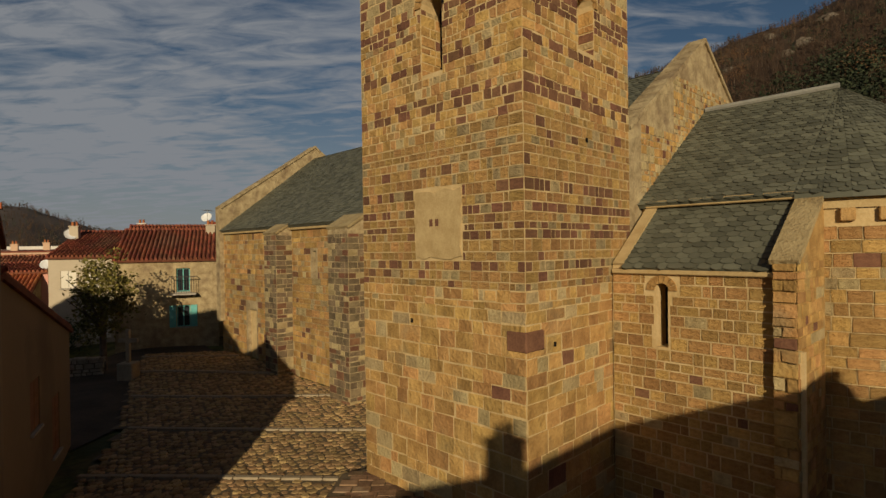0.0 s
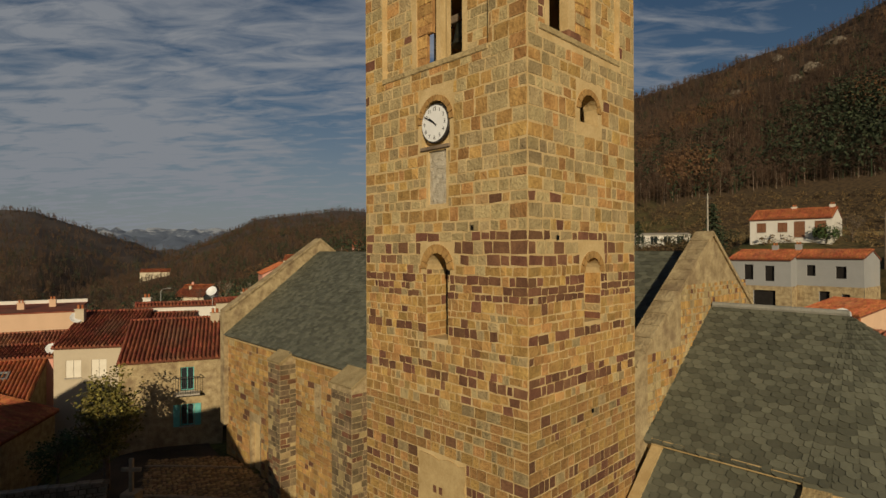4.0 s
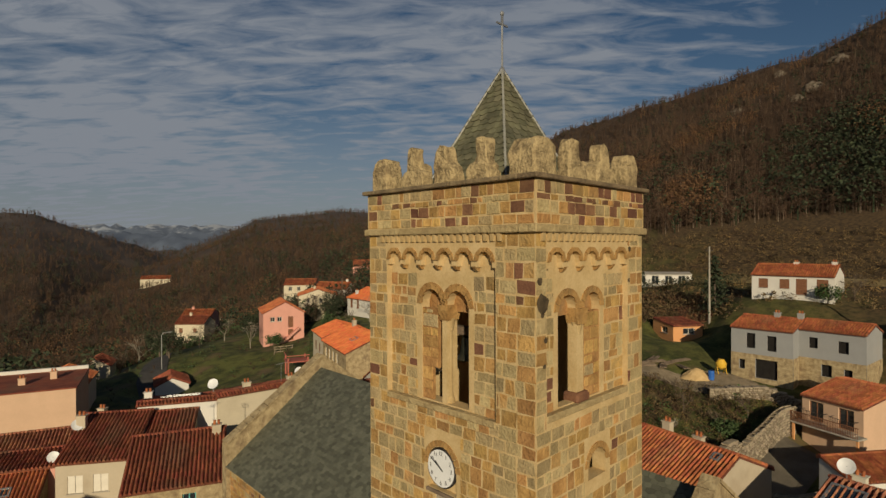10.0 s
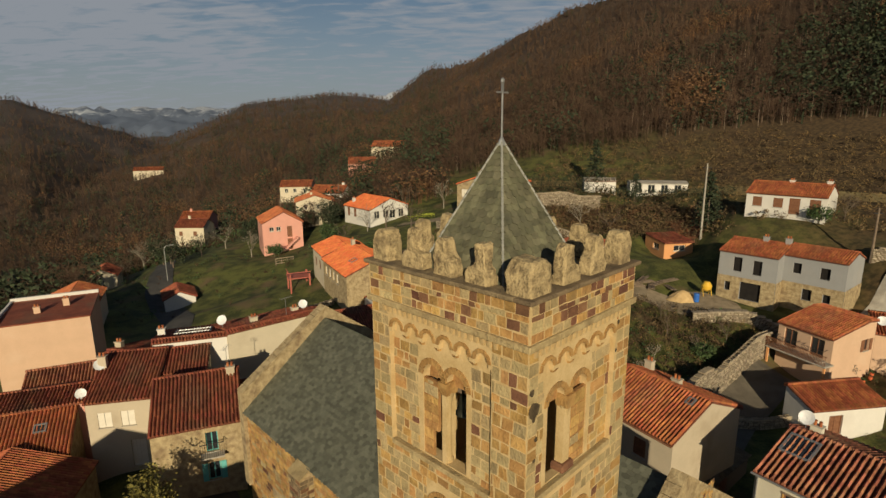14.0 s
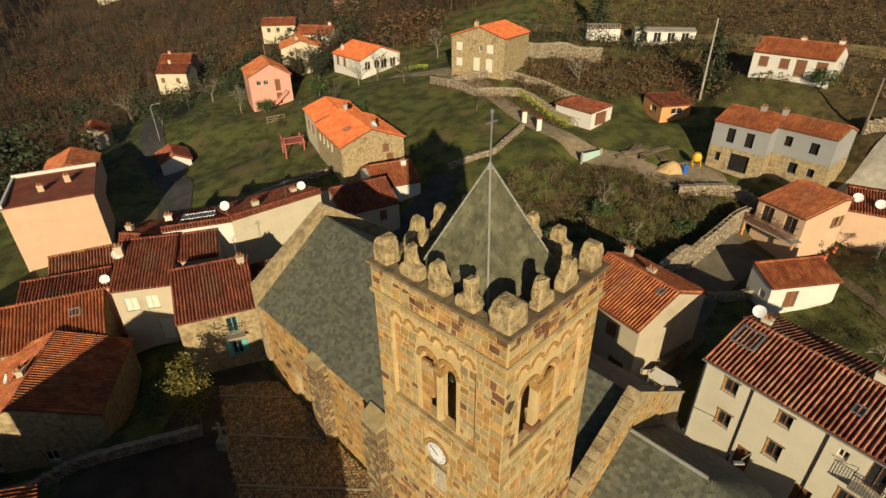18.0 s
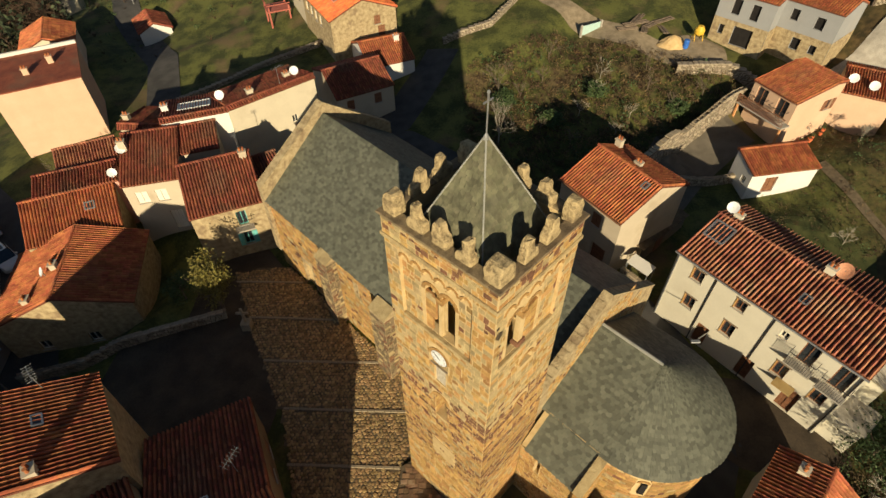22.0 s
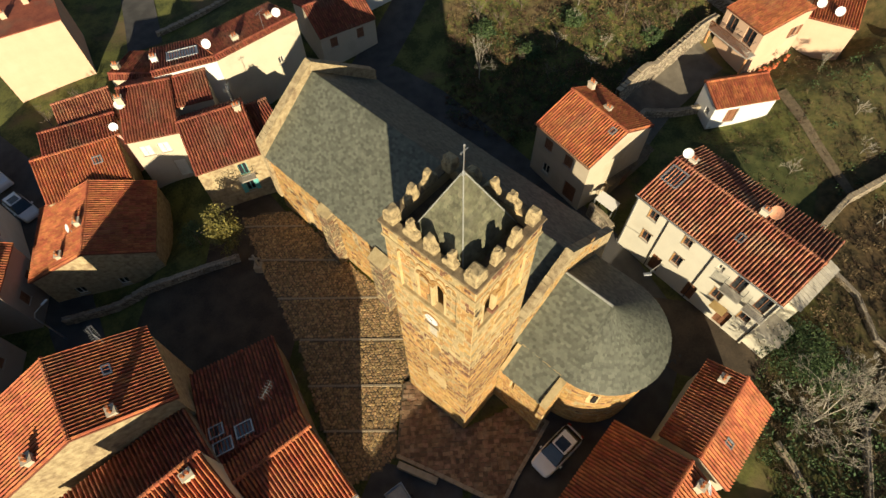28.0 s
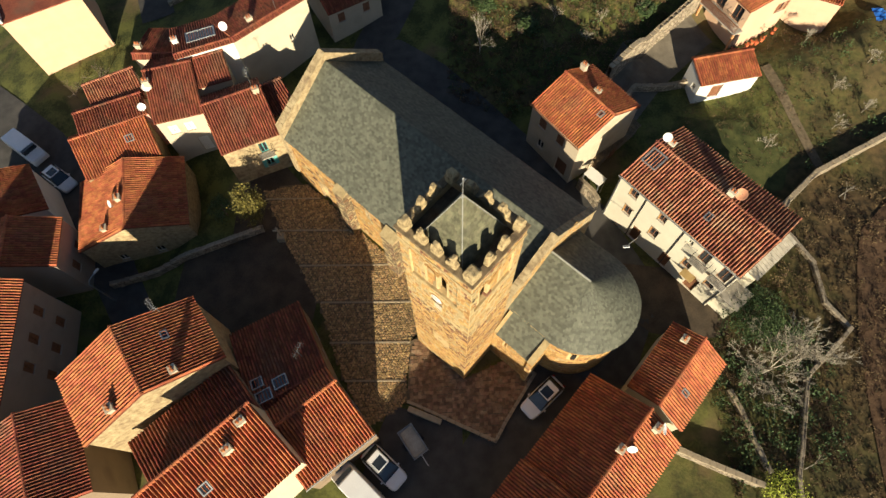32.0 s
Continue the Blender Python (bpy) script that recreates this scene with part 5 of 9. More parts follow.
LEFT_EL = (3, 3, 2.45, 2.35, 0.55, -0.6, -1, -2, -2, -2, -2, -2, -2, -2, -2, -2, -2, -2, 3)
SNOW_EL = (2, 2, 1.9, 1.65, 1.9, 2.05, 2.0, 1.9, 3.3, 3.4, 2, 2, 2, 2, 2, 2, 2, 2, 2)


def near_ground(x, y):
    g = 0.13 * max(0.0, y - 35) + 0.13 * x * smoothstep(25, 60, y)
    g += 0.05 * max(0.0, math.hypot(x, y - 40) - 80) * (1 if x > 0 else 0)
    sw, s = 0.02, 0.0
    for px, py, pz, rch in PADS:
        d2 = ((x - px) ** 2 + (y - py) ** 2) / (rch * rch)
        w = 1.0 / (0.08 + d2) ** 2.2
        pg = 0.13 * max(0.0, py - 35) + 0.13 * px * smoothstep(25, 60, py)
        s += w * (pz - pg); sw += w
    return g + s / sw


def ground_z(x, y):
    r, az = math.hypot(x, y), math.degrees(math.atan2(x, y))
    wf = smoothstep(95, 190, r)
    z = near_ground(x, y) if wf < 1 else 0.0
    if wf > 0:
        D, el = np.interp(az, SKY_AZ, HILL_D), np.interp(az, SKY_AZ, HILL_EL)
        base = np.interp(az, (-180, -60, -35, -10, 10, 40, 90, 180), (-12, -25, -26, 2, 19, 22, 10, -12))
        Hh = 20 + D * math.tan(radians(el))
        t = (r - 100) / (D - 100)
        if t < 1:
            far = base + (Hh - base) * (0.75 * t + 0.25 * t * t if t > 0 else 0)
        else:
            far = Hh - (r - D) * 0.25
        floor = -60 if r > 400 else base - 34 * smoothstep(100, 400, r)
        lel = np.interp(az, SKY_AZ, LEFT_EL)
        LD = 750
        left = 20 + LD * math.tan(radians(lel)) - abs(r - LD) * (0.16 if r < LD else 0.3)
        se = np.interp(az, SKY_AZ, SNOW_EL)
        snow = 20 + 4300 * math.tan(radians(se)) - abs(r - 4300) * 0.11
        if r > 2500:
            snow += 45 * noise.fractal(Vector((x / 260, y / 260, 3.0)), 0.5, 2.2, 6)
        rough = min(14.0, r * 0.02) * noise.fractal(Vector((x / 120, y / 120, 0.5)), 0.9, 2.0, 5)
        if r > 900:
            rough += 18 * noise.fractal(Vector((x / 300, y / 300, 1.5)), 0.9, 2.0, 5)
        far = max(far, floor, left, snow) + rough * smoothstep(100, 300, r) * 0.6
        z = z * (1 - wf) + far * wf
    return z


def build_ground():
    radii = [0.0]
    while radii[-1] < 4700:
        radii.append(radii[-1] + max(1.1, 0.028 * radii[-1]))
    azs = [-180 + i * 360 / 60 for i in range(0, 20)] + [-60 + i * 0.5 for i in range(0, 241)] + [60 + i * 6 for i in range(1, 20)]
    azs = [a for a in azs if a < 180]
    V, F = [], []
    n = len(azs)
    for r in radii[1:]:
        for a in azs:
            x, y = r * math.sin(radians(a)), r * math.cos(radians(a))
            V.append((x, y, ground_z(x, y)))
    for i in range(len(radii) - 2):
        for k in range(n):
            b = i * n
            F.append((b + k, b + n + k, b + n + (k + 1) % n, b + (k + 1) % n))
    V.append((0, 0, ground_z(0, 0.01)))
    for k in range(n):
        F.append((len(V) - 1, k, (k + 1) % n))
    ob = raw("ground", V, F, GROUND, None)
    for p in ob.data.polygons:
        p.use_smooth = True
    return tagged(ob, "grassy village slope rising to brown wooded hills", "ground", kind="structure")


def ground_material():
    m = mat("grass_earth_and_woodland", (0.042, 0.048, 0.012), (0.115, 0.118, 0.028), 0.5, 0.95, 1.0, fine=9, spots=(0.15, 0.10, 0.05), spot_amt=0.8, ramp=(0.38, 0.62))
    nt = m.node_tree
    N, L = nt.nodes.new, nt.links.new
    b = nt.nodes["Principled BSDF"]
    near = b.inputs["Base Color"].links[0].from_socket
    # brown earth, dead bracken and heath on the eastern side
    geo0 = N("ShaderNodeNewGeometry"); sp0 = N("ShaderNodeSeparateXYZ"); L(geo0.outputs["Position"], sp0.inputs[0])
    nb = N("ShaderNodeTexNoise"); nb.inputs["Scale"].default_value, nb.inputs["Detail"].default_value = 0.09, 8
    L(geo0.outputs["Position"], nb.inputs["Vector"])
    ad = N("ShaderNodeMath"); ad.operation = "MULTIPLY_ADD"; ad.inputs[1].default_value = 42.0
    L(nb.outputs["Fac"], ad.inputs[0]); L(sp0.outputs["X"], ad.inputs[2])
    south = N("ShaderNodeMapRange"); south.inputs["From Min"].default_value, south.inputs["From Max"].default_value, south.inputs["To Max"].default_value = 36.0, 24.0, 15.0
    L(sp0.outputs["Y"], south.inputs["Value"])
    ad2 = N("ShaderNodeMath"); L(ad.outputs[0], ad2.inputs[0]); L(south.outputs[0], ad2.inputs[1])
    eb = N("ShaderNodeMapRange"); eb.inputs["From Min"].default_value, eb.inputs["From Max"].default_value = 50.0, 74.0
    L(ad2.outputs[0], eb.inputs["Value"])
    fb = N("ShaderNodeTexNoise"); fb.inputs["Scale"].default_value, fb.inputs["Detail"].default_value = 1.6, 10
    L(geo0.outputs["Position"], fb.inputs["Vector"])
    rb = N("ShaderNodeValToRGB"); q = rb.color_ramp.elements
    q[0].position, q[0].color, q[1].position, q[1].color = 0.36, (0.034, 0.024, 0.011, 1), 0.66, (0.115, 0.073, 0.031, 1)
    L(fb.outputs["Fac"], rb.inputs[0])
    mb = N("ShaderNodeMix"); mb.data_type = "RGBA"
    L(eb.outputs[0], mb.inputs["Factor"]); L(near, mb.inputs["A"]); L(rb.outputs[0], mb.inputs["B"])
    near = mb.outputs["Result"]
    geo = N("ShaderNodeNewGeometry"); ln = N("ShaderNodeVectorMath"); ln.operation = "LENGTH"
    L(geo.outputs["Position"], ln.inputs[0])
    mr = N("ShaderNodeMapRange"); mr.inputs["From Min"].default_value, mr.inputs["From Max"].default_value = 120, 155
    L(ln.outputs["Value"], mr.inputs["Value"])
    n1 = N("ShaderNodeTexNoise"); n1.inputs["Scale"].default_value, n1.inputs["Detail"].default_value = 0.03, 10
    L(geo.outputs["Position"], n1.inputs["Vector"])
    r = N("ShaderNodeValToRGB"); e = r.color_ramp.elements
    e[0].position, e[0].color, e[1].position, e[1].color = 0.35, (0.045, 0.029, 0.017, 1), 0.66, (0.08, 0.052, 0.030, 1)
    L(n1.outputs["Fac"], r.inputs[0])
    mx = N("ShaderNodeMix"); mx.data_type = "RGBA"
    L(mr.outputs[0], mx.inputs["Factor"]); L(near, mx.inputs["A"]); L(r.outputs[0], mx.inputs["B"])
    # distance: aerial haze painted in as a bluish tint; snow on the high range
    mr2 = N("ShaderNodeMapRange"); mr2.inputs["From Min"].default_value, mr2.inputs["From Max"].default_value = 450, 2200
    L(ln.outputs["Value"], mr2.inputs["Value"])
    sep = N("ShaderNodeSeparateXYZ"); L(geo.outputs["Position"], sep.inputs[0])
    sn = N("ShaderNodeMapRange"); sn.inputs["From Min"].default_value, sn.inputs["From Max"].default_value = 335, 395
    rock = N("ShaderNodeTexNoise"); rock.inputs["Scale"].default_value, rock.inputs["Detail"].default_value, rock.inputs["Roughness"].default_value = 0.008, 9, 0.7
    L(geo.outputs["Position"], rock.inputs["Vector"])
    snz = N("ShaderNodeMath"); snz.operation = "MULTIPLY_ADD"; snz.inputs[1].default_value = 420.0
    L(rock.outputs["Fac"], snz.inputs[0]); L(sep.outputs["Z"], snz.inputs[2])
    L(snz.outputs[0], sn.inputs["Value"])
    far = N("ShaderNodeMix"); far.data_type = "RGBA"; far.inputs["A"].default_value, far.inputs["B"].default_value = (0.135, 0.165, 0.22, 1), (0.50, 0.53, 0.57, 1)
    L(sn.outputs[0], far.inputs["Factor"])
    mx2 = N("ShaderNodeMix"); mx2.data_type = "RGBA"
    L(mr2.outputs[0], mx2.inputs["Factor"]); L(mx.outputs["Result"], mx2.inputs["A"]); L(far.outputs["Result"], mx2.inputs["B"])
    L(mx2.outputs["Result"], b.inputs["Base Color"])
    return m


GROUND = ground_material()
build_ground()


# ---- masonry: courses of single blocks over the mortar cores ----
def unit_block(seed):
    """A block one unit wide and high, one deep, with a slightly smaller, uneven front."""
    rng = random.Random(seed)
    j = lambda a: rng.uniform(-a, a)
    bm = bmesh.new()
    back = [bm.verts.new((x + j(0.015), y + j(0.02), 0.0)) for x, y in ((-0.5, -0.5), (0.5, -0.5), (0.5, 0.5), (-0.5, 0.5))]
    mid = [bm.verts.new((v.co.x * 0.985, v.co.y * 0.97, 0.7 + j(0.1))) for v in back]
    front = [bm.verts.new((v.co.x * 0.93 + j(0.01), v.co.y * 0.87 + j(0.02), 1.0 + j(0.12))) for v in back]
    for a, b in ((back, mid), (mid, front)):
        for i in range(4):
            bm.faces.new((a[i], a[(i + 1) % 4], b[(i + 1) % 4], b[i]))
    bm.faces.new(front)
    me = bpy.data.meshes.new("block")
    bm.to_mesh(me); bm.free()
    return me


BLOCKS = {}
for key, mm in (("o", STONE_PIECE), ("g", STONE_GREY_PIECE), ("r", STONE_RED_PIECE)):
    BLOCKS[key] = []
    for k in range(5):
        me = unit_block(k * 3 + ord(key)); me.materials.append(mm); BLOCKS[key].append(me)
JOINED = {"o": STONE, "g": STONE_GREY, "r": STONE_RED}


def masonry(parent, P, L, z0, z1, holes=(), near=None, hmin=0.15, hmax=0.31, wmin=0.19, wmax=0.52, seed=1, red=None, grey=0.08, proud=(0.004, 0.02), zseed=1, name="stone_block", limit=300, gap=0.014, tone=None, rough=0.012):
    """Courses of blocks on the face P(u, z, k) -> place at k in front. near: (u0, u1, za, zb) where blocks are pieces of their own."""
    zr, rng = random.Random(zseed), random.Random(seed)
    z, made = z0, 0
    out = {k: ([], []) for k in JOINED}
    row = 0
    while z < z1 - 0.05:
        h = zr.uniform(hmin, hmax) * (1.15 if zr.random() < 0.15 else 1)
        if z + h > z1 - 0.1:
            h = z1 - z
        course_red = zr.random()
        u = 0.0
        row += 1
        first = True
        while u < L - 0.02:
            w = rng.uniform(wmin, wmax) * (h / 0.26) ** 0.5
            if first and row % 2:
                w = wmax * 0.95
            first = False
            if u + w > L - wmin * 0.6:
                w = L - u
            a0, a1 = u, u + w
            u += w
            c, cz = (a0 + a1) / 2, z + h / 2
            drop = False
            for h0, h1, za, zb in holes:
                if a1 > h0 and a0 < h1 and z + h * 0.85 > za and z + h * 0.15 < zb:
                    if c < (h0 + h1) / 2 and a0 < h0:
                        a1 = min(a1, h0)
                    elif c >= (h0 + h1) / 2 and a1 > h1:
                        a0 = max(a0, h1)
                    else:
                        drop = True
                    if a1 - a0 < 0.07:
                        drop = True
            if drop:
                continue
            pr = red(a0, z, course_red) if red else 0.03
            v = rng.random()
            pg = grey(a0, z) if callable(grey) else grey
            key = "r" if v < pr else ("g" if v < pr + pg else "o")
            k = rng.uniform(*proud)
            g = gap * rng.uniform(0.6, 1.5)
            b0, b1, c0, c1 = a0 + g, a1 - g, z + g, z + h - g
            cu, cz = (b0 + b1) / 2, (c0 + c1) / 2
            if near and made < limit and near[0] <= cu <= near[1] and near[2] <= cz <= near[3]:
                made += 1
                o = bpy.data.objects.new(name, rng.choice(BLOCKS[key]))
                scene.collection.objects.link(o)
                o.parent = parent
                p = Vector(P(cu, cz, 0)); ex = (Vector(P(cu + 0.01, cz, 0)) - p).normalized(); ez = (Vector(P(cu, cz + 0.01, 0)) - p).normalized(); en = (Vector(P(cu, cz, 0.01)) - p).normalized()
                m = Matrix((ex, ez, en)).transposed().to_4x4()
                o.matrix_local = Matrix.Translation(p) @ m @ Matrix.Diagonal((b1 - b0, c1 - c0, k, 1))
                continue
            V, F = out[key]
            n = len(V)
            jj = lambda s_: rng.uniform(-s_, s_)
            cs = [(b0 + jj(rough), c0 + jj(rough)), (b1 + jj(rough), c0 + jj(rough)), (b1 + jj(rough), c1 + jj(rough)), (b0 + jj(rough), c1 + jj(rough))]
            for s_, d in ((1.0, -0.01), (0.985, k * 0.75), (0.93, k)):
                for q, (uu, zz) in enumerate(cs):
                    V.append(P(cu + (uu - cu) * (s_ if s_ > 0.95 else 1 - 0.02 / max(0.1, b1 - b0)), cz + (zz - cz) * (s_ if s_ > 0.95 else 1 - 0.02 / max(0.1, c1 - c0)), d + (jj(0.003) if d > 0 else 0)))
            for r_ in (0, 4):
                for q in range(4):
                    F.append((n + r_ + q, n + r_ + (q + 1) % 4, n + r_ + 4 + (q + 1) % 4, n + r_ + 4 + q))
            F.append((n + 8, n + 9, n + 10, n + 11))
        z += h
    for key, (V, F) in out.items():
        if V:
            raw("masonry", V, F, (tone or JOINED)[key], parent, kind="stuff")


def voussoirs(parent, P, c, r, zs, d=0.2, n=9, k=0.03, material=None, k0=-0.02):
    for i in range(n):
        a, b = math.pi * i / n + 0.02, math.pi * (i + 1) / n - 0.02
        bm = bmesh.new()
        ring = [(c + q * math.cos(t), zs + q * math.sin(t)) for q, t in ((r, a), (r + d, a), (r + d, b), (r, b))]
        lo = [bm.verts.new(P(u, z, k0)) for u, z in ring]; hi = [bm.verts.new(P(u, z, k)) for u, z in ring]
        bm.faces.new(hi)
        for q in range(4):
            bm.faces.new((lo[q], lo[(q + 1) % 4], hi[(q + 1) % 4], hi[q]))
        bmesh.ops.recalc_face_normals(bm, faces=bm.faces)
        part("voussoir", bm, material or STONE, parent)


def tower_red(side):
    def f(u, z, c):
        if 4.9 < z < 12.2:
            if c < 0.42:
                return 0.7 if side == "e" else 0.58
            return 0.06
        if z > 20:
            return 0.24
        return 0.025 if z > 12.2 else 0.014
    return f


def east_grey(u, z):
    """Lichen greys the corner and the foot of the east face."""
    if z > 12:
        return 0.7 if u < 1.0 else 0.55
    return 0.14 if z < 6.2 else 0.1


STAINS = ((0.12, 19.05, 0.08), (0.22, 18.62, 0.19), (0.2, 18.4, 0.06), (3.54, 19.64, 0.06), (3.5, 18.9, 0.05), (0.3, 17.9, 0.06), (0.26, 17.4, 0.05))
PS = lambda u, z, k: (-k, u, z)          # tower south face
PE = lambda u, z, k: (u, -k, z)          # tower east face
s_holes = [S_PANEL[:3] + (19.95,), (2.32, 3.05, 9.95, 11.5), (2.32 - 0.2, 3.05 + 0.2, 11.5, 12.05), (2.3, 3.04, 12.92, 14.22), (1.75, 3.35, 5.8, 7.3), (2.12, 3.32, 14.24, 15.42)]
e_holes = [E_PANEL[:3] + (19.95,), (1.92, 2.58, 10.35, 11.42), (1.92 - 0.16, 2.58 + 0.16, 11.42, 11.92), (1.78 - 0.14, 2.48 + 0.14, 14.68, 15.48)]
south = part("south_wall", boxed(0.2, 0.3, 0.2, TY - 0.2, 0.0, 9.0), MORTAR, TW)
east = part("east_wall", boxed(0.35, TX - 0.2, 0.2, 0.3, 0.0, 9.0), MORTAR, TW)
for za, zb, hs, ws, sd in ((-0.1, 4.9, (0.24, 0.42), (0.28, 0.68), 1), (4.9, 11.6, (0.15, 0.25), (0.15, 0.42), 2), (11.6, 19.98, (0.2, 0.34), (0.2, 0.5), 3)):
    near = (0, TX + 2, 5.2, 10.2) if sd == 2 else None
    masonry(south, PS, TY, za, zb, s_holes, near, *hs, *ws, seed=10 * sd + 1, red=tower_red("s"), grey=0.5 if sd == 3 else 0.12, zseed=sd, gap=0.017 if sd == 3 else 0.012, rough=0.018, proud=(0.003, 0.009) if sd == 3 else (0.004, 0.013))
    masonry(east, PE, TX, za, zb, e_holes, near, *hs, *ws, seed=10 * sd + 2, red=tower_red("e"), grey=east_grey, zseed=sd, gap=0.017 if sd == 3 else 0.012, rough=0.018, proud=(0.003, 0.009) if sd == 3 else (0.004, 0.013))
# jambs and backs of the two niches
masonry(south, lambda u, z, k: (u, 3.05 - k, z), 0.6, 9.95, 11.5, seed=51, hmin=0.15, hmax=0.24, wmin=0.2, wmax=0.45, red=lambda u, z, c: 0.25, grey=0.1)
part("niche_back", boxed(0.58, 0.66, 2.3, 3.07, 9.9, 11.9), DARK, south)
masonry(east, lambda u, z, k: (2.58 - k, u, z), 0.44, 10.35, 11.42, seed=52, hmin=0.16, hmax=0.24, wmin=0.2, wmax=0.45, red=lambda u, z, c: 0.4, grey=0.1)
masonry(east, lambda u, z, k: (1.92 + u, 0.45 - k, z), 0.66, 10.35, 11.7, seed=53, grey=0.2)
# walled-up bays of the twin windows and the fill of their arches
for name_, b_ in (("bay_fill", (0.16, 0.24, 3.0, 3.57, 16.95, 18.3)), ("bay_fill", (0.16, 0.24, 3.2, 3.57, 16.15, 16.96)), ("tympanum", (0.36, 0.62, 1.9, 3.62, 18.25, 18.98))):
    part(name_, boxed(*b_), STONE, south)
masonry(south, lambda u, z, k: (0.16 - k, 3.0 + u, z), 0.56, 16.95, 18.28, seed=54, hmin=0.2, hmax=0.3, wmin=0.24, wmax=0.5, grey=0.08)
masonry(south, lambda u, z, k: (0.16 - k, 3.2 + u, z), 0.36, 16.2, 16.95, seed=55, hmin=0.2, hmax=0.3, wmin=0.24, wmax=0.5, grey=0.08)
part("bay_fill", boxed(1.84, 2.46, 0.16, 0.26, 16.4, 18.3), STONE, east)
part("tympanum", boxed(0.8, 2.5, 0.36, 0.62, 18.25, 18.98), STONE, east)
masonry(east, lambda u, z, k: (1.84 + u, 0.16 - k, z), 0.6, 16.45, 18.28, seed=56, hmin=0.2, hmax=0.3, wmin=0.2, wmax=0.4, grey=0.15)
masonry(south, lambda u, z, k: (-k - 0.03, u, z), TY, 20.14, 21.0, seed=13, red=tower_red("s"), grey=0.3, hmin=0.13, hmax=0.26, wmin=0.16, wmax=0.46, zseed=5)
masonry(east, lambda u, z, k: (u, -k - 0.03, z), TX, 20.14, 21.0, seed=14, red=tower_red("e"), grey=0.3, hmin=0.13, hmax=0.26, wmin=0.16, wmax=0.46, zseed=5)
# hidden sides
masonry(TW, lambda u, z, k: (TX + k, u, z), TY, 11.0, 19.98, [(2.1, 3.4, 16.1, 18.95)], seed=15, grey=0.1)
masonry(TW, lambda u, z, k: (TX - u, TY + k, z), TX, 7.0, 19.98, [(1.7, 3.0, 16.1, 18.95)], seed=16, grey=0.1)
# recessed belfry panels
PSp, PEp = (lambda u, z, k: (0.13 - k, u, z)), (lambda u, z, k: (u, 0.13 - k, z))
tw = [(c - r - 0.16, c + r + 0.16, 16.2, 18.92) for c, r in S_TWIN]
masonry(south, lambda u, z, k: PSp(u + S_PANEL[0], z, k), S_PANEL[1] - S_PANEL[0], S_PANEL[2], 19.1, [(a - S_PANEL[0], b - S_PANEL[0], c, d) for a, b, c, d in tw], seed=17, grey=0.5, hmin=0.2, hmax=0.32, wmin=0.2, wmax=0.45, gap=0.017, rough=0.018, proud=(0.003, 0.009))
tw = [(c - r - 0.14, c + r + 0.14, 16.4, 18.88) for c, r in E_TWIN]
masonry(east, lambda u, z, k: PEp(u + E_PANEL[0], z, k), E_PANEL[1] - E_PANEL[0], E_PANEL[2], 19.1, [(a - E_PANEL[0], b - E_PANEL[0], c, d) for a, b, c, d in tw], seed=18, grey=0.5, hmin=0.2, hmax=0.32, wmin=0.2, wmax=0.45, gap=0.017, rough=0.018, proud=(0.003, 0.009))
for c, r in S_TWIN:
    voussoirs(south, PSp, c, r, 18.38, 0.16, 8)
for c, r in E_TWIN:
    voussoirs(east, PEp, c, r, 18.38, 0.14, 8)
voussoirs(south, PS, 2.72, 0.48, 14.80, 0.13, 11)
voussoirs(south, PS, 2.685, 0.365, 11.5, 0.2, 9)
voussoirs(east, PE, 2.25, 0.33, 11.42, 0.15, 8)
voussoirs(east, PE, 2.13, 0.35, 14.98, 0.13, 8)
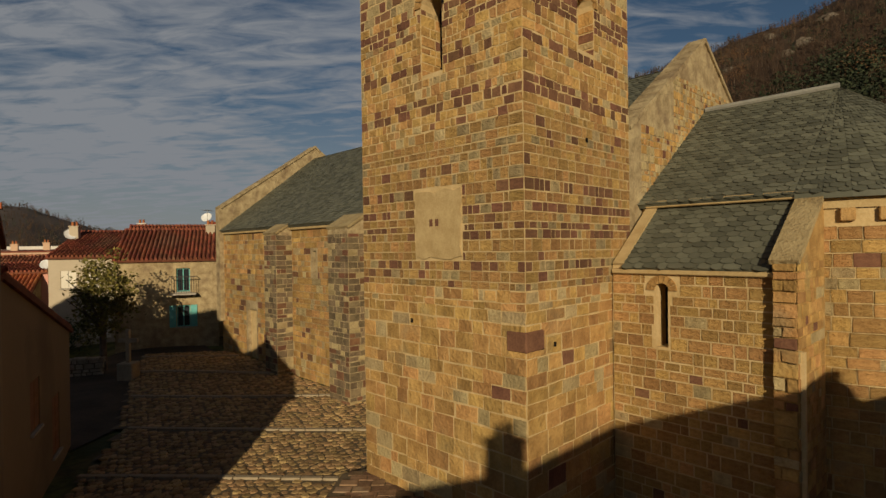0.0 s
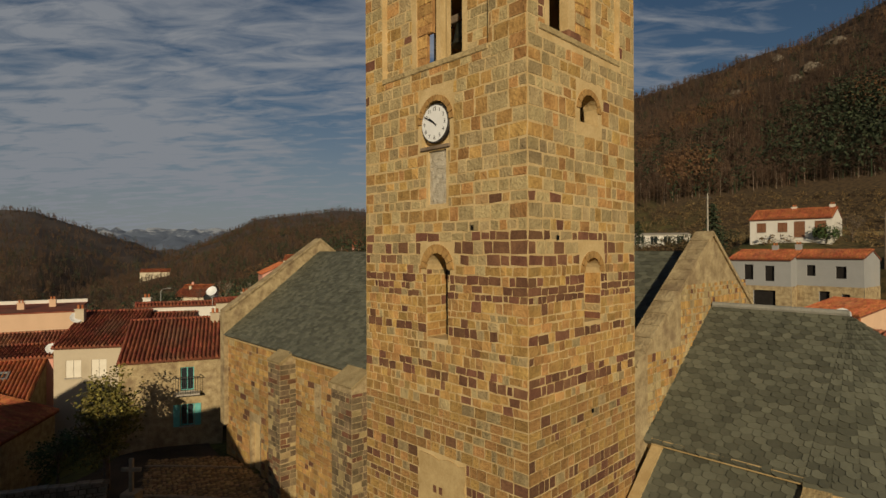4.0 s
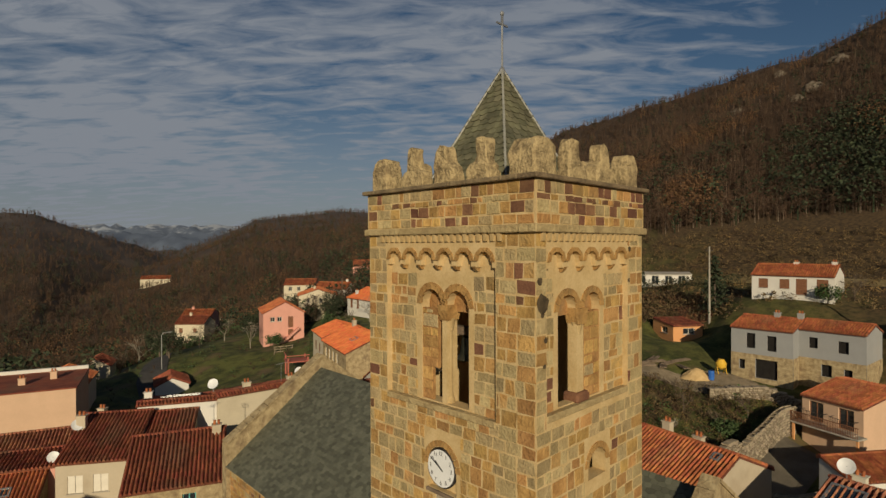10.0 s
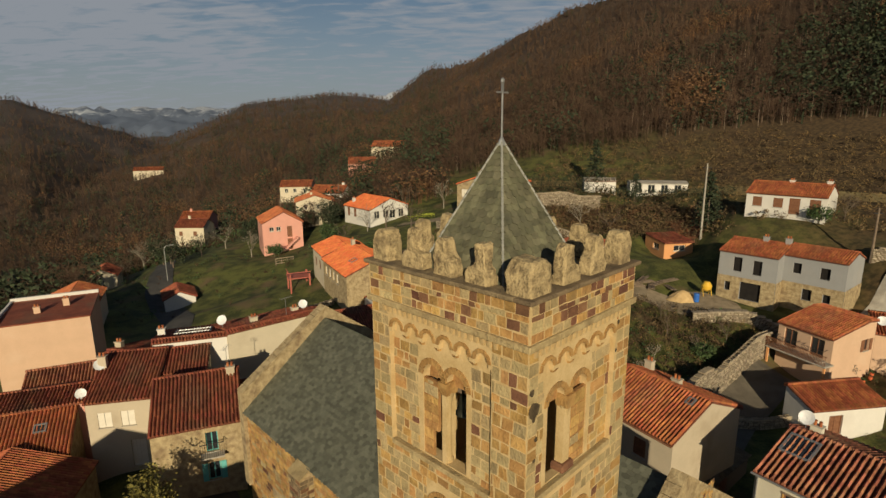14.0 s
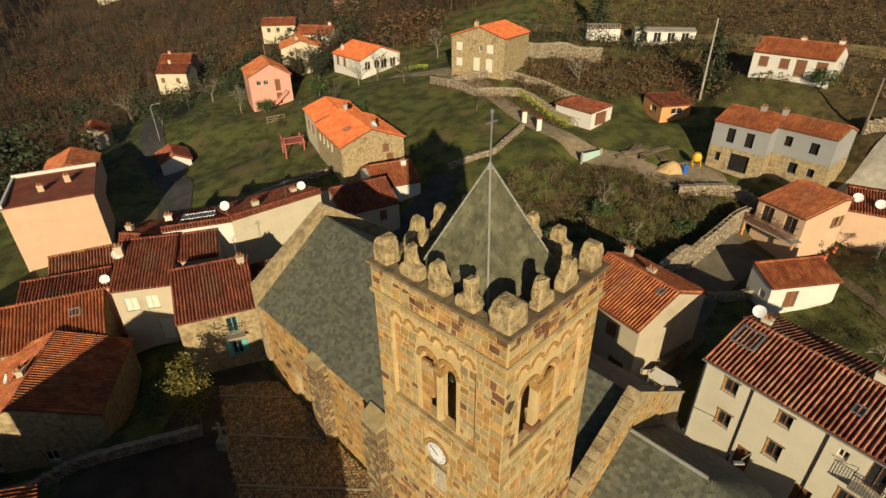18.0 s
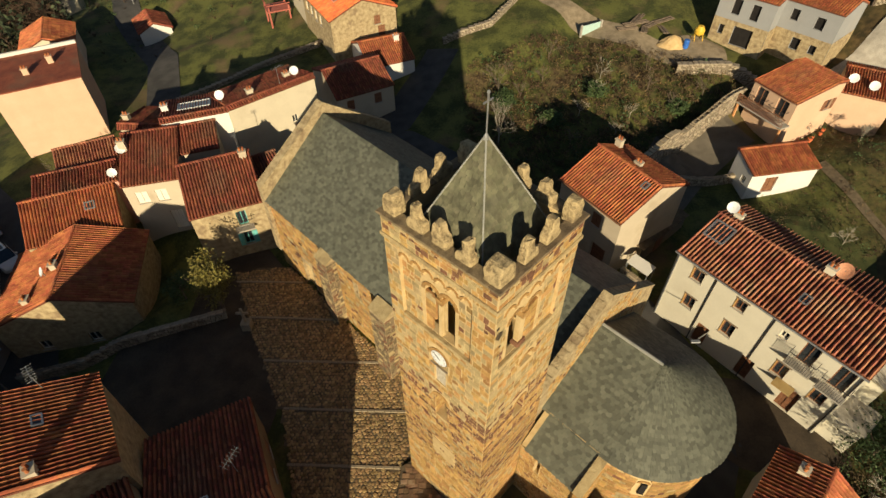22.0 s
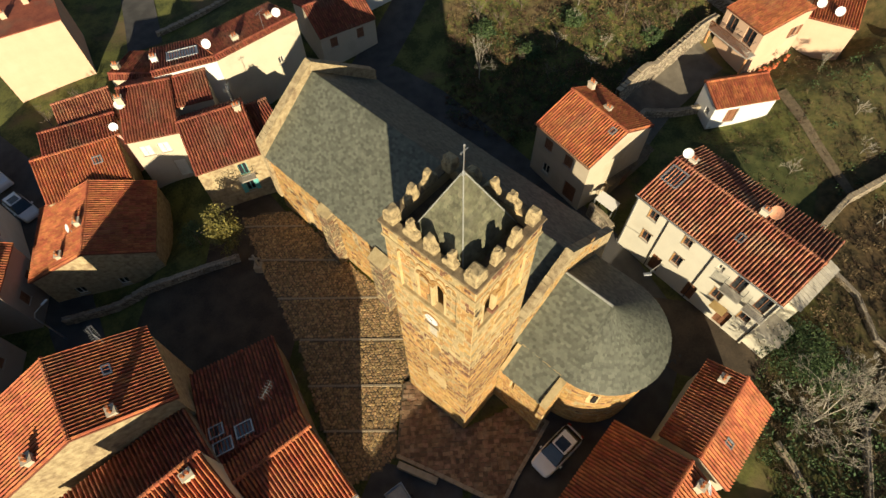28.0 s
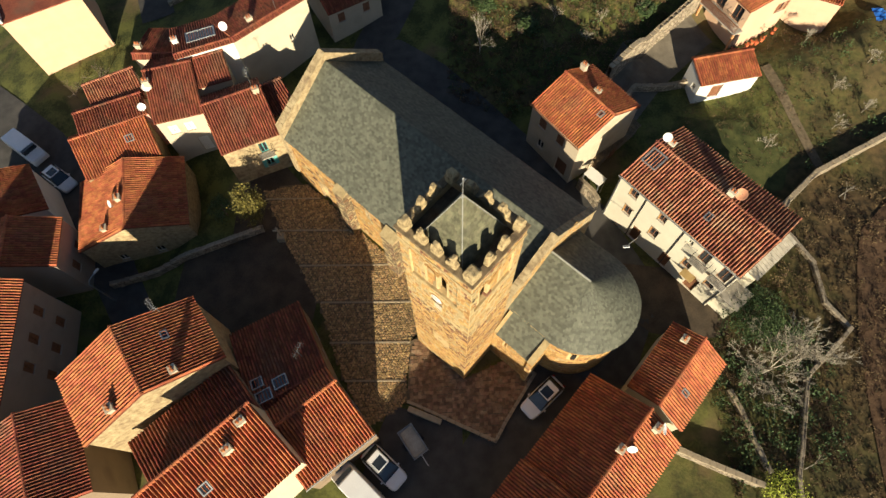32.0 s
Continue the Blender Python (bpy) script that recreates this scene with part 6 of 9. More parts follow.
# small arches and corbels under the string course
for par, PP, (u0, u1, z0, z1), n in ((south, PS, S_PANEL, 6), (east, PE, E_PANEL, 5)):
    w = (u1 - u0) / n
    for i in range(n):
        voussoirs(par, PP, u0 + (i + 0.5) * w, w / 2 - 0.10, z1 + 0.12, 0.09, 5, 0.035, STONE)
        if i:
            bm = bmesh.new(); uc = u0 + i * w
            lo = [bm.verts.new(PP(uc + a, z1 - 0.1 + b, c)) for a, b, c in ((-0.04, 0.0, -0.14), (0.04, 0.0, -0.14), (0.06, 0.12, -0.14), (-0.06, 0.12, -0.14))]
            hi = [bm.verts.new(PP(uc + a, z1 - 0.1 + b, c)) for a, b, c in ((-0.035, 0.02, -0.05), (0.035, 0.02, -0.05), (0.055, 0.115, 0.02), (-0.055, 0.115, 0.02))]
            bm.faces.new(hi)
            for q in range(4):
                bm.faces.new((lo[q], lo[(q + 1) % 4], hi[(q + 1) % 4], hi[q]))
            bmesh.ops.recalc_face_normals(bm, faces=bm.faces)
            part("corbel", bm, STONE, par)
    # a row of small dentils just under the string course
    m = round((u1 - u0 + 0.6) / 0.2)
    for i in range(m):
        uu = u0 - 0.2 + i * 0.2
        bm = bmesh.new()
        a = [PP(uu + x, z, k) for x, z, k in ((0, 19.8, -0.02), (0.1, 19.8, -0.02), (0.1, 19.97, -0.02), (0, 19.97, -0.02))]
        b = [PP(uu + x, z, k) for x, z, k in ((0.01, 19.82, 0.06), (0.09, 19.82, 0.06), (0.09, 19.97, 0.08), (0.01, 19.97, 0.08))]
        a = [bm.verts.new(v) for v in a]; b = [bm.verts.new(v) for v in b]
        bm.faces.new(b)
        for q in range(4):
            bm.faces.new((a[q], a[(q + 1) % 4], b[(q + 1) % 4], b[q]))
        bmesh.ops.recalc_face_normals(bm, faces=bm.faces)
        part("dentil", bm, PATCH, par)
# sill slabs, rendered patch with its two small holes, filled window under the clock
part("belfry_sill", boxed(-0.03, 0.2, S_PANEL[0], S_PANEL[1], S_PANEL[2] - 0.12, S_PANEL[2] + 0.02, 0.02), STONE_GREY, south)
part("belfry_sill", boxed(E_PANEL[0], E_PANEL[1], -0.03, 0.2, E_PANEL[2] - 0.12, E_PANEL[2] + 0.02, 0.02), STONE_GREY, east)
bm = bmesh.new()
rng = random.Random(8)
edge = [(1.78 + 1.54 * t + rng.uniform(-0.04, 0.04), 5.8 + rng.uniform(-0.06, 0.04)) for t in [i / 9 for i in range(10)]] + [(3.33 + rng.uniform(-0.05, 0.04), 5.8 + 1.5 * t) for t in [i / 7 for i in range(1, 7)]]
edge += [(3.32 - 1.54 * t + rng.uniform(-0.04, 0.04), 7.28 + rng.uniform(-0.05, 0.05)) for t in [i / 9 for i in range(10)]] + [(1.77 + rng.uniform(-0.04, 0.05), 7.25 - 1.4 * t) for t in [i / 7 for i in range(1, 7)]]
lo, hi = [bm.verts.new((0.01, u, z)) for u, z in edge], [bm.verts.new((-0.03, u, z)) for u, z in edge]
bm.faces.new(hi)
for i in range(len(edge)):
    bm.faces.new((lo[i], lo[(i + 1) % len(edge)], hi[(i + 1) % len(edge)], hi[i]))
bmesh.ops.recalc_face_normals(bm, faces=bm.faces)
part("render_patch", bm, PATCH, south, "pale lime render patch")
for u in (2.5, 2.7):
    part("putlog_hole", boxed(-0.033, -0.028, u, u + 0.11, 6.5, 6.66), STONE_RED, south)
part("rubble_fill", boxed(0.05, 0.12, 2.36, 2.98, 12.96, 14.16), mat("pale_rubble_fill", (0.42, 0.36, 0.26), (0.6, 0.54, 0.42), 6, 0.95, 1.0), south)
part("lintel", boxed(-0.05, 0.13, 2.22, 3.22, 14.19, 14.27, 0.01), WOOD_OLD, south)
part("corner_block", boxed(-0.036, 0.56, -0.036, 0.5, 3.95, 4.36, 0.03), STONE_RED, south, "large dark red corner block")
rng = random.Random(31)
for i in range(7):
    par, PP, W = (south, PS, TY) if i % 2 else (east, PE, TX)
    u, z = rng.uniform(0.4, W - 0.5), rng.uniform(2.5, 15.5)
    bm = bmesh.new()
    for v in [[PP(u + x, z + y, 0.034) for x, y in ((0, 0), (0.09, 0), (0.09, 0.1), (0, 0.1))]]:
        f = bm.faces.new([bm.verts.new(q) for q in v])
    bmesh.ops.solidify(bm, geom=bm.faces[:], thickness=0.01)
    part("putlog_hole", bm, DARK, par)

# dark lichen blotches by the corner of the east face
STAIN = mat("dark_lichen", (0.05, 0.036, 0.02), (0.11, 0.08, 0.045), 6, 0.95, 0.6)
rng = random.Random(91)
for u, z, r_ in STAINS:
    bm = bmesh.new()
    ring = [(u + r_ * math.cos(2 * math.pi * i / 16) * rng.uniform(0.75, 1.1), z + r_ * math.sin(2 * math.pi * i / 16) * rng.uniform(0.75, 1.15)) for i in range(16)]
    lo, hi = [bm.verts.new(PE(a, b, 0.0)) for a, b in ring], [bm.verts.new(PE(a, b, 0.014)) for a, b in ring]
    bm.faces.new(hi)
    for i in range(16):
        bm.faces.new((lo[i], lo[(i + 1) % 16], hi[(i + 1) % 16], hi[i]))
    bmesh.ops.recalc_face_normals(bm, faces=bm.faces)
    part("lichen_patch", bm, STAIN, east, "dark brown lichen patch")

# chapel, apse and nave walls
chs = part("south_wall", boxed(3.4, 3.5, -3.2, -0.2, 0, 3.5), MORTAR, CHAPEL)
PCh = lambda u, z, k: (3.2 - k, -u, z)
masonry(chs, lambda u, z, k: (3.2 - k, -3.4 + u, z), 3.4, -0.1, 5.5, [(3.4 - 1.36, 3.4 - 1.01, 3.75, 5.0), (3.4 - 1.56, 3.4 - 0.81, 5.0, 5.38)], (0, 3.4, 0, 5.5), seed=21, grey=0.06, red=lambda u, z, c: 0.02, hmin=0.18, hmax=0.3, proud=(0.003, 0.012))
voussoirs(chs, lambda u, z, k: (3.2 - k, u, z), -1.185, 0.17, 5.0, 0.18, 7)
cbp = part("buttress_face", boxed(3.1, 3.2, -3.9, -3.45, 0, 4), MORTAR, CHAPEL)
masonry(cbp, lambda u, z, k: (3.0 - k, -3.82 + u, z), 0.42, -0.1, 5.66, seed=22)
masonry(cbp, lambda u, z, k: (3.0 + u, -3.82 - k, z), 1.9, -0.1, 5.66, seed=23)
PA = lambda u, z, k: (CXC - (CR + k) * math.cos(u / CR), CYC - (CR + k) * math.sin(u / CR), z)
ap = part("apse_wall", boxed(CXC - 1, CXC + 1, CYC - 1, CYC, 0, 3), MORTAR, CHOIR)
masonry(ap, PA, math.pi * CR * 0.8, -0.1, 6.35, [(2.05, 2.75, 4.7, 6.3)], (0, 5, 1.5, 6.4), seed=24, hmin=0.2, hmax=0.34, wmin=0.25, wmax=0.6, grey=0.1, gap=0.01, proud=(0.003, 0.012))
for i in range(11):
    u = 0.25 + i * 0.62
    if i != 3:
        bm = bmesh.new(); box(bm, -0.13, 0.13, -0.1, 0.02, 6.45, 6.72, 0.02)
        o = part("corbel", bm, STONE, ap); p = PA(u, 0, 0.02)
        o.matrix_local = Matrix.Translation((p[0], p[1], 0)) @ Matrix.Rotation(u / CR - math.pi / 2, 4, "Z")
bm = bmesh.new()
ring = [(PA(u, 0, k)[0], PA(u, 0, k)[1]) for u in [i * math.pi * CR / 30 for i in range(31)] for k in (0.06,)]
for (xa, ya), (xb, yb) in zip(ring, ring[1:]):
    q = [bm.verts.new(v) for v in ((xa, ya, 6.72), (xb, yb, 6.72), (xb, yb, 7.0), (xa, ya, 7.0))]
    bm.faces.new(q)
part("cornice", bm, PATCH, ap)
part("apse_window", boxed(0, 0.3, -0.1, 0.02, 4.9, 6.0), DARK, ap).matrix_local = Matrix.Translation((PA(2.3, 0, 0.0)[0], PA(2.3, 0, 0.0)[1], 0)) @ Matrix.Rotation(2.3 / CR - math.pi / 2, 4, "Z")
voussoirs(ap, lambda u, z, k: PA(u, z, k), 2.4, 0.16, 5.98, 0.16, 7)
nsw = part("south_wall", boxed(NX0 + 0.2, NX0 + 0.3, 1, NY1 - 1, 0, 3), MORTAR, NAVE)
masonry(nsw, lambda u, z, k: (NX0 - k, NY1 - u, z), NY1 - 5.05, -0.3, NE - 0.32, [(NY1 - 21.75, NY1 - 20.35, 0, 3.3), (NY1 - 14.9, NY1 - 14.3, 4.9, 6.1), (NY1 - 17.8, NY1 - 16.6, -1, 7.2), (NY1 - 11.8, NY1 - 10.4, -1, 7.3)], (0, NY1, 2.4, 5.4), seed=25, hmin=0.2, hmax=0.36, wmax=0.7, grey=0.12, red=lambda u, z, c: 0.06)
for y0, y1, o in ((16.6, 17.8, 0.8), (10.4, 11.8, 1.0)):
    b = part("buttress_face", boxed(NX0 - o + 0.1, NX0 - o + 0.2, y0 + 0.1, y1 - 0.1, 0, 3), MORTAR, NAVE)
    masonry(b, lambda u, z, k: (NX0 - o - k, y1 - u, z), y1 - y0, -0.3, 7.05 - o * 0.45, seed=26, grey=0.15, red=lambda u, z, c: 0.12, tone={"o": DARKSTONE, "g": STONE_GREY, "r": STONE_RED})
    masonry(b, lambda u, z, k: (NX0 - o + u, y0 - k, z), o, -0.3, 7.05 - o * 0.45, seed=27, grey=0.15, red=lambda u, z, c: 0.12, tone={"o": DARKSTONE, "g": STONE_GREY, "r": STONE_RED})
eg = part("gable_face", boxed(8.5, 9.5, 0.3, 0.4, 8, 9), MORTAR, NAVE)
masonry(eg, lambda u, z, k: (5.0 + u, 0.15 - k, z), 8.6, 7.4, 9.2, [(0, 0.01, 0, 1)], seed=28, hmin=0.12, hmax=0.22, wmin=0.12, wmax=0.3, grey=0.4, red=lambda u, z, c: 0.06)
masonry(eg, lambda u, z, k: (7.0 + u, 0.15 - k, z), 5.2, 9.2, 10.9, seed=29, hmin=0.12, hmax=0.22, wmin=0.12, wmax=0.3, grey=0.4)


# ---- plants ----
class Soup:
    """Verts and faces of many small pieces for one joined mesh."""
    def __init__(self):
        self.V, self.F = [], []

    def tri(self, a, b, c):
        n = len(self.V)
        self.V += [a, b, c]
        self.F.append((n, n + 1, n + 2))

    def quad(self, a, b, c, d):
        n = len(self.V)
        self.V += [a, b, c, d]
        self.F.append((n, n + 1, n + 2, n + 3))

    def stem(self, p, q, w0, w1, sides=3):
        p, q = Vector(p), Vector(q)
        d = (q - p).normalized()
        s = d.orthogonal().normalized(); t = d.cross(s)
        n = len(self.V)
        for c, w in ((p, w0), (q, w1)):
            for k in range(sides):
                a = 2 * math.pi * k / sides
                self.V.append(c + (s * math.cos(a) + t * math.sin(a)) * w)
        for k in range(sides):
            self.F.append((n + k, n + (k + 1) % sides, n + sides + (k + 1) % sides, n + sides + k))

    def leaf(self, c, size, rng):
        a = Vector((rng.gauss(0, 1), rng.gauss(0, 1), rng.gauss(0, 0.7))).normalized()
        b = a.orthogonal().normalized()
        b = (b * math.cos(rng.uniform(0, 3)) + a.cross(b) * math.sin(rng.uniform(0, 3))).normalized()
        self.quad(c - a * size, c - b * size * 0.5, c + a * size, c + b * size * 0.5)

    def clumps(self, c, rx, rz, n_clump, n_leaf, size, rng, low=-0.5):
        for _ in range(n_clump):
            th, u = rng.uniform(0, 2 * math.pi), rng.uniform(low, 1)
            k = rng.uniform(0.5, 1.0)
            cc = Vector(c) + Vector((rx * k * math.cos(th) * math.sqrt(1 - u * u * 0.8), rx * k * math.sin(th) * math.sqrt(1 - u * u * 0.8), rz * k * u))
            for _ in range(n_leaf):
                self.leaf(cc + Vector((rng.gauss(0, 1), rng.gauss(0, 1), rng.gauss(0, 0.8))) * rx * 0.2, size * rng.uniform(0.6, 1.3), rng)

    def make(self, name, material, parent=None, label="", kind=""):
        return raw(name, self.V, self.F, material, parent, label, kind)


def limbs(s, p, d, length, w, depth, rng, spread=0.6, twigs=None, up=0.15):
    """A branching limb."""
    q = p + d * length
    s.stem(p, q, max(w, 0.012), max(w * 0.62, 0.008))
    if depth == 0:
        return [q]
    ends = []
    for k in range(rng.randint(2, 4) if depth > 1 else rng.randint(3, 5)):
        nd = (d + Vector((rng.gauss(0, spread), rng.gauss(0, spread), rng.gauss(up, spread * 0.6)))).normalized()
        ends += limbs(s, p + d * length * rng.uniform(0.55, 1.0), nd, length * rng.uniform(0.5, 0.8), w * 0.5, depth - 1, rng, spread, up=up)
    return ends


def bare_tree(label, x, y, h, seed, bark=BARK, name="bare_tree", depth=4, width=0.02, z=None):
    rng = random.Random(seed)
    z = ground_z(x, y) if z is None else z
    T_ = thing(name, label, "tree", pose(x, y, z - 0.1))
    s = Soup(); tops = []
    s.stem((0, 0, 0), (0, 0, h * 0.28), h * width, h * width * 0.8, 6)
    s.make("trunk", bark, T_)
    s = Soup()
    for k in range(5):
        d = Vector((rng.gauss(0, 0.5), rng.gauss(0, 0.5), 1)).normalized()
        limbs(s, Vector((0, 0, h * rng.uniform(0.16, 0.28))), d, h * 0.3, h * width * 0.5, depth - 1, rng, 0.5)
    s.make("crown", bark, T_, kind="stuff")
    return T_


def leafy_tree(label, x, y, h, r, seed, leaf=LEAF, size=0.09, n=60, per=40, name="leafy_tree", z=None):
    rng = random.Random(seed)
    z = ground_z(x, y) if z is None else z
    T_ = thing(name, label, "tree", pose(x, y, z - 0.1))
    s = Soup(); s.stem((0, 0, 0), (0, 0, h * 0.6), h * 0.03, h * 0.02, 6)
    for k in range(6):
        limbs(s, Vector((0, 0, h * 0.35)), Vector((rng.gauss(0, 0.6), rng.gauss(0, 0.6), 0.8)).normalized(), h * 0.3, h * 0.012, 1, rng)
    s.make("trunk", BARK, T_)
    s = Soup(); s.clumps((0, 0, h * 0.6), r, h * 0.4, n, per, size, rng, -0.8)
    s.make("crown", leaf, T_, kind="stuff")
    return T_


def conifer(label, x, y, h, r, seed, name="conifer", leaf=PINE, rows=14, z=None):
    rng = random.Random(seed)
    z = ground_z(x, y) if z is None else z
    T_ = thing(name, label, "tree", pose(x, y, z - 0.1))
    s = Soup(); s.stem((0, 0, 0), (0, 0, h * 0.97), h * 0.02, h * 0.004, 6); s.make("trunk", BARK, T_)
    s = Soup()
    for j in range(rows):
        t = j / rows
        zz, rr = h * (0.1 + 0.9 * t), r * (1 - t) ** 0.85 + 0.05
        for k in range(9):
            a = rng.uniform(0, 6.3)
            e = Vector((math.cos(a) * rr, math.sin(a) * rr, zz - rr * 0.3))
            b = Vector((0, 0, zz))
            for q in range(9):
                s.leaf(b.lerp(e, (q + 1) / 9) + Vector((rng.gauss(0, 0.06), rng.gauss(0, 0.06), rng.gauss(0, 0.05))) * r, 0.05 * h * 0.6, rng)
    s.make("crown", leaf, T_, kind="stuff")
    return T_


def hedge(label, path, w, h, seed, leaf=LEAF, size=0.09, dens=90, name="hedge"):
    rng = random.Random(seed)
    s = Soup()
    for (xa, ya), (xb, yb) in zip(path, path[1:]):
        L_ = math.hypot(xb - xa, yb - ya)
        for _ in range(int(L_ * dens)):
            t = rng.random()
            x, y = xa + (xb - xa) * t + rng.uniform(-w, w) / 2, ya + (yb - ya) * t + rng.uniform(-w, w) / 2
            z = ground_z(xa + (xb - xa) * t, ya + (yb - ya) * t)
            s.leaf(Vector((x, y, z + h * rng.random() ** 0.6 * (1 + 0.08 * math.sin(x * 3)))), size * rng.uniform(0.7, 1.4), rng)
    H_ = s.make(name, leaf)
    return tagged(H_, label, "hedge", kind="stuff")


def woods():
    rng = random.Random(77)
    bare, trunk, pine, rust = Soup(), Soup(), Soup(), Soup()
    made = 0
    while made < 33000:
        az = rng.uniform(-48, 48)
        D = np.interp(az, SKY_AZ, HILL_D)
        r = 88 * (1.03 * D / 88) ** rng.random() ** 0.9
        x, y = r * math.sin(radians(az)), r * math.cos(radians(az))
        if r < 150 and az > -17 and r < 112 + 20 * smoothstep(0, 25, az):
            continue
        if az < -17 and r < 118 + 30 * smoothstep(-40, -17, az) and not (az < -34 and r > 92):
            continue
        n = noise.noise(Vector((x / 60, y / 60, 2.2)))
        if az > 0 and r < 128 and n < 0.15:
            continue
        made += 1
        z = ground_z(x, y) - 0.4
        hh = rng.uniform(3.8, 7.0) * (1.2 - 0.55 * smoothstep(130, 220, r) * smoothstep(-6, 6, az))
        p = Vector((x, y, z))
        patch = noise.fractal(Vector((x / 38, y / 38, 5.1)), 0.8, 2.0, 3)
        dark = (0.02 if az > 0 else 0.09) + (0.2 if patch > 0.36 else 0.0) * smoothstep(8, 22, az) * (1 - smoothstep(160, 230, r)) + smoothstep(29, 36, az) * (1 - smoothstep(140, 200, r)) * 0.14
        dark += (0.05 if n > 0.22 and r < 0.7 * D else 0.0) + (0.3 if az < -22 and r < 190 and patch > 0.0 else 0)
        v = rng.random()
        if v < dark:
            pine.stem(p, p + Vector((0, 0, hh * 0.5)), 0.16, 0.1)
            R = hh * rng.uniform(0.2, 0.36)
            for j in range(42):
                a, t = rng.uniform(0, 6.3), rng.random()
                rr = R * math.sqrt(1 - (2 * t - 1) ** 2 * 0.8) * rng.uniform(0.6, 1.0)
                pine.leaf(p + Vector((rr * math.cos(a), rr * math.sin(a), hh * (0.2 + 0.75 * t))), hh * 0.062, rng)
            continue
        m = noise.noise(Vector((x / 22, y / 22, 9.2)))
        if m > 0.3 and v < 0.7:
            rust.stem(p, p + Vector((0, 0, hh * 0.5)), 0.12, 0.07)
            for j in range(30):
                a, t = rng.uniform(0, 6.3), rng.random()
                rr = hh * 0.32 * rng.uniform(0.3, 1.0)
                rust.leaf(p + Vector((rr * math.cos(a), rr * math.sin(a), hh * (0.25 + 0.65 * t))), hh * 0.042, rng)
            continue
        tr = trunk if rng.random() < (0.3 if az > 18 and r < 165 else 0.05) else bare
        lean = Vector((rng.gauss(0, 0.05), rng.gauss(0, 0.05), 1)) * hh
        wd = 0.024 + 0.00011 * r
        tr.stem(p, p + lean * 0.62, wd * 1.5, wd * 0.5)
        for j in range(26):
            t = rng.uniform(0.2, 0.72)
            b = p + lean * t
            d = Vector((rng.gauss(0, 1), rng.gauss(0, 1), rng.uniform(0.1, 1.2))).normalized()
            e = b + d * hh * rng.uniform(0.14, 0.34) * (1.2 - t * 0.8)
            sd = d.orthogonal().normalized() * wd * 1.1
            bare.tri(b - sd, b + sd, e)
    tagged(bare.make("bare_woodland", TWIG), "leafless brown oak and chestnut wood on the hills", "woodland", kind="stuff")
    tagged(trunk.make("woodland_trunks", PALE_BARK_FAR), "pale slender tree trunks of the hillside wood", "woodland", kind="stuff")
    tagged(pine.make("evergreen_woodland", PINE), "dark evergreen oaks and pines scattered in the wood", "woodland", kind="stuff")
    tagged(rust.make("rusty_oak_woodland", RUST_LEAF), "oaks that keep their rusty dead leaves", "woodland", kind="stuff")


def outcrop(az, r, w, h, seed):
    """A jagged pale rock face on the wooded slope."""
    x, y = r * math.sin(radians(az)), r * math.cos(radians(az))
    bm = bmesh.new()
    bmesh.ops.create_icosphere(bm, subdivisions=3, radius=1)
    for v in bm.verts:
        k = 1 + 0.35 * noise.noise(v.co * 1.7 + Vector((seed, 0, 0))) + 0.22 * noise.noise(v.co * 4.5 + Vector((0, seed, 0)))
        v.co = Vector((v.co.x * w * k, v.co.y * w * 0.5 * k, v.co.z * h * k))
    o = part("rock_outcrop", bm, CLIFF, None)
    o.matrix_world = pose(x, y, ground_z(x, y) + h * 0.25, 0, 0, -az)
    tagged(o, "pale grey jagged rock outcrop among the trees", "rock", group="rocks on the hillside")


CLIFF = mat("pale_cliff_rock", (0.08, 0.06, 0.04), (0.20, 0.165, 0.125), 0.5, 0.95, 1.0, fine=6)
for k, (az, r, w, h) in enumerate(((33.9, 330, 6, 4), (35.0, 325, 5, 4), (33.4, 205, 4.5, 3.5), (35.2, 225, 5, 3), (27.6, 205, 3.5, 2), (32.2, 200, 3, 2.5), (30.9, 235, 3, 2.6), (26.6, 390, 4, 3))):
    outcrop(az, r, w * 0.62, h * 0.6, k * 3.7)
PALE_BARK_FAR = mat("pale_far_bark", (0.16, 0.12, 0.085), (0.26, 0.20, 0.145), 0.05, 0.95, 0.0, spread=0.35)
woods()


def inside(poly, x, y):
    hit = False
    for (xa, ya), (xb, yb) in zip(poly, poly[1:] + poly[:1]):
        if (ya > y) != (yb > y) and x < xa + (y - ya) * (xb - xa) / (yb - ya):
            hit = not hit
    return hit


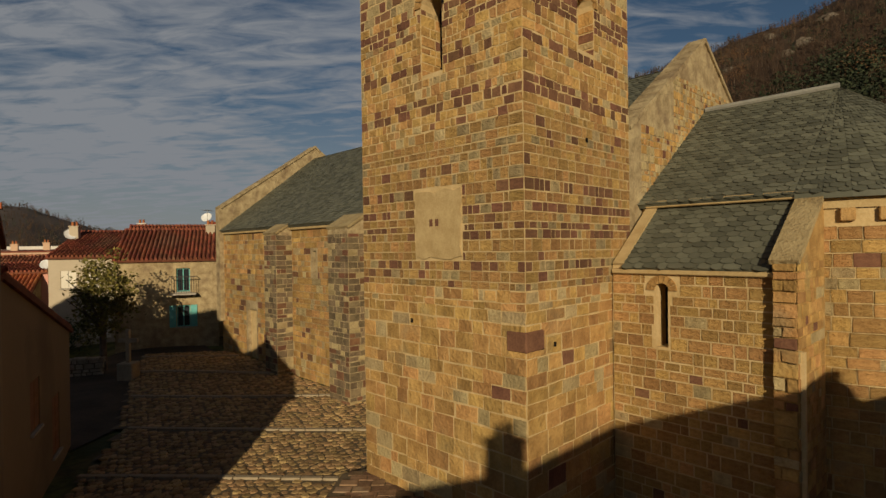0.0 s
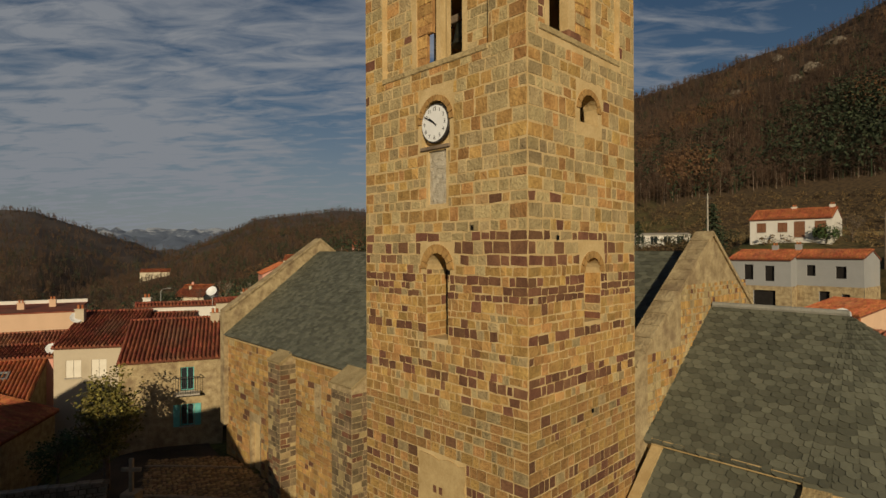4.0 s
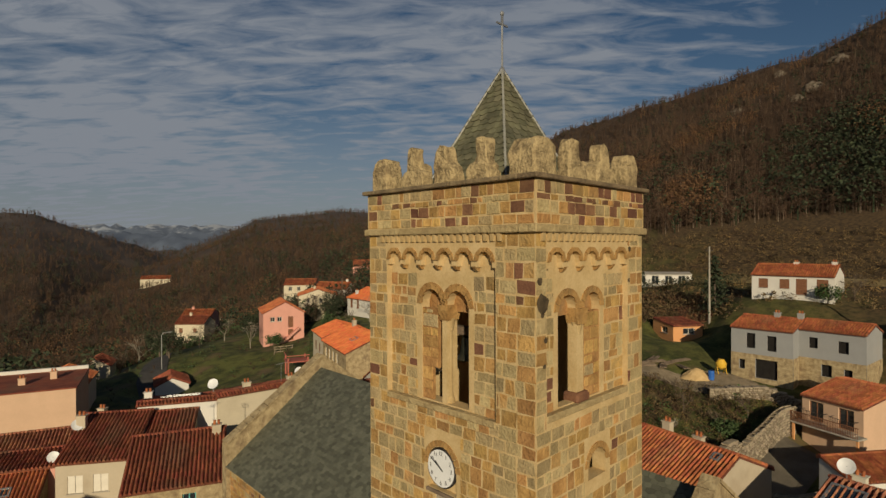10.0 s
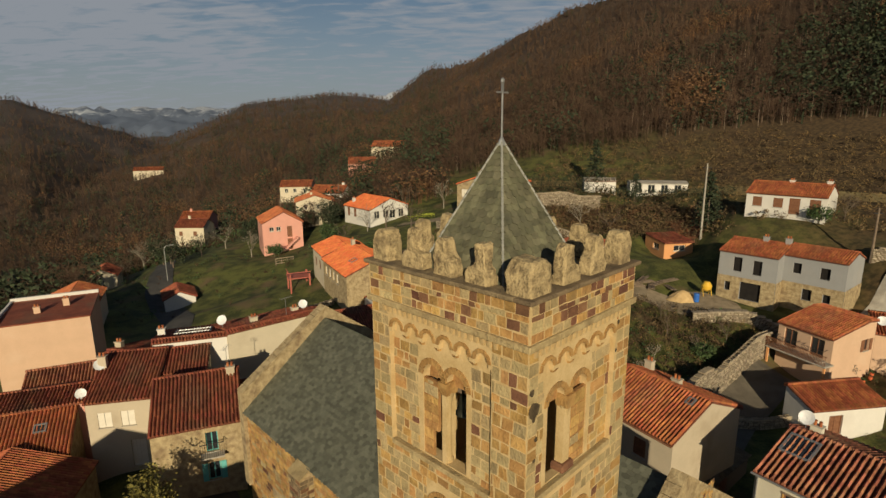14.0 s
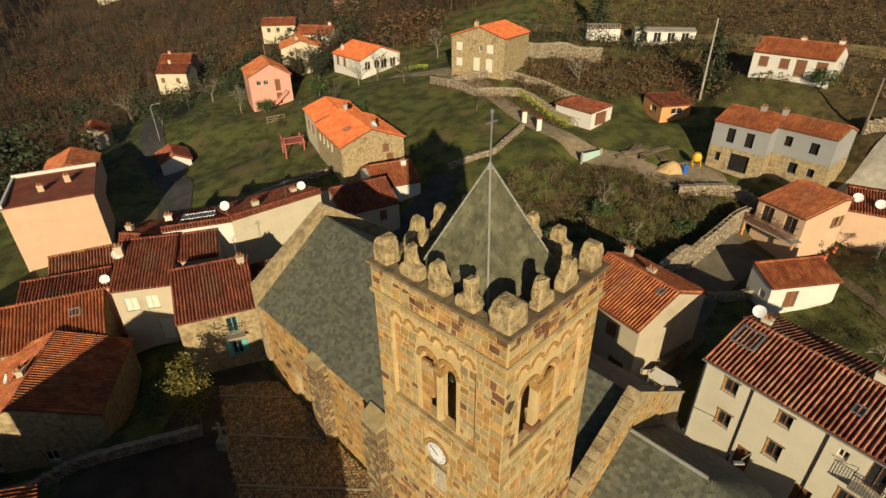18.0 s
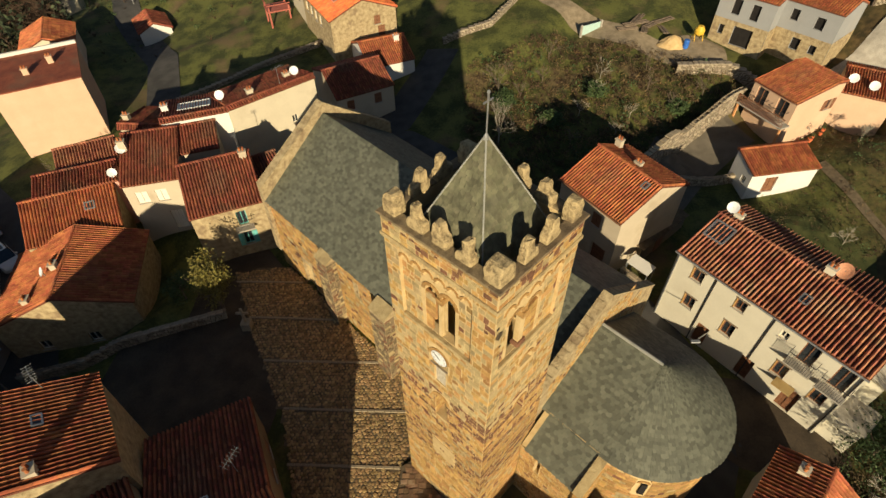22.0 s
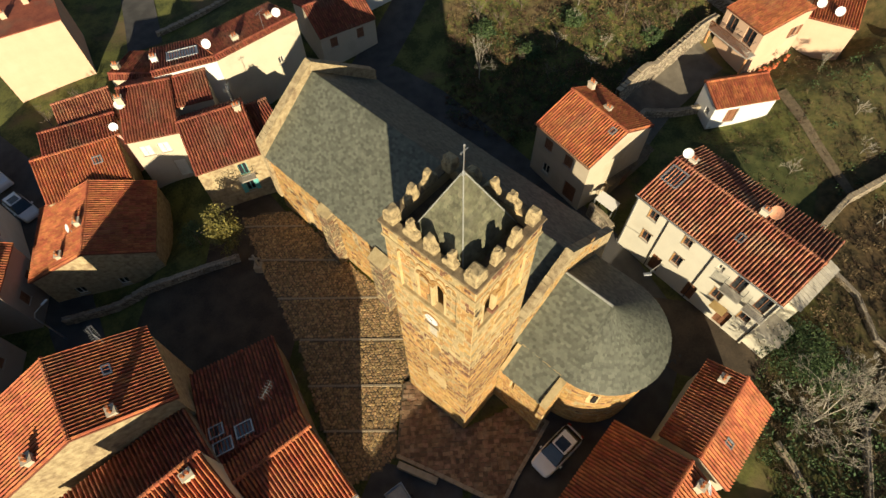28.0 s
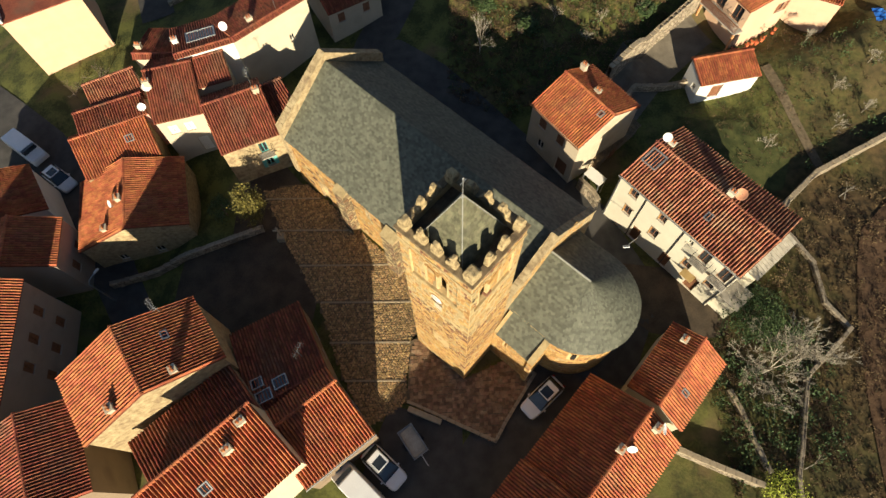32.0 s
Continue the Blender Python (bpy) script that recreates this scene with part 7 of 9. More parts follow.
def scrub(label, poly, n, seed, leafs, hmin, hmax, name="scrub", blades=16, twig=0.5):
    """Low bushes and dead stems over an outline of the plan, joined."""
    rng = random.Random(seed)
    xs, ys = [p[0] for p in poly], [p[1] for p in poly]
    s, b = Soup(), Soup()
    made = 0
    while made < n:
        x, y = rng.uniform(min(xs), max(xs)), rng.uniform(min(ys), max(ys))
        if not inside(poly, x, y):
            continue
        made += 1
        h = rng.uniform(hmin, hmax)
        p = Vector((x, y, ground_z(x, y) - 0.05))
        if rng.random() < twig:
            for k in range(blades // 2):
                d = Vector((rng.gauss(0, 0.6), rng.gauss(0, 0.6), 1)).normalized()
                q = p + d * h * rng.uniform(0.5, 1.1)
                sd = d.orthogonal().normalized() * 0.025
                b.tri(p - sd, p + sd, q)
                for m in range(2):
                    e = p.lerp(q, rng.uniform(0.4, 0.9)); f = e + Vector((rng.gauss(0, 0.3), rng.gauss(0, 0.3), rng.uniform(0.1, 0.4))) * h
                    b.tri(e - sd * 0.7, e + sd * 0.7, f)
        else:
            for k in range(blades * 2):
                a, rr = rng.uniform(0, 6.3), h * 0.6 * math.sqrt(rng.random())
                s.leaf(p + Vector((rr * math.cos(a), rr * math.sin(a), h * rng.random())), h * 0.14, rng)
    if s.V:
        tagged(s.make(name, leafs), label, "scrub", kind="stuff")
    if b.V:
        tagged(b.make("dead_stems", TWIG), "dry bare stems among the " + name.replace("_", " "), "scrub", kind="stuff")


NE_GARDEN = [(2, 40), (8, 37), (20, 42), (32, 52), (26, 56), (14, 60), (3, 56)]
scrub("overgrown green and brown scrub behind the church", NE_GARDEN, 260, 3, LEAF, 0.3, 1.1, twig=0.6)
scrub("dry brown grasses and brambles behind the church", NE_GARDEN, 2200, 23, DRY_SCRUB, 0.2, 0.85, "dry_grasses", twig=0.7)
scrub("pale dry grass tufts behind the church", NE_GARDEN, 900, 27, STRAW, 0.2, 0.55, "straw_tufts", twig=0.0, blades=8)
scrub("low garden shrubs beside the vegetable plots", [(34, 30), (38, 27), (50, 33), (48, 46), (38, 44), (35, 38)], 110, 4, LEAF, 0.3, 0.9)
scrub("brambles and bushes on the east bank", [(22, 0), (31, 2), (33, 12), (29, 17), (24, 16), (22, 9)], 480, 5, LEAF, 0.3, 1.1)
scrub("rough dark brambles beyond the bank wall", [(28, 18), (33, 14), (35, 4), (46, 4), (50, 22), (40, 28), (33, 24)], 900, 28, DRY_SCRUB, 0.2, 0.8, "rough_brambles", twig=0.6)
scrub("fallen leaves and brown brambles on the east bank", [(22, -4), (33, -2), (36, 12), (31, 18), (24, 16), (22, 9)], 900, 25, DRY_SCRUB, 0.15, 0.6, "brown_brambles", twig=0.4)
HEATH = [(34, 74), (52, 62), (64, 66), (84, 92), (62, 116), (26, 128), (14, 112), (14, 100), (24, 82)]
scrub("brown heath and brambles above the lane", HEATH, 1500, 6, DRY_SCRUB, 0.5, 1.6, "heath", twig=0.65)
scrub("pale dry grass tufts on the terraces", HEATH, 2200, 26, STRAW, 0.3, 0.8, "straw_grass", twig=0.0, blades=9)
scrub("bushes along the western meadow edge", [(-80, 95), (-44, 108), (-30, 112), (-40, 135), (-75, 145), (-95, 110)], 330, 7, LEAF, 0.8, 2.4, "thicket", twig=0.6)
scrub("small bushes dotted over the meadow", [(-45, 66), (-16, 78), (-14, 92), (-42, 98), (-60, 90)], 110, 8, LEAF, 0.4, 1.1, "meadow_bushes")
scrub("scrub on the red earth bank", [(14, 76), (26, 76), (38, 70), (36, 78), (20, 86)], 150, 9, DRY_SCRUB, 0.4, 1.3, "bank_scrub", twig=0.6)
GARDENS = [(25, 35.5), (30, 29), (36, 30), (44, 33), (43, 46), (33, 45)]
scrub("rough green weeds in the gardens", GARDENS, 1500, 35, LEAF, 0.08, 0.26, "garden_weeds", twig=0.0, blades=9)
scrub("dry tufts and dead stalks in the gardens", GARDENS, 700, 36, DRY_SCRUB, 0.12, 0.5, "garden_tufts", twig=0.5, blades=10)
scrub("dry weeds on the ploughed garden", [(31, 2), (36, -6), (60, -6), (62, 34), (44, 29), (36, 18), (33, 12)], 1600, 10, DRY_SCRUB, 0.12, 0.45, "weeds", twig=0.7)
scrub("rusty brambles on the bank behind the garage", [(10, 79), (15, 76.5), (20, 80), (27, 77), (37, 77), (38, 84), (28, 90), (14, 90.5)], 900, 31, DRY_SCRUB, 0.4, 1.5, "bank_brambles", twig=0.6)
scrub("rusty dead bracken on the bank behind the garage", [(12, 80), (20, 81), (27, 78.5), (37, 78), (38, 84), (27, 89.5), (14, 90)], 420, 32, RUST_LEAF, 0.3, 1.1, "dead_bracken", twig=0.2)
scrub("stony brown weeds on the bank of the drive", [(-3, 87.5), (8, 76), (13.5, 68.5), (16.5, 70.5), (11, 78.6), (2, 89)], 420, 33, DRY_SCRUB, 0.2, 0.8, "drive_weeds", twig=0.5)
scrub("dark evergreen thicket round the upper houses", [(-50, 128), (-22, 121), (-20, 126), (-26, 127), (-46, 140), (-54, 142)], 160, 34, PINE, 1.0, 3.0, "upper_thicket", twig=0.25, blades=26)
leafy_tree("broad yellow-green evergreen tree beside the stone house", -16.9, 26.4, 6.0, 1.25, 41, LEAF_YELLOW, 0.10, 70, 60)
# bush added for a dark shape that is the neighbouring tree's shadow
leafy_tree("added round evergreen bush in the shaded square", -20.2, 27.6, 2.6, 1.2, 42, LEAF, 0.08, 40, 40)
leafy_tree("bright green laurel bush by the garden wall", 26.2, 14.2, 3.4, 2.2, 43, LEAF, 0.10, 70, 46)
leafy_tree("rounded green shrub near the long row house", 28.4, 12.6, 2.6, 1.8, 44, LEAF, 0.10, 50, 40)
leafy_tree("yellow-green bush at the wall's foot", 25.4, 0.4, 1.8, 1.6, 45, LEAF_LIME, 0.09, 40, 30)
leafy_tree("dark cypress clump beside the pink house", -23.2, 104.0, 6.5, 2.2, 46, PINE, 0.16, 50, 40)
bare_tree("large grey leafless fig tree on the bank", 26.5, 9.6, 8.2, 51, PALE_BARK, depth=7, width=0.013)
leafy_tree("bright green bush at the end of the row house", 27.2, 14.6, 2.6, 1.9, 61, LEAF, 0.1, 46, 36, "evergreen_bush")
bare_tree("white-stemmed leafless birch in the scrub", 5.7, 45.0, 5.5, 52, PALE_BARK, depth=4, width=0.014)
bare_tree("leafless tree on the lawn", -6.5, 92.0, 6.0, 53, depth=4)
bare_tree("leafless tree by the white villa", -11.5, 97.5, 6.5, 54, depth=4)
bare_tree("leafless tree on the round lawn", 4.5, 74.0, 3.5, 55, depth=4)
bare_tree("bare creeper tree by the peach house wall", -36.5, 46.0, 3.6, 56, depth=4)
bare_tree("bare shrub beside the peach house", -39.5, 44.8, 3.0, 57, depth=4)
for i, (x, y) in enumerate(((41, 37), (43.5, 34.5), (40.2, 33), (45, 39.5), (33.2, 31.5), (36.6, 46), (39.8, 43))):
    bare_tree("small pruned fruit tree in the garden", x, y, 2.2, 60 + i, PALE_BARK, "fruit_tree", 4, 0.018)
conifer("dark fir tree beside the white bungalow", 36.2, 75.5, 8.0, 2.2, 71)
conifer("tall fir at the edge of the wood", 27.5, 103, 9.5, 2.6, 72)
conifer("fir on the grassy terrace", 31.5, 92, 5.0, 1.9, 73)
hedge("clipped lime-yellow hedge along the bank", [(10.6, 77.6), (12.8, 73.4), (16.2, 68.2)], 0.9, 1.3, 81, LEAF_LIME)
hedge("tall dark clipped hedge behind the stone house", [(13.0, 97.5), (20, 95.6), (26.5, 92.6)], 1.7, 3.6, 82, PINE, 0.13, 140)
hedge("dark clipped hedge below the pool house", [(27, 92.6), (33, 92.2), (40, 89.4), (45.5, 87)], 1.3, 1.9, 83, PINE, 0.11, 130)
hedge("lime-yellow border on the villa lawn", [(-7.5, 100.5), (-4.2, 99.2), (-2.8, 97.4)], 0.9, 0.8, 84, LEAF_LIME)

for i, (x, y, h) in enumerate(((-36, 96, 6), (-32, 101, 7), (-17.5, 88, 5), (-14.8, 97, 6.5), (-47, 100, 6), (-52, 98, 7), (-44, 104, 6), (-60, 97, 6.5), (-9, 108, 7), (-1, 104, 6.5), (6, 100, 6), (24, 80, 4.5), (20, 82, 5), (44, 72, 4.5), (49, 67, 4), (-63, 108, 7), (-70, 104, 6.5), (12, 56.5, 3.2), (17, 53, 3), (21.5, 51, 3.2), (8.5, 51.5, 2.8), (14, 48, 2.6), (10, 46.5, 2.4), (27, 50.2, 2.8), (19, 47.5, 2.4), (6.2, 52.0, 4.6), (11.0, 53.5, 3.0), (16.0, 50.5, 2.6), (23.5, 48.6, 2.8), (12.6, 44.4, 2.2), (17.2, 45.4, 2.2), (22.0, 54.0, 2.6), (6.5, 47.0, 2.4))):
    bare_tree("leafless grey-brown tree on the village slope" if h > 3.4 else "leafless grey-brown shrub in the scrub", x, y, h, 200 + i, BARK if i % 3 else PALE_BARK, "bare_tree" if h > 3.4 else "bare_shrub", 4 if h > 3.4 else 3, 0.016)
for i, (x, y, h, r, lf) in enumerate(((-21.5, 95, 3.4, 1.6, LEAF), (-12.6, 80, 2.6, 1.3, LEAF), (-31, 93.5, 2.2, 1.3, LEAF), (-49, 93, 4.5, 2.2, PINE), (-55, 101, 5.5, 2.6, PINE), (-40, 107, 5, 2.4, PINE), (8.5, 93, 3, 1.8, LEAF), (11, 47, 1.6, 1.1, LEAF), (16, 50.5, 1.5, 1.0, LEAF), (24, 48.5, 1.3, 1.0, LEAF), (45.5, 66.5, 2.2, 1.4, LEAF), (6.5, 50.5, 1.6, 1.2, LEAF), (-29.5, 111.5, 4.2, 1.9, PINE), (-24, 110.5, 3.6, 1.7, PINE), (-33, 111, 3.4, 1.6, PINE), (-36, 127, 4, 2.0, PINE), (-47, 138.5, 4.5, 2.2, PINE), (-61, 136, 4.5, 2.2, PINE), (-73, 136, 4.5, 2.4, PINE))):
    leafy_tree("dark evergreen bush on the village slope", x, y, h, r, 240 + i, lf, 0.1 + 0.02 * h, 36, 30, "evergreen_bush")


# ---- streets, paving and walls ----
def strip(name, label, path, width, material, lift=0.06, category="road", step=0.8, cross=6):
    """A ribbon that follows the ground along a path of (x, y) or (x, y, width)."""
    V, F = [], []
    pts = []
    for a, b in zip(path, path[1:]):
        n = max(1, round(math.hypot(b[0] - a[0], b[1] - a[1]) / step))
        for i in range(n):
            t = i / n
            pts.append((a[0] + (b[0] - a[0]) * t, a[1] + (b[1] - a[1]) * t, (a[2] if len(a) > 2 else width) * (1 - t) + (b[2] if len(b) > 2 else width) * t))
    pts.append((*path[-1][:2], path[-1][2] if len(path[-1]) > 2 else width))
    for i, (x, y, w) in enumerate(pts):
        a, b = pts[max(0, i - 3)], pts[min(len(pts) - 1, i + 3)]
        d = Vector((b[0] - a[0], b[1] - a[1], 0)).normalized()
        nx, ny = -d.y, d.x
        for k in range(cross + 1):
            o = (k / cross - 0.5) * w
            V.append((x + nx * o, y + ny * o, ground_z(x + nx * o, y + ny * o) + lift))
    for i in range(len(pts) - 1):
        for k in range(cross):
            b = i * (cross + 1) + k
            F.append((b, b + 1, b + cross + 2, b + cross + 1)[::-1])
    ob = raw(name, V, F, material)
    return tagged(ob, label, category, kind="structure")


strip("road_main", "dark worn asphalt street winding round the apse", [(-4, -14, 10), (1.5, -1, 9), (6, 5, 8), (12.5, 11, 7), (16.5, 17.5, 6), (13.5, 25, 6), (7.5, 33, 6), (0, 42, 5.5), (-6, 47.5, 4.5), (-3, 53, 4), (0.5, 60, 4)], 7, ASPHALT, 0.05)
strip("road_parking", "dark asphalt parking bay by the square", [(-3.5, -3, 7), (-3.0, 3, 8), (-1.8, 8, 6)], 7, ASPHALT, 0.07)
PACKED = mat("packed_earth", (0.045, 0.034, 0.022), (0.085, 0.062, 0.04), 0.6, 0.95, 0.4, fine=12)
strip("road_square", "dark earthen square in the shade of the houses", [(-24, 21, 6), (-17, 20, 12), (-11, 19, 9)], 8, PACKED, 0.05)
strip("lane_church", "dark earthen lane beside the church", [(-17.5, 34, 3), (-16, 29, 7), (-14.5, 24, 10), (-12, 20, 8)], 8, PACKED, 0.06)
strip("road_west", "narrow asphalt lane between western houses", [(-27, 16, 4), (-31, 22.5, 4), (-36, 30.5, 6), (-43, 38, 7), (-52, 46, 6)], 5, ASPHALT, 0.07)
strip("driveway", "pale gravel drive past the stone gateposts", [(-9, 98, 2.4), (-1, 93, 2.4), (6, 82, 2.4), (9.6, 72, 2.4), (13.5, 66, 3), (17.5, 61.8, 3.4), (24, 57.5, 3.2), (27, 56.6, 6), (31, 55.5, 5)], 3, mat("pale_gravel", (0.20, 0.155, 0.095), (0.32, 0.25, 0.16), 1.5, 0.95, 0.5, fine=16), 0.08)
strip("road_upper", "pale concrete lane beside the grey house", [(38, 50, 3), (44, 52, 4), (50, 55, 5), (56, 60, 5)], 4, CONCRETE, 0.1)
strip("yard", "dark asphalt yard between the terrace wall and garden house", [(18.5, 36.5, 5), (23, 42.5, 6), (30, 46.5, 4)], 5, mat("worn_yard_asphalt", (0.10, 0.085, 0.062), (0.155, 0.132, 0.098), 0.8, 0.92, 0.3, fine=20, spots=(0.07, 0.06, 0.045), spot_amt=0.6), 0.08, "yard")
strip("garden_path", "straight worn earthen garden path", [(35.5, 41, 0.9), (37.9, 29, 0.9)], 0.9, EARTH_JOINT, 0.1, "path")
strip("lane_meadow", "dark shaded lane along the meadow", [(-32, 56, 4), (-36, 68, 4), (-46, 82, 4), (-56, 104, 3.5)], 4, ASPHALT, 0.08)
strip("terrace", "grassy earth terrace road under the wood", [(14, 112, 4), (28, 104, 5), (46, 92, 5), (66, 74, 5)], 4, mat("dry_grass", (0.20, 0.15, 0.06), (0.30, 0.23, 0.10), 0.8, 0.95, 0.6), 0.12, "track")
strip("ploughed_plot", "brown ploughed garden soil", [(37, -4, 9), (41, 10, 12), (44.5, 18, 13), (52, 24, 12), (64, 32, 12)], 10, mat("ploughed_soil", (0.055, 0.031, 0.016), (0.115, 0.066, 0.034), 1.6, 0.95, 1.0, fine=7), 0.09, "soil")
# earthen way whose dark tone also stands in for shade missing on this stretch
strip("alley", "dark earthen way below the row house", [(15.5, 18.5, 4), (19.5, 16.5, 6.5), (22.5, 15.0, 5), (25, 14.2, 2.5)], 5, PACKED, 0.055)
strip("garden_lawn", "mown green lawn beside the row house", [(24.5, 34.5, 4), (29.5, 31, 9), (34.5, 28.5, 4)], 8, mat("lawn_grass", (0.034, 0.042, 0.011), (0.085, 0.088, 0.025), 1.0, 0.95, 0.8, fine=14, spots=(0.10, 0.08, 0.03), spot_amt=0.5), 0.06, "lawn")
strip("red_bank", "bare red earth bank behind the annexe", [(33.5, 81, 2), (34.2, 77.5, 3), (34.6, 74.5, 2)], 3, mat("red_earth", (0.16, 0.065, 0.03), (0.26, 0.11, 0.05), 1, 0.95, 0.6), 0.15, "soil")

# cobbles of the square
COBBLE_AREA = [(-6.6, 7.0), (-3.5, 8.8), (-2.9, 13.2), (-2.4, 14.8), (0.0, 17.2), (-9.6, 27.4), (-12.6, 30.6), (-16.8, 30.0), (-14.0, 23.7), (-10.7, 17.4), (-9.1, 12.4)]
SQ = thing("cobbled_square", "cobbled church square with pale stone bands", "pavement", kind="structure")


def ground_sheet(name, poly, material, lift, parent=None, cell=0.5):
    xs, ys = [p[0] for p in poly], [p[1] for p in poly]
    V, F, idx = [], [], {}
    nx, ny = int((max(xs) - min(xs)) / cell) + 1, int((max(ys) - min(ys)) / cell) + 1
    def vert(i, j):
        if (i, j) not in idx:
            x, y = min(xs) + i * cell, min(ys) + j * cell
            idx[(i, j)] = len(V); V.append((x, y, ground_z(x, y) + lift))
        return idx[(i, j)]
    for i in range(nx):
        for j in range(ny):
            if inside(poly, min(xs) + (i + 0.5) * cell, min(ys) + (j + 0.5) * cell):
                F.append((vert(i, j), vert(i + 1, j), vert(i + 1, j + 1), vert(i, j + 1)))
    return raw(name, V, F, material, parent)


def cobbles(parent, poly, size, seed, bands=(), near=None, lift=0.05, mats=(COBBLE,), limit=300):
    rng = random.Random(seed)
    xs, ys = [p[0] for p in poly], [p[1] for p in poly]
    V, F = [], []
    units = []
    for k in range(6):
        bm = bmesh.new()
        n = 6
        a = [bm.verts.new((0.5 * math.cos(2 * math.pi * i / n) * rng.uniform(0.85, 1.1), 0.5 * math.sin(2 * math.pi * i / n) * rng.uniform(0.85, 1.1), 0)) for i in range(n)]
        b = [bm.verts.new((v.co.x * 0.95, v.co.y * 0.95, 0.25)) for v in a]
        c = [bm.verts.new((v.co.x * 0.7, v.co.y * 0.7, 0.42)) for v in a]
        for p, q in ((a, b), (b, c)):
            for i in range(n):
                bm.faces.new((p[i], p[(i + 1) % n], q[(i + 1) % n], q[i]))
        bm.faces.new(c)
        me = bpy.data.meshes.new("cobble"); bm.to_mesh(me); bm.free(); me.materials.append(COBBLE_PIECE); units.append(me)
    made, row, y = 0, 0, min(ys)
    while y < max(ys):
        x = min(xs) + (row % 2) * size * 0.5
        while x < max(xs):
            px, py, s_ = x + rng.uniform(-0.2, 0.2) * size, y + rng.uniform(-0.18, 0.18) * size, size * rng.uniform(0.8, 1.25)
            x += size
            if not inside(poly, px, py) or any(abs(py - b + 0.05 * (px + 4)) < 0.13 for b in bands):
                continue
            z = ground_z(px, py) + lift
            me = rng.choice(units)
            a = rng.uniform(0, 6.3)
            m = Matrix.Translation((px, py, z)) @ Matrix.Rotation(a, 4, "Z") @ Matrix.Diagonal((s_ * 1.1, s_ * 0.92, s_ * rng.uniform(0.25, 0.55), 1))
            if near and made < limit and near[0] < px < near[1] and near[2] < py < near[3]:
                made += 1
                o = bpy.data.objects.new("cobble", me); scene.collection.objects.link(o); o.parent = parent; o.matrix_local = m
            else:
                n0 = len(V)
                V += [m @ v.co for v in me.vertices]
                F += [tuple(n0 + i for i in p.vertices) for p in me.polygons]
        y += size * 0.87
        row += 1
    raw("cobbles", V, F, COBBLE, parent, kind="stuff")


COBBLE_PIECE = mat("single_cobblestone", (0.235, 0.150, 0.066), (0.40, 0.268, 0.118), 3.0, 0.9, 0.5, spread=0.4, island=False)
BANDS = (10.7, 14.0, 17.7, 21.3, 24.9, 28.4)
ground_sheet("bedding", COBBLE_AREA, EARTH_JOINT, 0.085, SQ)
cobbles(SQ, COBBLE_AREA, 0.24, 5, BANDS, (-6.6, -2.6, 8.5, 11.6), 0.07)
rng = random.Random(9)
for b in BANDS:
    x = -17.0
    while x < 0:
        w = rng.uniform(0.4, 0.7)
        cx, cy = x + w / 2, b - 0.05 * (x + 4)
        if inside(COBBLE_AREA, cx, cy):
            o = part("band_stone", boxed(-w / 2 + 0.01, w / 2 - 0.01, -0.085, 0.085, 0, 0.08, 0.015), PAVE, SQ)
            o.matrix_local = Matrix.Translation((cx, cy, ground_z(cx, cy) + 0.065)) @ Matrix.Rotation(-0.05 + rng.uniform(-0.03, 0.03), 4, "Z")
        x += w

# raised paved platform round the tower's foot
PLAT = [(-3.35, 8.85), (-0.8, 7.6), (3.7, 5.3), (4.7, 6.8), (7.6, 10.6), (5.6, 12.0), (1.7, 10.6), (-2.1, 14.4), (-2.8, 14.0)]
PF = thing("church_platform", "raised rough stone pavement round the tower's foot", "pavement", kind="structure")
bm = bmesh.new(); prism(bm, PLAT, -0.4, 0.2); part("slab", bm, EARTH_JOINT, PF)
rngp = random.Random(12)
V, F = [], []
y = 5.0
while y < 14.5:
    x = -3.5 + rngp.uniform(0, 0.2)
    while x < 8:
        w, h = rngp.uniform(0.22, 0.5), rngp.uniform(0.2, 0.34)
        cx, cy = x + w / 2, y + rngp.uniform(-0.05, 0.05)
        x += w
        if inside(PLAT, cx, cy) and inside(PLAT, cx + w * 0.4, cy) and inside(PLAT, cx - w * 0.4, cy):
            n0 = len(V)
            hgt = 0.2 + rngp.uniform(0.015, 0.05)
            for s_, z in ((0.96, 0.19), (0.9, hgt)):
                for dx, dy in ((-1, -1), (1, -1), (1, 1), (-1, 1)):
                    V.append((cx + dx * w / 2 * s_ + rngp.uniform(-0.02, 0.02), cy + dy * 0.15 * s_ + rngp.uniform(-0.02, 0.02), z))
            F += [(n0 + i, n0 + (i + 1) % 4, n0 + 4 + (i + 1) % 4, n0 + 4 + i) for i in range(4)] + [(n0 + 4, n0 + 5, n0 + 6, n0 + 7)]
    y += 0.3
raw("paving_stones", V, F, mat("worn_brown_platform_stone", (0.15, 0.088, 0.048), (0.27, 0.17, 0.095), 3.0, 0.9, 0.5, spread=0.4, spots=(0.30, 0.25, 0.17), spot_amt=0.4), PF, kind="stuff")
for (xa, ya), (xb, yb) in zip(PLAT[:5], PLAT[1:6]):
    L_ = math.hypot(xb - xa, yb - ya); n = max(1, round(L_ / 0.7)); a = math.atan2(yb - ya, xb - xa)
    for i in range(n):
        t = (i + 0.5) / n
        o = part("kerb_stone", boxed(-L_ / n / 2 + 0.01, L_ / n / 2 - 0.01, -0.02, 0.24, -0.5, 0.27, 0.02), PAVE if ya > 7.5 else DRYWALL, PF)
        o.matrix_local = Matrix.Translation((xa + (xb - xa) * t, ya + (yb - ya) * t, 0)) @ Matrix.Rotation(a, 4, "Z")
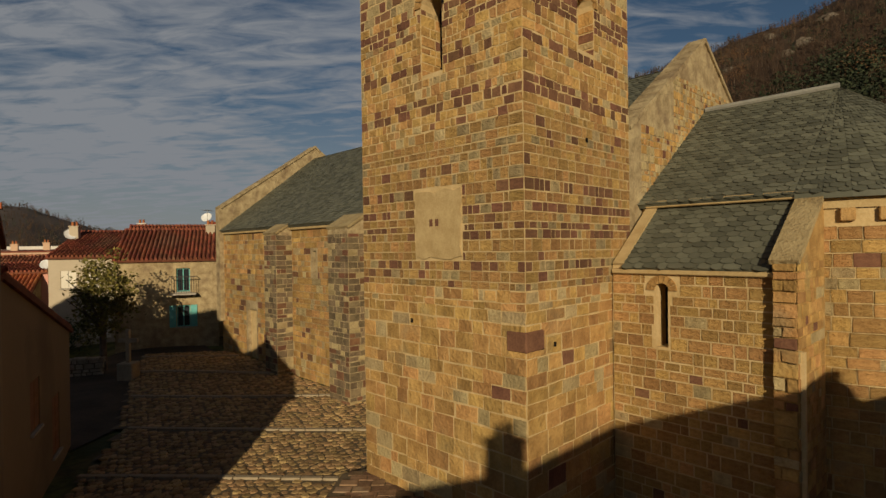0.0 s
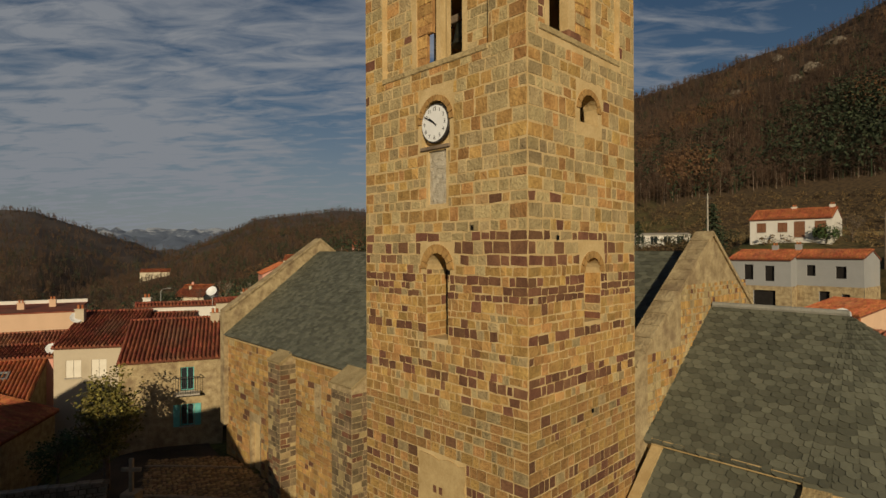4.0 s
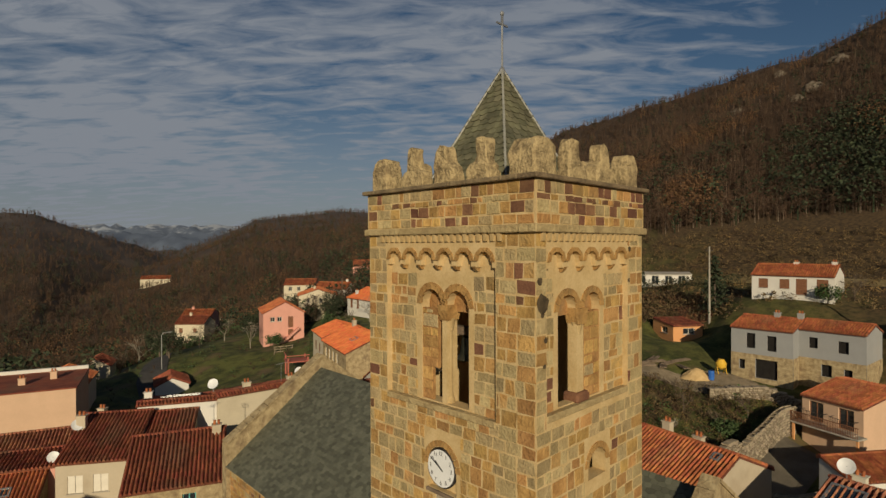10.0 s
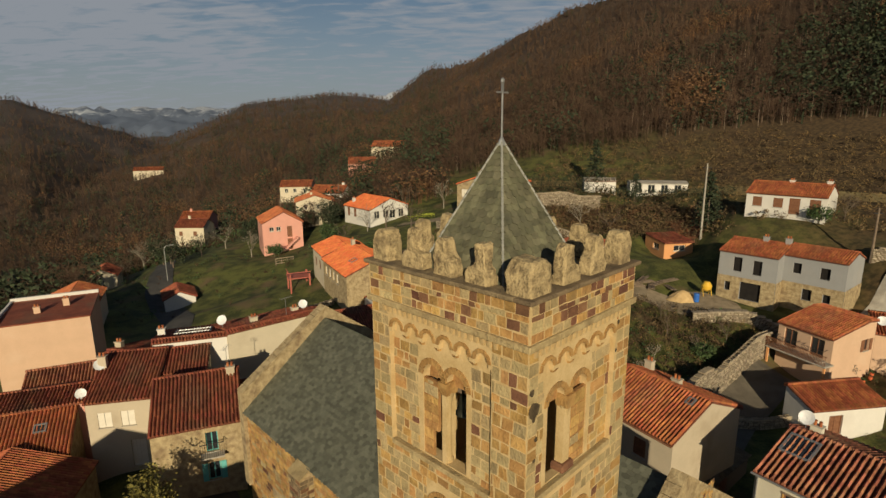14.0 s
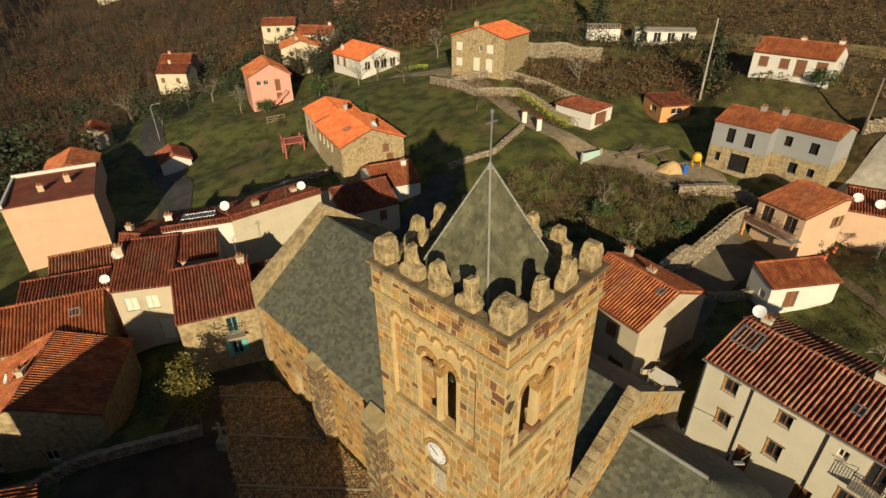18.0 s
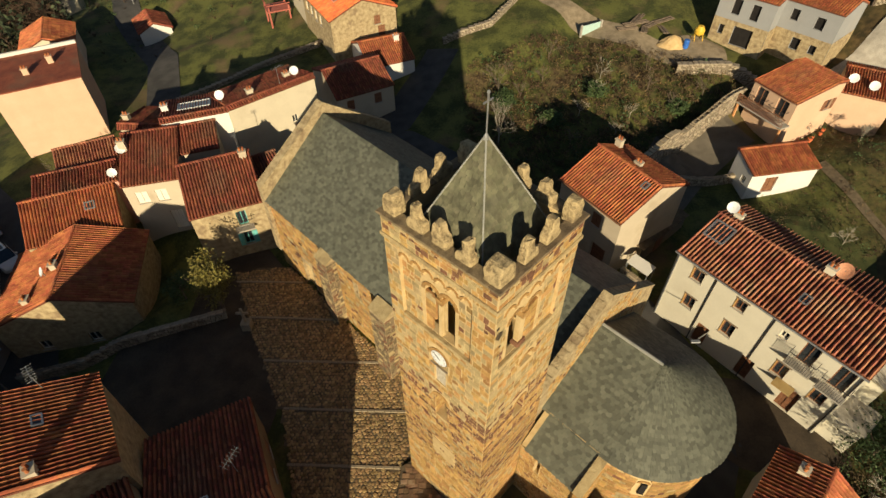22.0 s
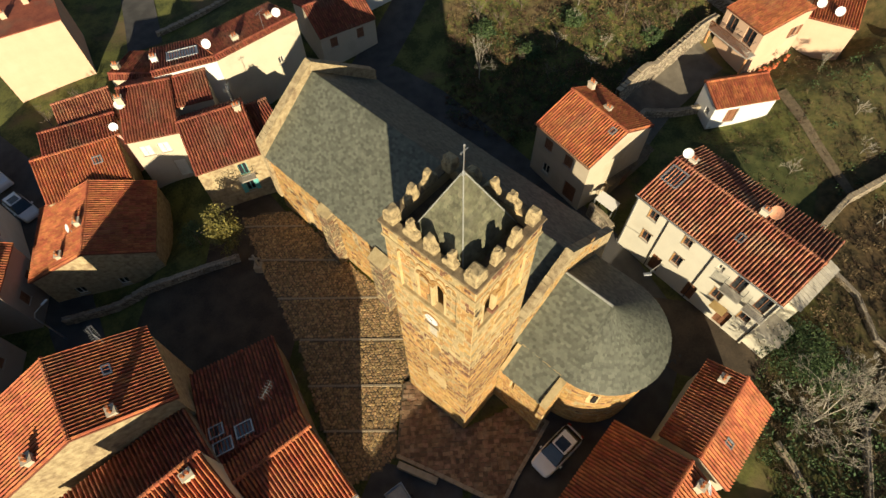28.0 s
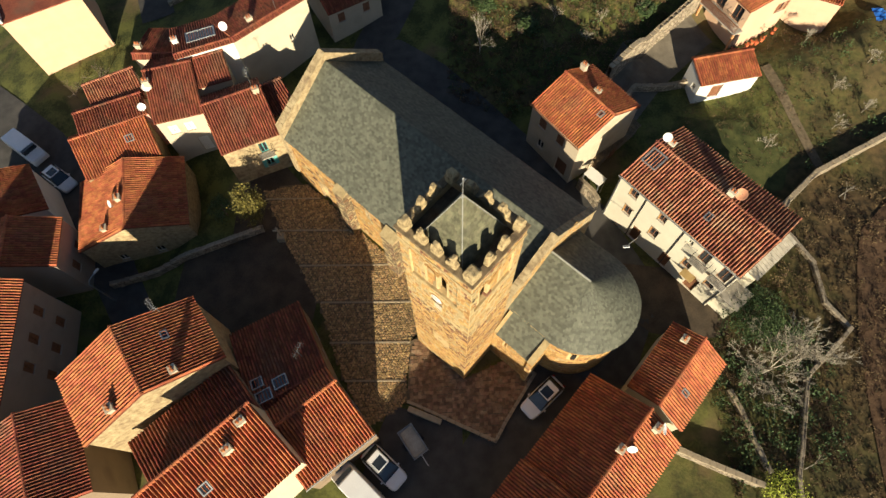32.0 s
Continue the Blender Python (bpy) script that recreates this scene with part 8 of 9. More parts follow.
bench = thing("stone_bench", "low pale stone bench wall beside the church platform", "bench", pose(-3.1, 8.6, 0, 0, 0, -25))
part("seat", boxed(0, 2.9, -0.5, -0.05, -0.3, 0.5, 0.04), PAVE, bench)


def stone_wall(label, path, h, w=0.4, seed=1, base=0.6, size=(0.14, 0.26, 0.2, 0.5), top=PAVE):
    """A rough garden wall that follows the ground."""
    W_ = thing("garden_wall", label, "wall", kind="structure")
    rng = random.Random(seed)
    V, F = [], []
    bm = bmesh.new()
    for (xa, ya), (xb, yb) in zip(path, path[1:]):
        L_ = math.hypot(xb - xa, yb - ya)
        d = Vector(((xb - xa) / L_, (yb - ya) / L_, 0)); nr = Vector((-d.y, d.x, 0))
        n = max(1, round(L_ / 1.5))
        for i in range(n):
            p, q = Vector((xa, ya, 0)).lerp(Vector((xb, yb, 0)), i / n), Vector((xa, ya, 0)).lerp(Vector((xb, yb, 0)), (i + 1) / n)
            zp, zq = ground_z(p.x, p.y), ground_z(q.x, q.y)
            ring = []
            for c, z in ((p, zp), (q, zq)):
                ring.append([bm.verts.new(c + nr * o + Vector((0, 0, zz))) for o, zz in ((-w / 2, z - base), (w / 2, z - base), (w / 2, z + h), (-w / 2, z + h))])
            for k in range(4):
                bm.faces.new((ring[0][k], ring[0][(k + 1) % 4], ring[1][(k + 1) % 4], ring[1][k]))
        z = -0.2
        while z < h:
            hh = rng.uniform(size[0], size[1]); u = 0
            while u < L_:
                ww = rng.uniform(size[2], size[3])
                c = Vector((xa, ya, 0)) + d * min(L_, u + ww / 2)
                gz = ground_z(c.x, c.y)
                for sgn in (-1, 1):
                    k = w / 2 + rng.uniform(0.01, 0.05)
                    n0 = len(V)
                    for s_, kk in ((1.0, w / 2 - 0.03), (0.82, k)):
                        for a, b in ((-1, -1), (1, -1), (1, 1), (-1, 1)):
                            V.append(c + d * a * (ww / 2 - 0.012) * s_ + nr * sgn * kk + Vector((0, 0, gz + z + hh / 2 + b * (hh / 2 - 0.01) * s_)))
                    F += [(n0 + i, n0 + (i + 1) % 4, n0 + 4 + (i + 1) % 4, n0 + 4 + i) for i in range(4)] + [(n0 + 4, n0 + 5, n0 + 6, n0 + 7)]
                u += ww
            z += hh
        u = 0
        while u < L_ - 0.1:
            ww = rng.uniform(0.4, 0.8)
            c = Vector((xa, ya, 0)) + d * min(L_, u + ww / 2)
            o = part("coping_stone", boxed(-ww / 2 + 0.01, ww / 2 - 0.01, -w / 2 - 0.05, w / 2 + 0.05, 0, rng.uniform(0.07, 0.13), 0.015), top, W_)
            o.matrix_local = Matrix.Translation((c.x, c.y, ground_z(c.x, c.y) + h - 0.01)) @ Matrix.Rotation(math.atan2(d.y, d.x), 4, "Z")
            u += ww
    part("core", bm, EARTH_JOINT, W_)
    raw("wall_stones", V, F, DRYWALL, W_, kind="stuff")


stone_wall("pale capped garden wall behind the street house", [(17.8, 4.0), (23.6, 1.2)], 1.1, 0.35, 1)
stone_wall("old stone wall along the vegetable garden", [(29.6, 20.6), (33.0, 25.0), (36.8, 28.0), (45, 31.6), (58, 38)], 1.0, 0.4, 2)
stone_wall("stone wall down the eastern bank", [(32.4, 22.6), (33.8, 19.1), (33.5, 15.2), (34.8, 12.8)], 0.35, 0.25, 3, top=DRYWALL)
stone_wall("dark retaining wall beside the plots", [(34.8, 12.8), (30.2, 9.1), (26.9, 1.4), (25.8, -6)], 0.5, 0.22, 4, top=DRYWALL)
stone_wall("short curved rubble wall below the fig tree", [(23.4, 8.4), (23.9, 6.8), (24.3, 4.6), (24.9, 2.2)], 0.4, 0.3, 16)
stone_wall("tall pale retaining wall of the terrace", [(18.6, 40.4), (24.5, 45.2), (30.4, 49.2)], 2.2, 0.45, 5)
stone_wall("low dry stone wall across the meadow", [(-31, 58), (-22, 62), (-14.5, 64.5)], 0.5, 0.4, 6, top=DRYWALL)
stone_wall("stone terrace wall in front of the stone house", [(0.5, 84.8), (8, 84.5), (14.5, 81), (19, 76.5)], 1.0, 0.4, 7)
stone_wall("stone bank wall beside the pale drive", [(-2, 89), (5, 79.5), (11, 78), (18, 69.6)], 1.0, 0.4, 8, top=DRYWALL)
stone_wall("low dry stone wall round the lawn", [(0.5, 60.8), (6, 62), (10, 67.5)], 0.6, 0.4, 9, top=DRYWALL)
stone_wall("rough stone heap wall below the building site", [(25.0, 53.6), (30.5, 53.0), (34.0, 51.2)], 1.0, 0.6, 10, top=DRYWALL)
stone_wall("garden wall between the gabled house and yard", [(16.4, 34.0), (21.4, 39.4), (27.0, 39.8)], 0.8, 0.3, 11)
stone_wall("dark wall along the shaded square", [(-31.0, 21.6), (-26.5, 22.4), (-22.0, 23.6), (-16.5, 25.6)], 0.8, 0.3, 12, top=DRYWALL)
stone_wall("pale ruined wall behind the hedge", [(12.6, 94), (18, 92), (24.6, 88.6)], 2.2, 0.5, 13)
stone_wall("concrete retaining wall of the bungalow terrace", [(45.5, 57.5), (49, 56.2), (53, 56)], 1.2, 0.4, 14)
stone_wall("wall along the pass beside the row house", [(13.9, 28.6), (14.9, 27.2), (15.3, 26.2)], 1.6, 0.3, 15)


# ---- vehicles ----
def car(label, x, y, ang, L_=4.3, W=1.75, H=1.5, paint=CAR_WHITE, van=False, group="parked cars", z=None):
    z = ground_z(x, y) + 0.06 if z is None else z
    C = thing("car" if not van else "van", label, "car", pose(x, y, z, 0, 0, ang), group)
    def shell(stations, material, name, parent, inset=0.0):
        bm = bmesh.new(); rings = []
        for xx, zl, zh, hw, top in stations:
            rings.append([bm.verts.new(v) for v in ((xx, -hw, zl), (xx, -hw * 1.0, (zl + zh) / 2), (xx, -top, zh), (xx, top, zh), (xx, hw * 1.0, (zl + zh) / 2), (xx, hw, zl))])
        for a, b in zip(rings, rings[1:]):
            for k in range(6):
                bm.faces.new((a[k], b[k], b[(k + 1) % 6], a[(k + 1) % 6]))
        bm.faces.new(rings[0]); bm.faces.new(rings[-1][::-1])
        bmesh.ops.recalc_face_normals(bm, faces=bm.faces)
        ob = part(name, bm, material, parent)
        md = ob.modifiers.new("round", "BEVEL"); md.width, md.segments, md.limit_method, md.angle_limit = 0.06, 2, "ANGLE", radians(20)
        return ob
    h2 = W / 2
    if van:
        body = shell([(-L_ / 2, 0.35, H * 0.9, h2 * 0.96, h2 * 0.86), (-L_ / 2 + 0.1, 0.25, H, h2, h2 * 0.9), (L_ * 0.22, 0.25, H, h2, h2 * 0.9), (L_ * 0.33, 0.25, H * 0.66, h2, h2 * 0.92), (L_ * 0.47, 0.25, H * 0.52, h2 * 0.97, h2 * 0.86), (L_ / 2, 0.35, H * 0.4, h2 * 0.88, h2 * 0.8)], paint, "body", C)
        part("windscreen", boxed(L_ * 0.235, L_ * 0.31, -h2 * 0.8, h2 * 0.8, H * 0.72, H * 0.985), GLASS, C)
    else:
        body = shell([(-L_ / 2, 0.4, 0.72, h2 * 0.66, h2 * 0.6), (-L_ / 2 + 0.12, 0.3, 0.88, h2 * 0.86, h2 * 0.8), (-L_ / 2 + 0.45, 0.25, 0.96, h2 * 0.98, h2 * 0.91), (-L_ * 0.2, 0.22, 0.98, h2, h2 * 0.93), (L_ * 0.18, 0.22, 0.97, h2, h2 * 0.93), (L_ * 0.36, 0.24, 0.86, h2 * 0.97, h2 * 0.88), (L_ * 0.46, 0.28, 0.74, h2 * 0.86, h2 * 0.76), (L_ / 2, 0.38, 0.58, h2 * 0.58, h2 * 0.5)], paint, "body", C)
        cab = shell([(-L_ * 0.44, 0.93, 0.97, h2 * 0.86, h2 * 0.8), (-L_ * 0.34, 0.93, H * 0.96, h2 * 0.88, h2 * 0.68), (L_ * 0.05, 0.93, H, h2 * 0.88, h2 * 0.68), (L_ * 0.25, 0.93, 0.97, h2 * 0.87, h2 * 0.8)], GLASS, "window_glass", C)
        rf = part("roof_panel", boxed(-L_ * 0.31, L_ * 0.03, -h2 * 0.66, h2 * 0.66, H - 0.02, H + 0.025, 0.02), paint, C)
        part("sunroof", boxed(-L_ * 0.2, L_ * 0.01, -h2 * 0.5, h2 * 0.5, H + 0.026, H + 0.032), GLASS, C)
        for s_ in (-1, 1):
            part("mirror", boxed(L_ * 0.17, L_ * 0.21, s_ * h2 - (0.12 if s_ < 0 else -0.0), s_ * h2 + (0.12 if s_ > 0 else 0.0), 0.95, 1.07, 0.015), paint, C)
            bm = bmesh.new(); tube(bm, [(-L_ * 0.3, s_ * h2 * 0.7, H + 0.05), (L_ * 0.02, s_ * h2 * 0.7, H + 0.05)], 0.02, 6); part("roof_rail", bm, METAL, C)
    for sx in (-0.31, 0.31):
        for s_ in (-1, 1):
            bm = bmesh.new(); lathe(bm, [(0.2, -0.1), (0.31, -0.1), (0.33, -0.06), (0.33, 0.06), (0.31, 0.1), (0.2, 0.1)], 16)
            wh = part("tyre", bm, TYRE, C); wh.matrix_local = Matrix.Translation((sx * L_, s_ * (h2 - 0.08), 0.33)) @ Matrix.Rotation(radians(90), 4, "X")
            bm = bmesh.new(); lathe(bm, [(0.2, -0.105), (0.2, 0.105)], 12); part("rim", bm, METAL, wh)
    for s_ in (-1, 1):
        part("headlight", boxed(L_ / 2 - 0.2, L_ / 2 - 0.05, s_ * h2 * 0.6 - 0.14, s_ * h2 * 0.6 + 0.14, 0.55, 0.68, 0.02), PLASTIC, C)
        part("tail_light", boxed(-L_ / 2 - 0.01, -L_ / 2 + 0.1, s_ * h2 * 0.7 - 0.1, s_ * h2 * 0.7 + 0.1, 0.72, 0.9, 0.02), mat("red_lens", (0.3, 0.01, 0.01), (0.4, 0.02, 0.02), 2, 0.2, 0), C)
    return C


car("white compact car with black glass roof parked by the apse", 7.75, 8.55, 218.6, 3.9, 1.65)
car("white saloon car parked below the tiled house", -5.2, 4.0, -45, 3.8, paint=CAR_WHITE)
car("white panel van parked below the tiled house", -7.2, 2.6, 135, 4.6, 1.85, 2.0, CAR_WHITE, True)
car("white van in the western lane", -43.5, 38.2, -38, 4.6, 1.85, 2.0, CAR_WHITE, True)
car("pale car in the western lane", -39.6, 34.6, -38, 4.1)
car("white car on the upper lane", 49.5, 55.6, 30, 4.1)
TR = thing("utility_trailer", "open grey galvanised utility trailer on the square", "trailer", pose(-2.9, 5.75, ground_z(-2.9, 5.75) + 0.07, 0, 0, -58))
bm = bmesh.new()
box(bm, -1.2, 1.2, -0.65, 0.65, 0.5, 0.56)
for x0, x1, y0, y1 in ((-1.2, 1.2, -0.68, -0.64), (-1.2, 1.2, 0.64, 0.68), (-1.23, -1.19, -0.68, 0.68), (1.19, 1.23, -0.68, 0.68)):
    box(bm, x0, x1, y0, y1, 0.5, 0.9)
part("bed", bm, METAL, TR)
part("load_board", boxed(-1.1, 1.1, -0.6, 0.6, 0.57, 0.68, 0.02), CONCRETE, TR)
bm = bmesh.new(); tube(bm, [(1.2, 0, 0.5), (2.2, 0, 0.45)], 0.05, 6); part("drawbar", bm, METAL, TR)
for s_ in (-1, 1):
    bm = bmesh.new(); lathe(bm, [(0.28, -0.08), (0.28, 0.08)], 14); w_ = part("tyre", bm, TYRE, TR); w_.matrix_local = Matrix.Translation((0, s_ * 0.78, 0.28)) @ Matrix.Rotation(radians(90), 4, "X")


# ---- far houses on the slopes ----
def far_house(label, x, y, ang, Lx, Ly, h, rise, wall, tile, windows=(), lift=0.3):
    b = ground_z(x, y) + lift
    house(label, x, y, ang, Lx, Ly, b, b + h, b + h + rise, 0.5, None, wall, tile, windows, pad=False, sink=4, pitch=0.4)


far_house("long pale house high on the hillside", -30, 214, -10, 15, 8, 4.5, 2, CREAM, TILE, (), 1.0)
far_house("pink house on the hillside", -33, 180, 5, 9, 7, 4.2, 1.8, PINK, TILE, (), 0.8)
far_house("pale farmhouse across the valley", -208, 358, 20, 18, 9, 5, 2, CREAM, TILE, (), 1.5)
far_house("low white shed beside the pool house", 24.5, 98.5, -8, 5.5, 3, 1.5, 0.3, WHITE, CONCRETE, (), 0.4)

# ---- things on the roofs ----
ROW = "long white-rendered row house with balconies"
skylight(ROW, 1.0, 2.5, 1.5, 1.6, 0.12)
skylight(ROW, 7.4, 1.7, 0.6, 0.7)
dish(ROW, 0.5, 4.4, 0.4, -80, 0.9)
dish(ROW, 7.9, 4.6, 0.5, -100, 0.9, mat("terracotta_plastic", (0.55, 0.26, 0.15), (0.62, 0.31, 0.18), 2, 0.5, 0))
HIP = "grey-rendered gabled house with clay tiles"
skylight(HIP, 5.4, 2.9, 0.5, 0.6)
TALL = "low village house with shade-darkened clay tiles and roof lights"
skylight(TALL, 0.9, 2.0, 0.9, 0.9); skylight(TALL, 2.5, 1.2, 1.1, 1.0); skylight(TALL, 1.1, 0.75, 1.2, 1.0)
antenna(TALL, 4.6, 2.3, 1.8, 40)
SUNNY = "house with bright sunlit clay tiles"
skylight(SUNNY, 3.2, 2.4, 0.7, 0.7)
GAB = "gabled house with lit stone gable and clay tiles"
skylight(GAB, 3.4, 2.4, 0.7, 0.5); antenna(GAB, 5.3, 2.0, 1.5, 10)
LOWB = "broad low house with clay tile roof and chimneys"
dish(LOWB, 2.8, 5.9, 0.35, 120, 0.7)
dish("cream house with old clay tiles and cream shutters", 0.1, 3.0, 0.4, -60, 0.5)
dish("row house with dark tiles and a roof light", 5.2, 1.2, 0.42, -110, 1.0)
skylight("row house with dark tiles and a roof light", 2.8, 2.2, 2.8, 1.8, 0.1)
dish("row house with cream wall and dark tiles", 7.2, 1.0, 0.4, -110, 0.8); antenna("row house with cream wall and dark tiles", 5.4, 0.6, 1.8, 20)
antenna("stone house with teal shutters beside the church", 4.8, 4.9, 1.9, 70)
skylight("low stone house with a long clay tile roof", 5.0, 1.9, 0.8, 0.7)
dish("narrow pink-rendered house under dark tiles", 6.1, 0.4, 0.38, -80, 0.4)
S1 = "low house with tiled roof along the street"
S2 = "long low house with tiled roof along the street"
skylight(S1, 2.2, 1.2, 0.5, 0.7)
dish(S2, 7.9, 1.6, 0.42, -60, 0.7); dish(S2, 5.2, 2.6, 0.35, -150, 0.5)
OH = "orange-rendered house with a wooden balcony"
dish("orange-rendered side wing of a house", 0.6, 1.4, 0.45, -90, 0.6); dish("orange-rendered side wing of a house", 2.4, 0.9, 0.45, -90, 0.6)
skylight("large stone house with bright orange tiles", 3.4, 6.0, 1.2, 0.9)
dish("large stone house with bright orange tiles", 0.3, 3.6, 0.4, -60, 0.6)
for lab, n in ((ROW, 12.3), ("village house with a sunny clay tile slope", 5.75), (HIP, 6.3)):
    bm = bmesh.new()
    e0 = SHAPES[lab][0]
    tube(bm, [(-0.1, -0.32, e0 - 0.02), (n + 0.1, -0.32, e0 - 0.05)], 0.06, 8)
    part("gutter", bm, METAL if lab != HIP else WOOD, HOUSES[lab])
for u in (0.15, 3.0, 7.0, 12.15):
    bm = bmesh.new(); tube(bm, [(u, -0.06, -0.3), (u, -0.06, 6.8)], 0.045, 6); part("downpipe", bm, IRON if u != 0.15 else METAL, HOUSES[ROW])
# porch and rear lean-to of the row house
P_ = HOUSES[ROW]
part("porch_roof", boxed(8.9, 10.1, -0.8, -0.02, 2.35, 2.42), mat("yellow_awning", (0.36, 0.24, 0.09), (0.44, 0.31, 0.13), 3, 0.6, 0.1), P_)
part("side_annexe", boxed(12.32, 13.35, 2.4, 7.6, -1.5, 4.3), ROW_CREAM, P_)
for k in range(14):
    y = 2.3 + k * 0.39
    bm = bmesh.new(); slab(bm, (12.3, y, 4.75), (13.5, y, 4.4), (13.5, y + 0.33, 4.4), (12.3, y + 0.33, 4.75), 0.06); part("annexe_sheet", bm, CONCRETE, P_)
part("side_annexe", boxed(12.32, 14.1, 0.3, 2.38, -1.5, 2.3), ROW_CREAM, P_)
bm = bmesh.new(); slab(bm, (12.3, 0.2, 2.45), (14.25, 0.2, 2.35), (14.25, 2.5, 2.35), (12.3, 2.5, 2.45), 0.1); part("annexe_roof", bm, CONCRETE, P_)

# yard between the gabled house and the row house
YS = thing("yard_shed", "low lean-to with a dark grey sheet roof in the yard", "shed", pose(15.9, 30.2, 0, 0, 0, 39))
part("shed_wall", boxed(0.1, 6.4, 0.1, 2.5, -0.6, 1.9), BROWN_WALL, YS)
for k in range(13):
    bm = bmesh.new(); slab(bm, (k * 0.5, -0.1, 1.98), (k * 0.5 + 0.47, -0.1, 1.98), (k * 0.5 + 0.47, 2.7, 2.35), (k * 0.5, 2.7, 2.35), 0.05)
    part("roof_sheet", bm, DARKSTONE, YS)
part("door", boxed(2.2, 3.1, 0.03, 0.098, -0.3, 1.6), WOOD, YS)
CN = thing("yard_canopy", "small white sheet canopy over the yard gate", "canopy", pose(14.2, 28.7, 0, 0, 0, -51))
bm = bmesh.new(); slab(bm, (0, 0, 2.25), (1.9, 0, 2.25), (1.9, 1.0, 2.5), (0, 1.0, 2.5), 0.05); part("sheet", bm, WHITE, CN)
for x, y, z in ((0.05, 0.05, 2.22), (1.85, 0.05, 2.22), (0.05, 0.92, 2.44), (1.85, 0.92, 2.44)):
    part("post", boxed(x - 0.04, x + 0.04, y - 0.04, y + 0.04, -0.4, z), METAL, CN)

# peach house: white parapet along the back of its flat roof
PH = HOUSES["tall peach-rendered house with a flat red roof"]
part("parapet", boxed(-0.05, 8.05, 8.0, 8.3, 6.9, 7.75, 0.02), WHITE, PH)
part("parapet", boxed(-0.05, 0.2, 0.0, 8.0, 6.9, 7.55, 0.02), WHITE, PH)

# mountain of balcony on the orange house
OB = HOUSES[OH]
part("balcony_slab", boxed(-0.3, 5.2, -1.2, -0.02, 2.1, 2.25, 0.02), CONCRETE, OB)
bm = bmesh.new()
for k in range(44):
    box(bm, -0.28 + k * 0.125, -0.25 + k * 0.125, -1.18, -1.15, 2.25, 3.1)
box(bm, -0.3, 5.2, -1.2, -1.13, 3.1, 3.16)
part("balustrade", bm, WOOD, OB, kind="stuff")
for k in (-0.15, 5.0):
    part("balcony_post", boxed(k, k + 0.16, -1.15, -0.99, -1.0, 2.1), ORANGE, OB)

# pink house: outside stair
PKH = HOUSES["tall pink-rendered house with an outside stair"]
for k in range(9):
    part("stair_step", boxed(-1.0, -0.02, 1.0 + k * 0.3, 1.35 + k * 0.3, 2.3 - k * 0.26 - 0.3, 2.4 - k * 0.26), PINK, PKH)

# ---- building site ----
def gz(x, y):
    return ground_z(x, y) + 0.08


SP = thing("sand_heap", "heap of yellow building sand on the yard", "sand", pose(25.9, 58.2, gz(25.9, 58.2)))
bm = bmesh.new()
rg = random.Random(4)
rings = [[bm.verts.new((r * math.cos(a) * rg.uniform(0.9, 1.1), r * 0.8 * math.sin(a) * rg.uniform(0.9, 1.1), z)) for a in [2 * math.pi * i / 16 for i in range(16)]] for r, z in ((1.7, -0.1), (1.2, 0.35), (0.6, 0.75), (0.15, 0.95))]
for a, b in zip(rings, rings[1:]):
    for i in range(16):
        bm.faces.new((a[i], a[(i + 1) % 16], b[(i + 1) % 16], b[i]))
bm.faces.new(rings[-1])
part("mound", bm, SAND, SP)
BR = thing("plastic_barrel", "blue plastic barrel standing on the yard", "barrel", pose(27.0, 57.2, gz(27, 57.2)))
bm = bmesh.new(); lathe(bm, [(0.27, 0), (0.3, 0.1), (0.3, 0.45), (0.31, 0.48), (0.3, 0.51), (0.3, 0.85), (0.26, 0.95)], 16); part("drum", bm, BLUE, BR)
CM = thing("concrete_mixer", "yellow concrete mixer on the building site", "mixer", pose(28.6, 58.4, gz(28.6, 58.4)))
bm = bmesh.new(); lathe(bm, [(0.2, 0.5), (0.5, 0.75), (0.55, 1.1), (0.32, 1.5), (0.3, 1.55)], 16); part("drum", bm, YELLOW, CM)
for sx in (-0.45, 0.45):
    bm = bmesh.new(); tube(bm, [(sx, -0.4, 0), (sx, 0, 0.9), (sx, 0.4, 0)], 0.04, 6); part("frame", bm, YELLOW, CM)
for i, (x, y, a, l) in enumerate(((22.5, 61.5, 20, 3.2), (23.4, 60.8, 70, 2.8), (24.6, 61.6, 40, 3.0), (21.4, 60.6, 10, 2.4), (25.4, 60.8, 95, 2.6), (23.0, 62.4, 55, 3.4), (26.0, 62.2, 30, 2.6))):
    PL = thing("timber_stack", "loose stack of weathered timber on the site", "timber", pose(x, y, gz(x, y), 0, 0, a), "timber on the site")
    for k in range(4):
        part("plank", boxed(-l / 2, l / 2, -0.35 + k * 0.19, -0.2 + k * 0.19, 0.0, 0.09 + 0.05 * (k % 2), 0.008), WOOD_OLD, PL)
for i, (x, y) in enumerate(((10.4, 69.2), (11.9, 66.6))):
    G = thing("gatepost", "white-capped gatepost beside the gravel drive", "gatepost", pose(x, y, gz(x, y) - 0.2), "gateposts of the drive")
    part("post", boxed(-0.3, 0.3, -0.3, 0.3, 0, 1.6, 0.02), WHITE, G); part("cap", boxed(-0.36, 0.36, -0.36, 0.36, 1.6, 1.72, 0.03), TILE, G)
GT = thing("metal_gate", "pale green metal gate at the site entrance", "gate", pose(16.2, 60.4, gz(16.2, 60.4), 0, 0, 28))
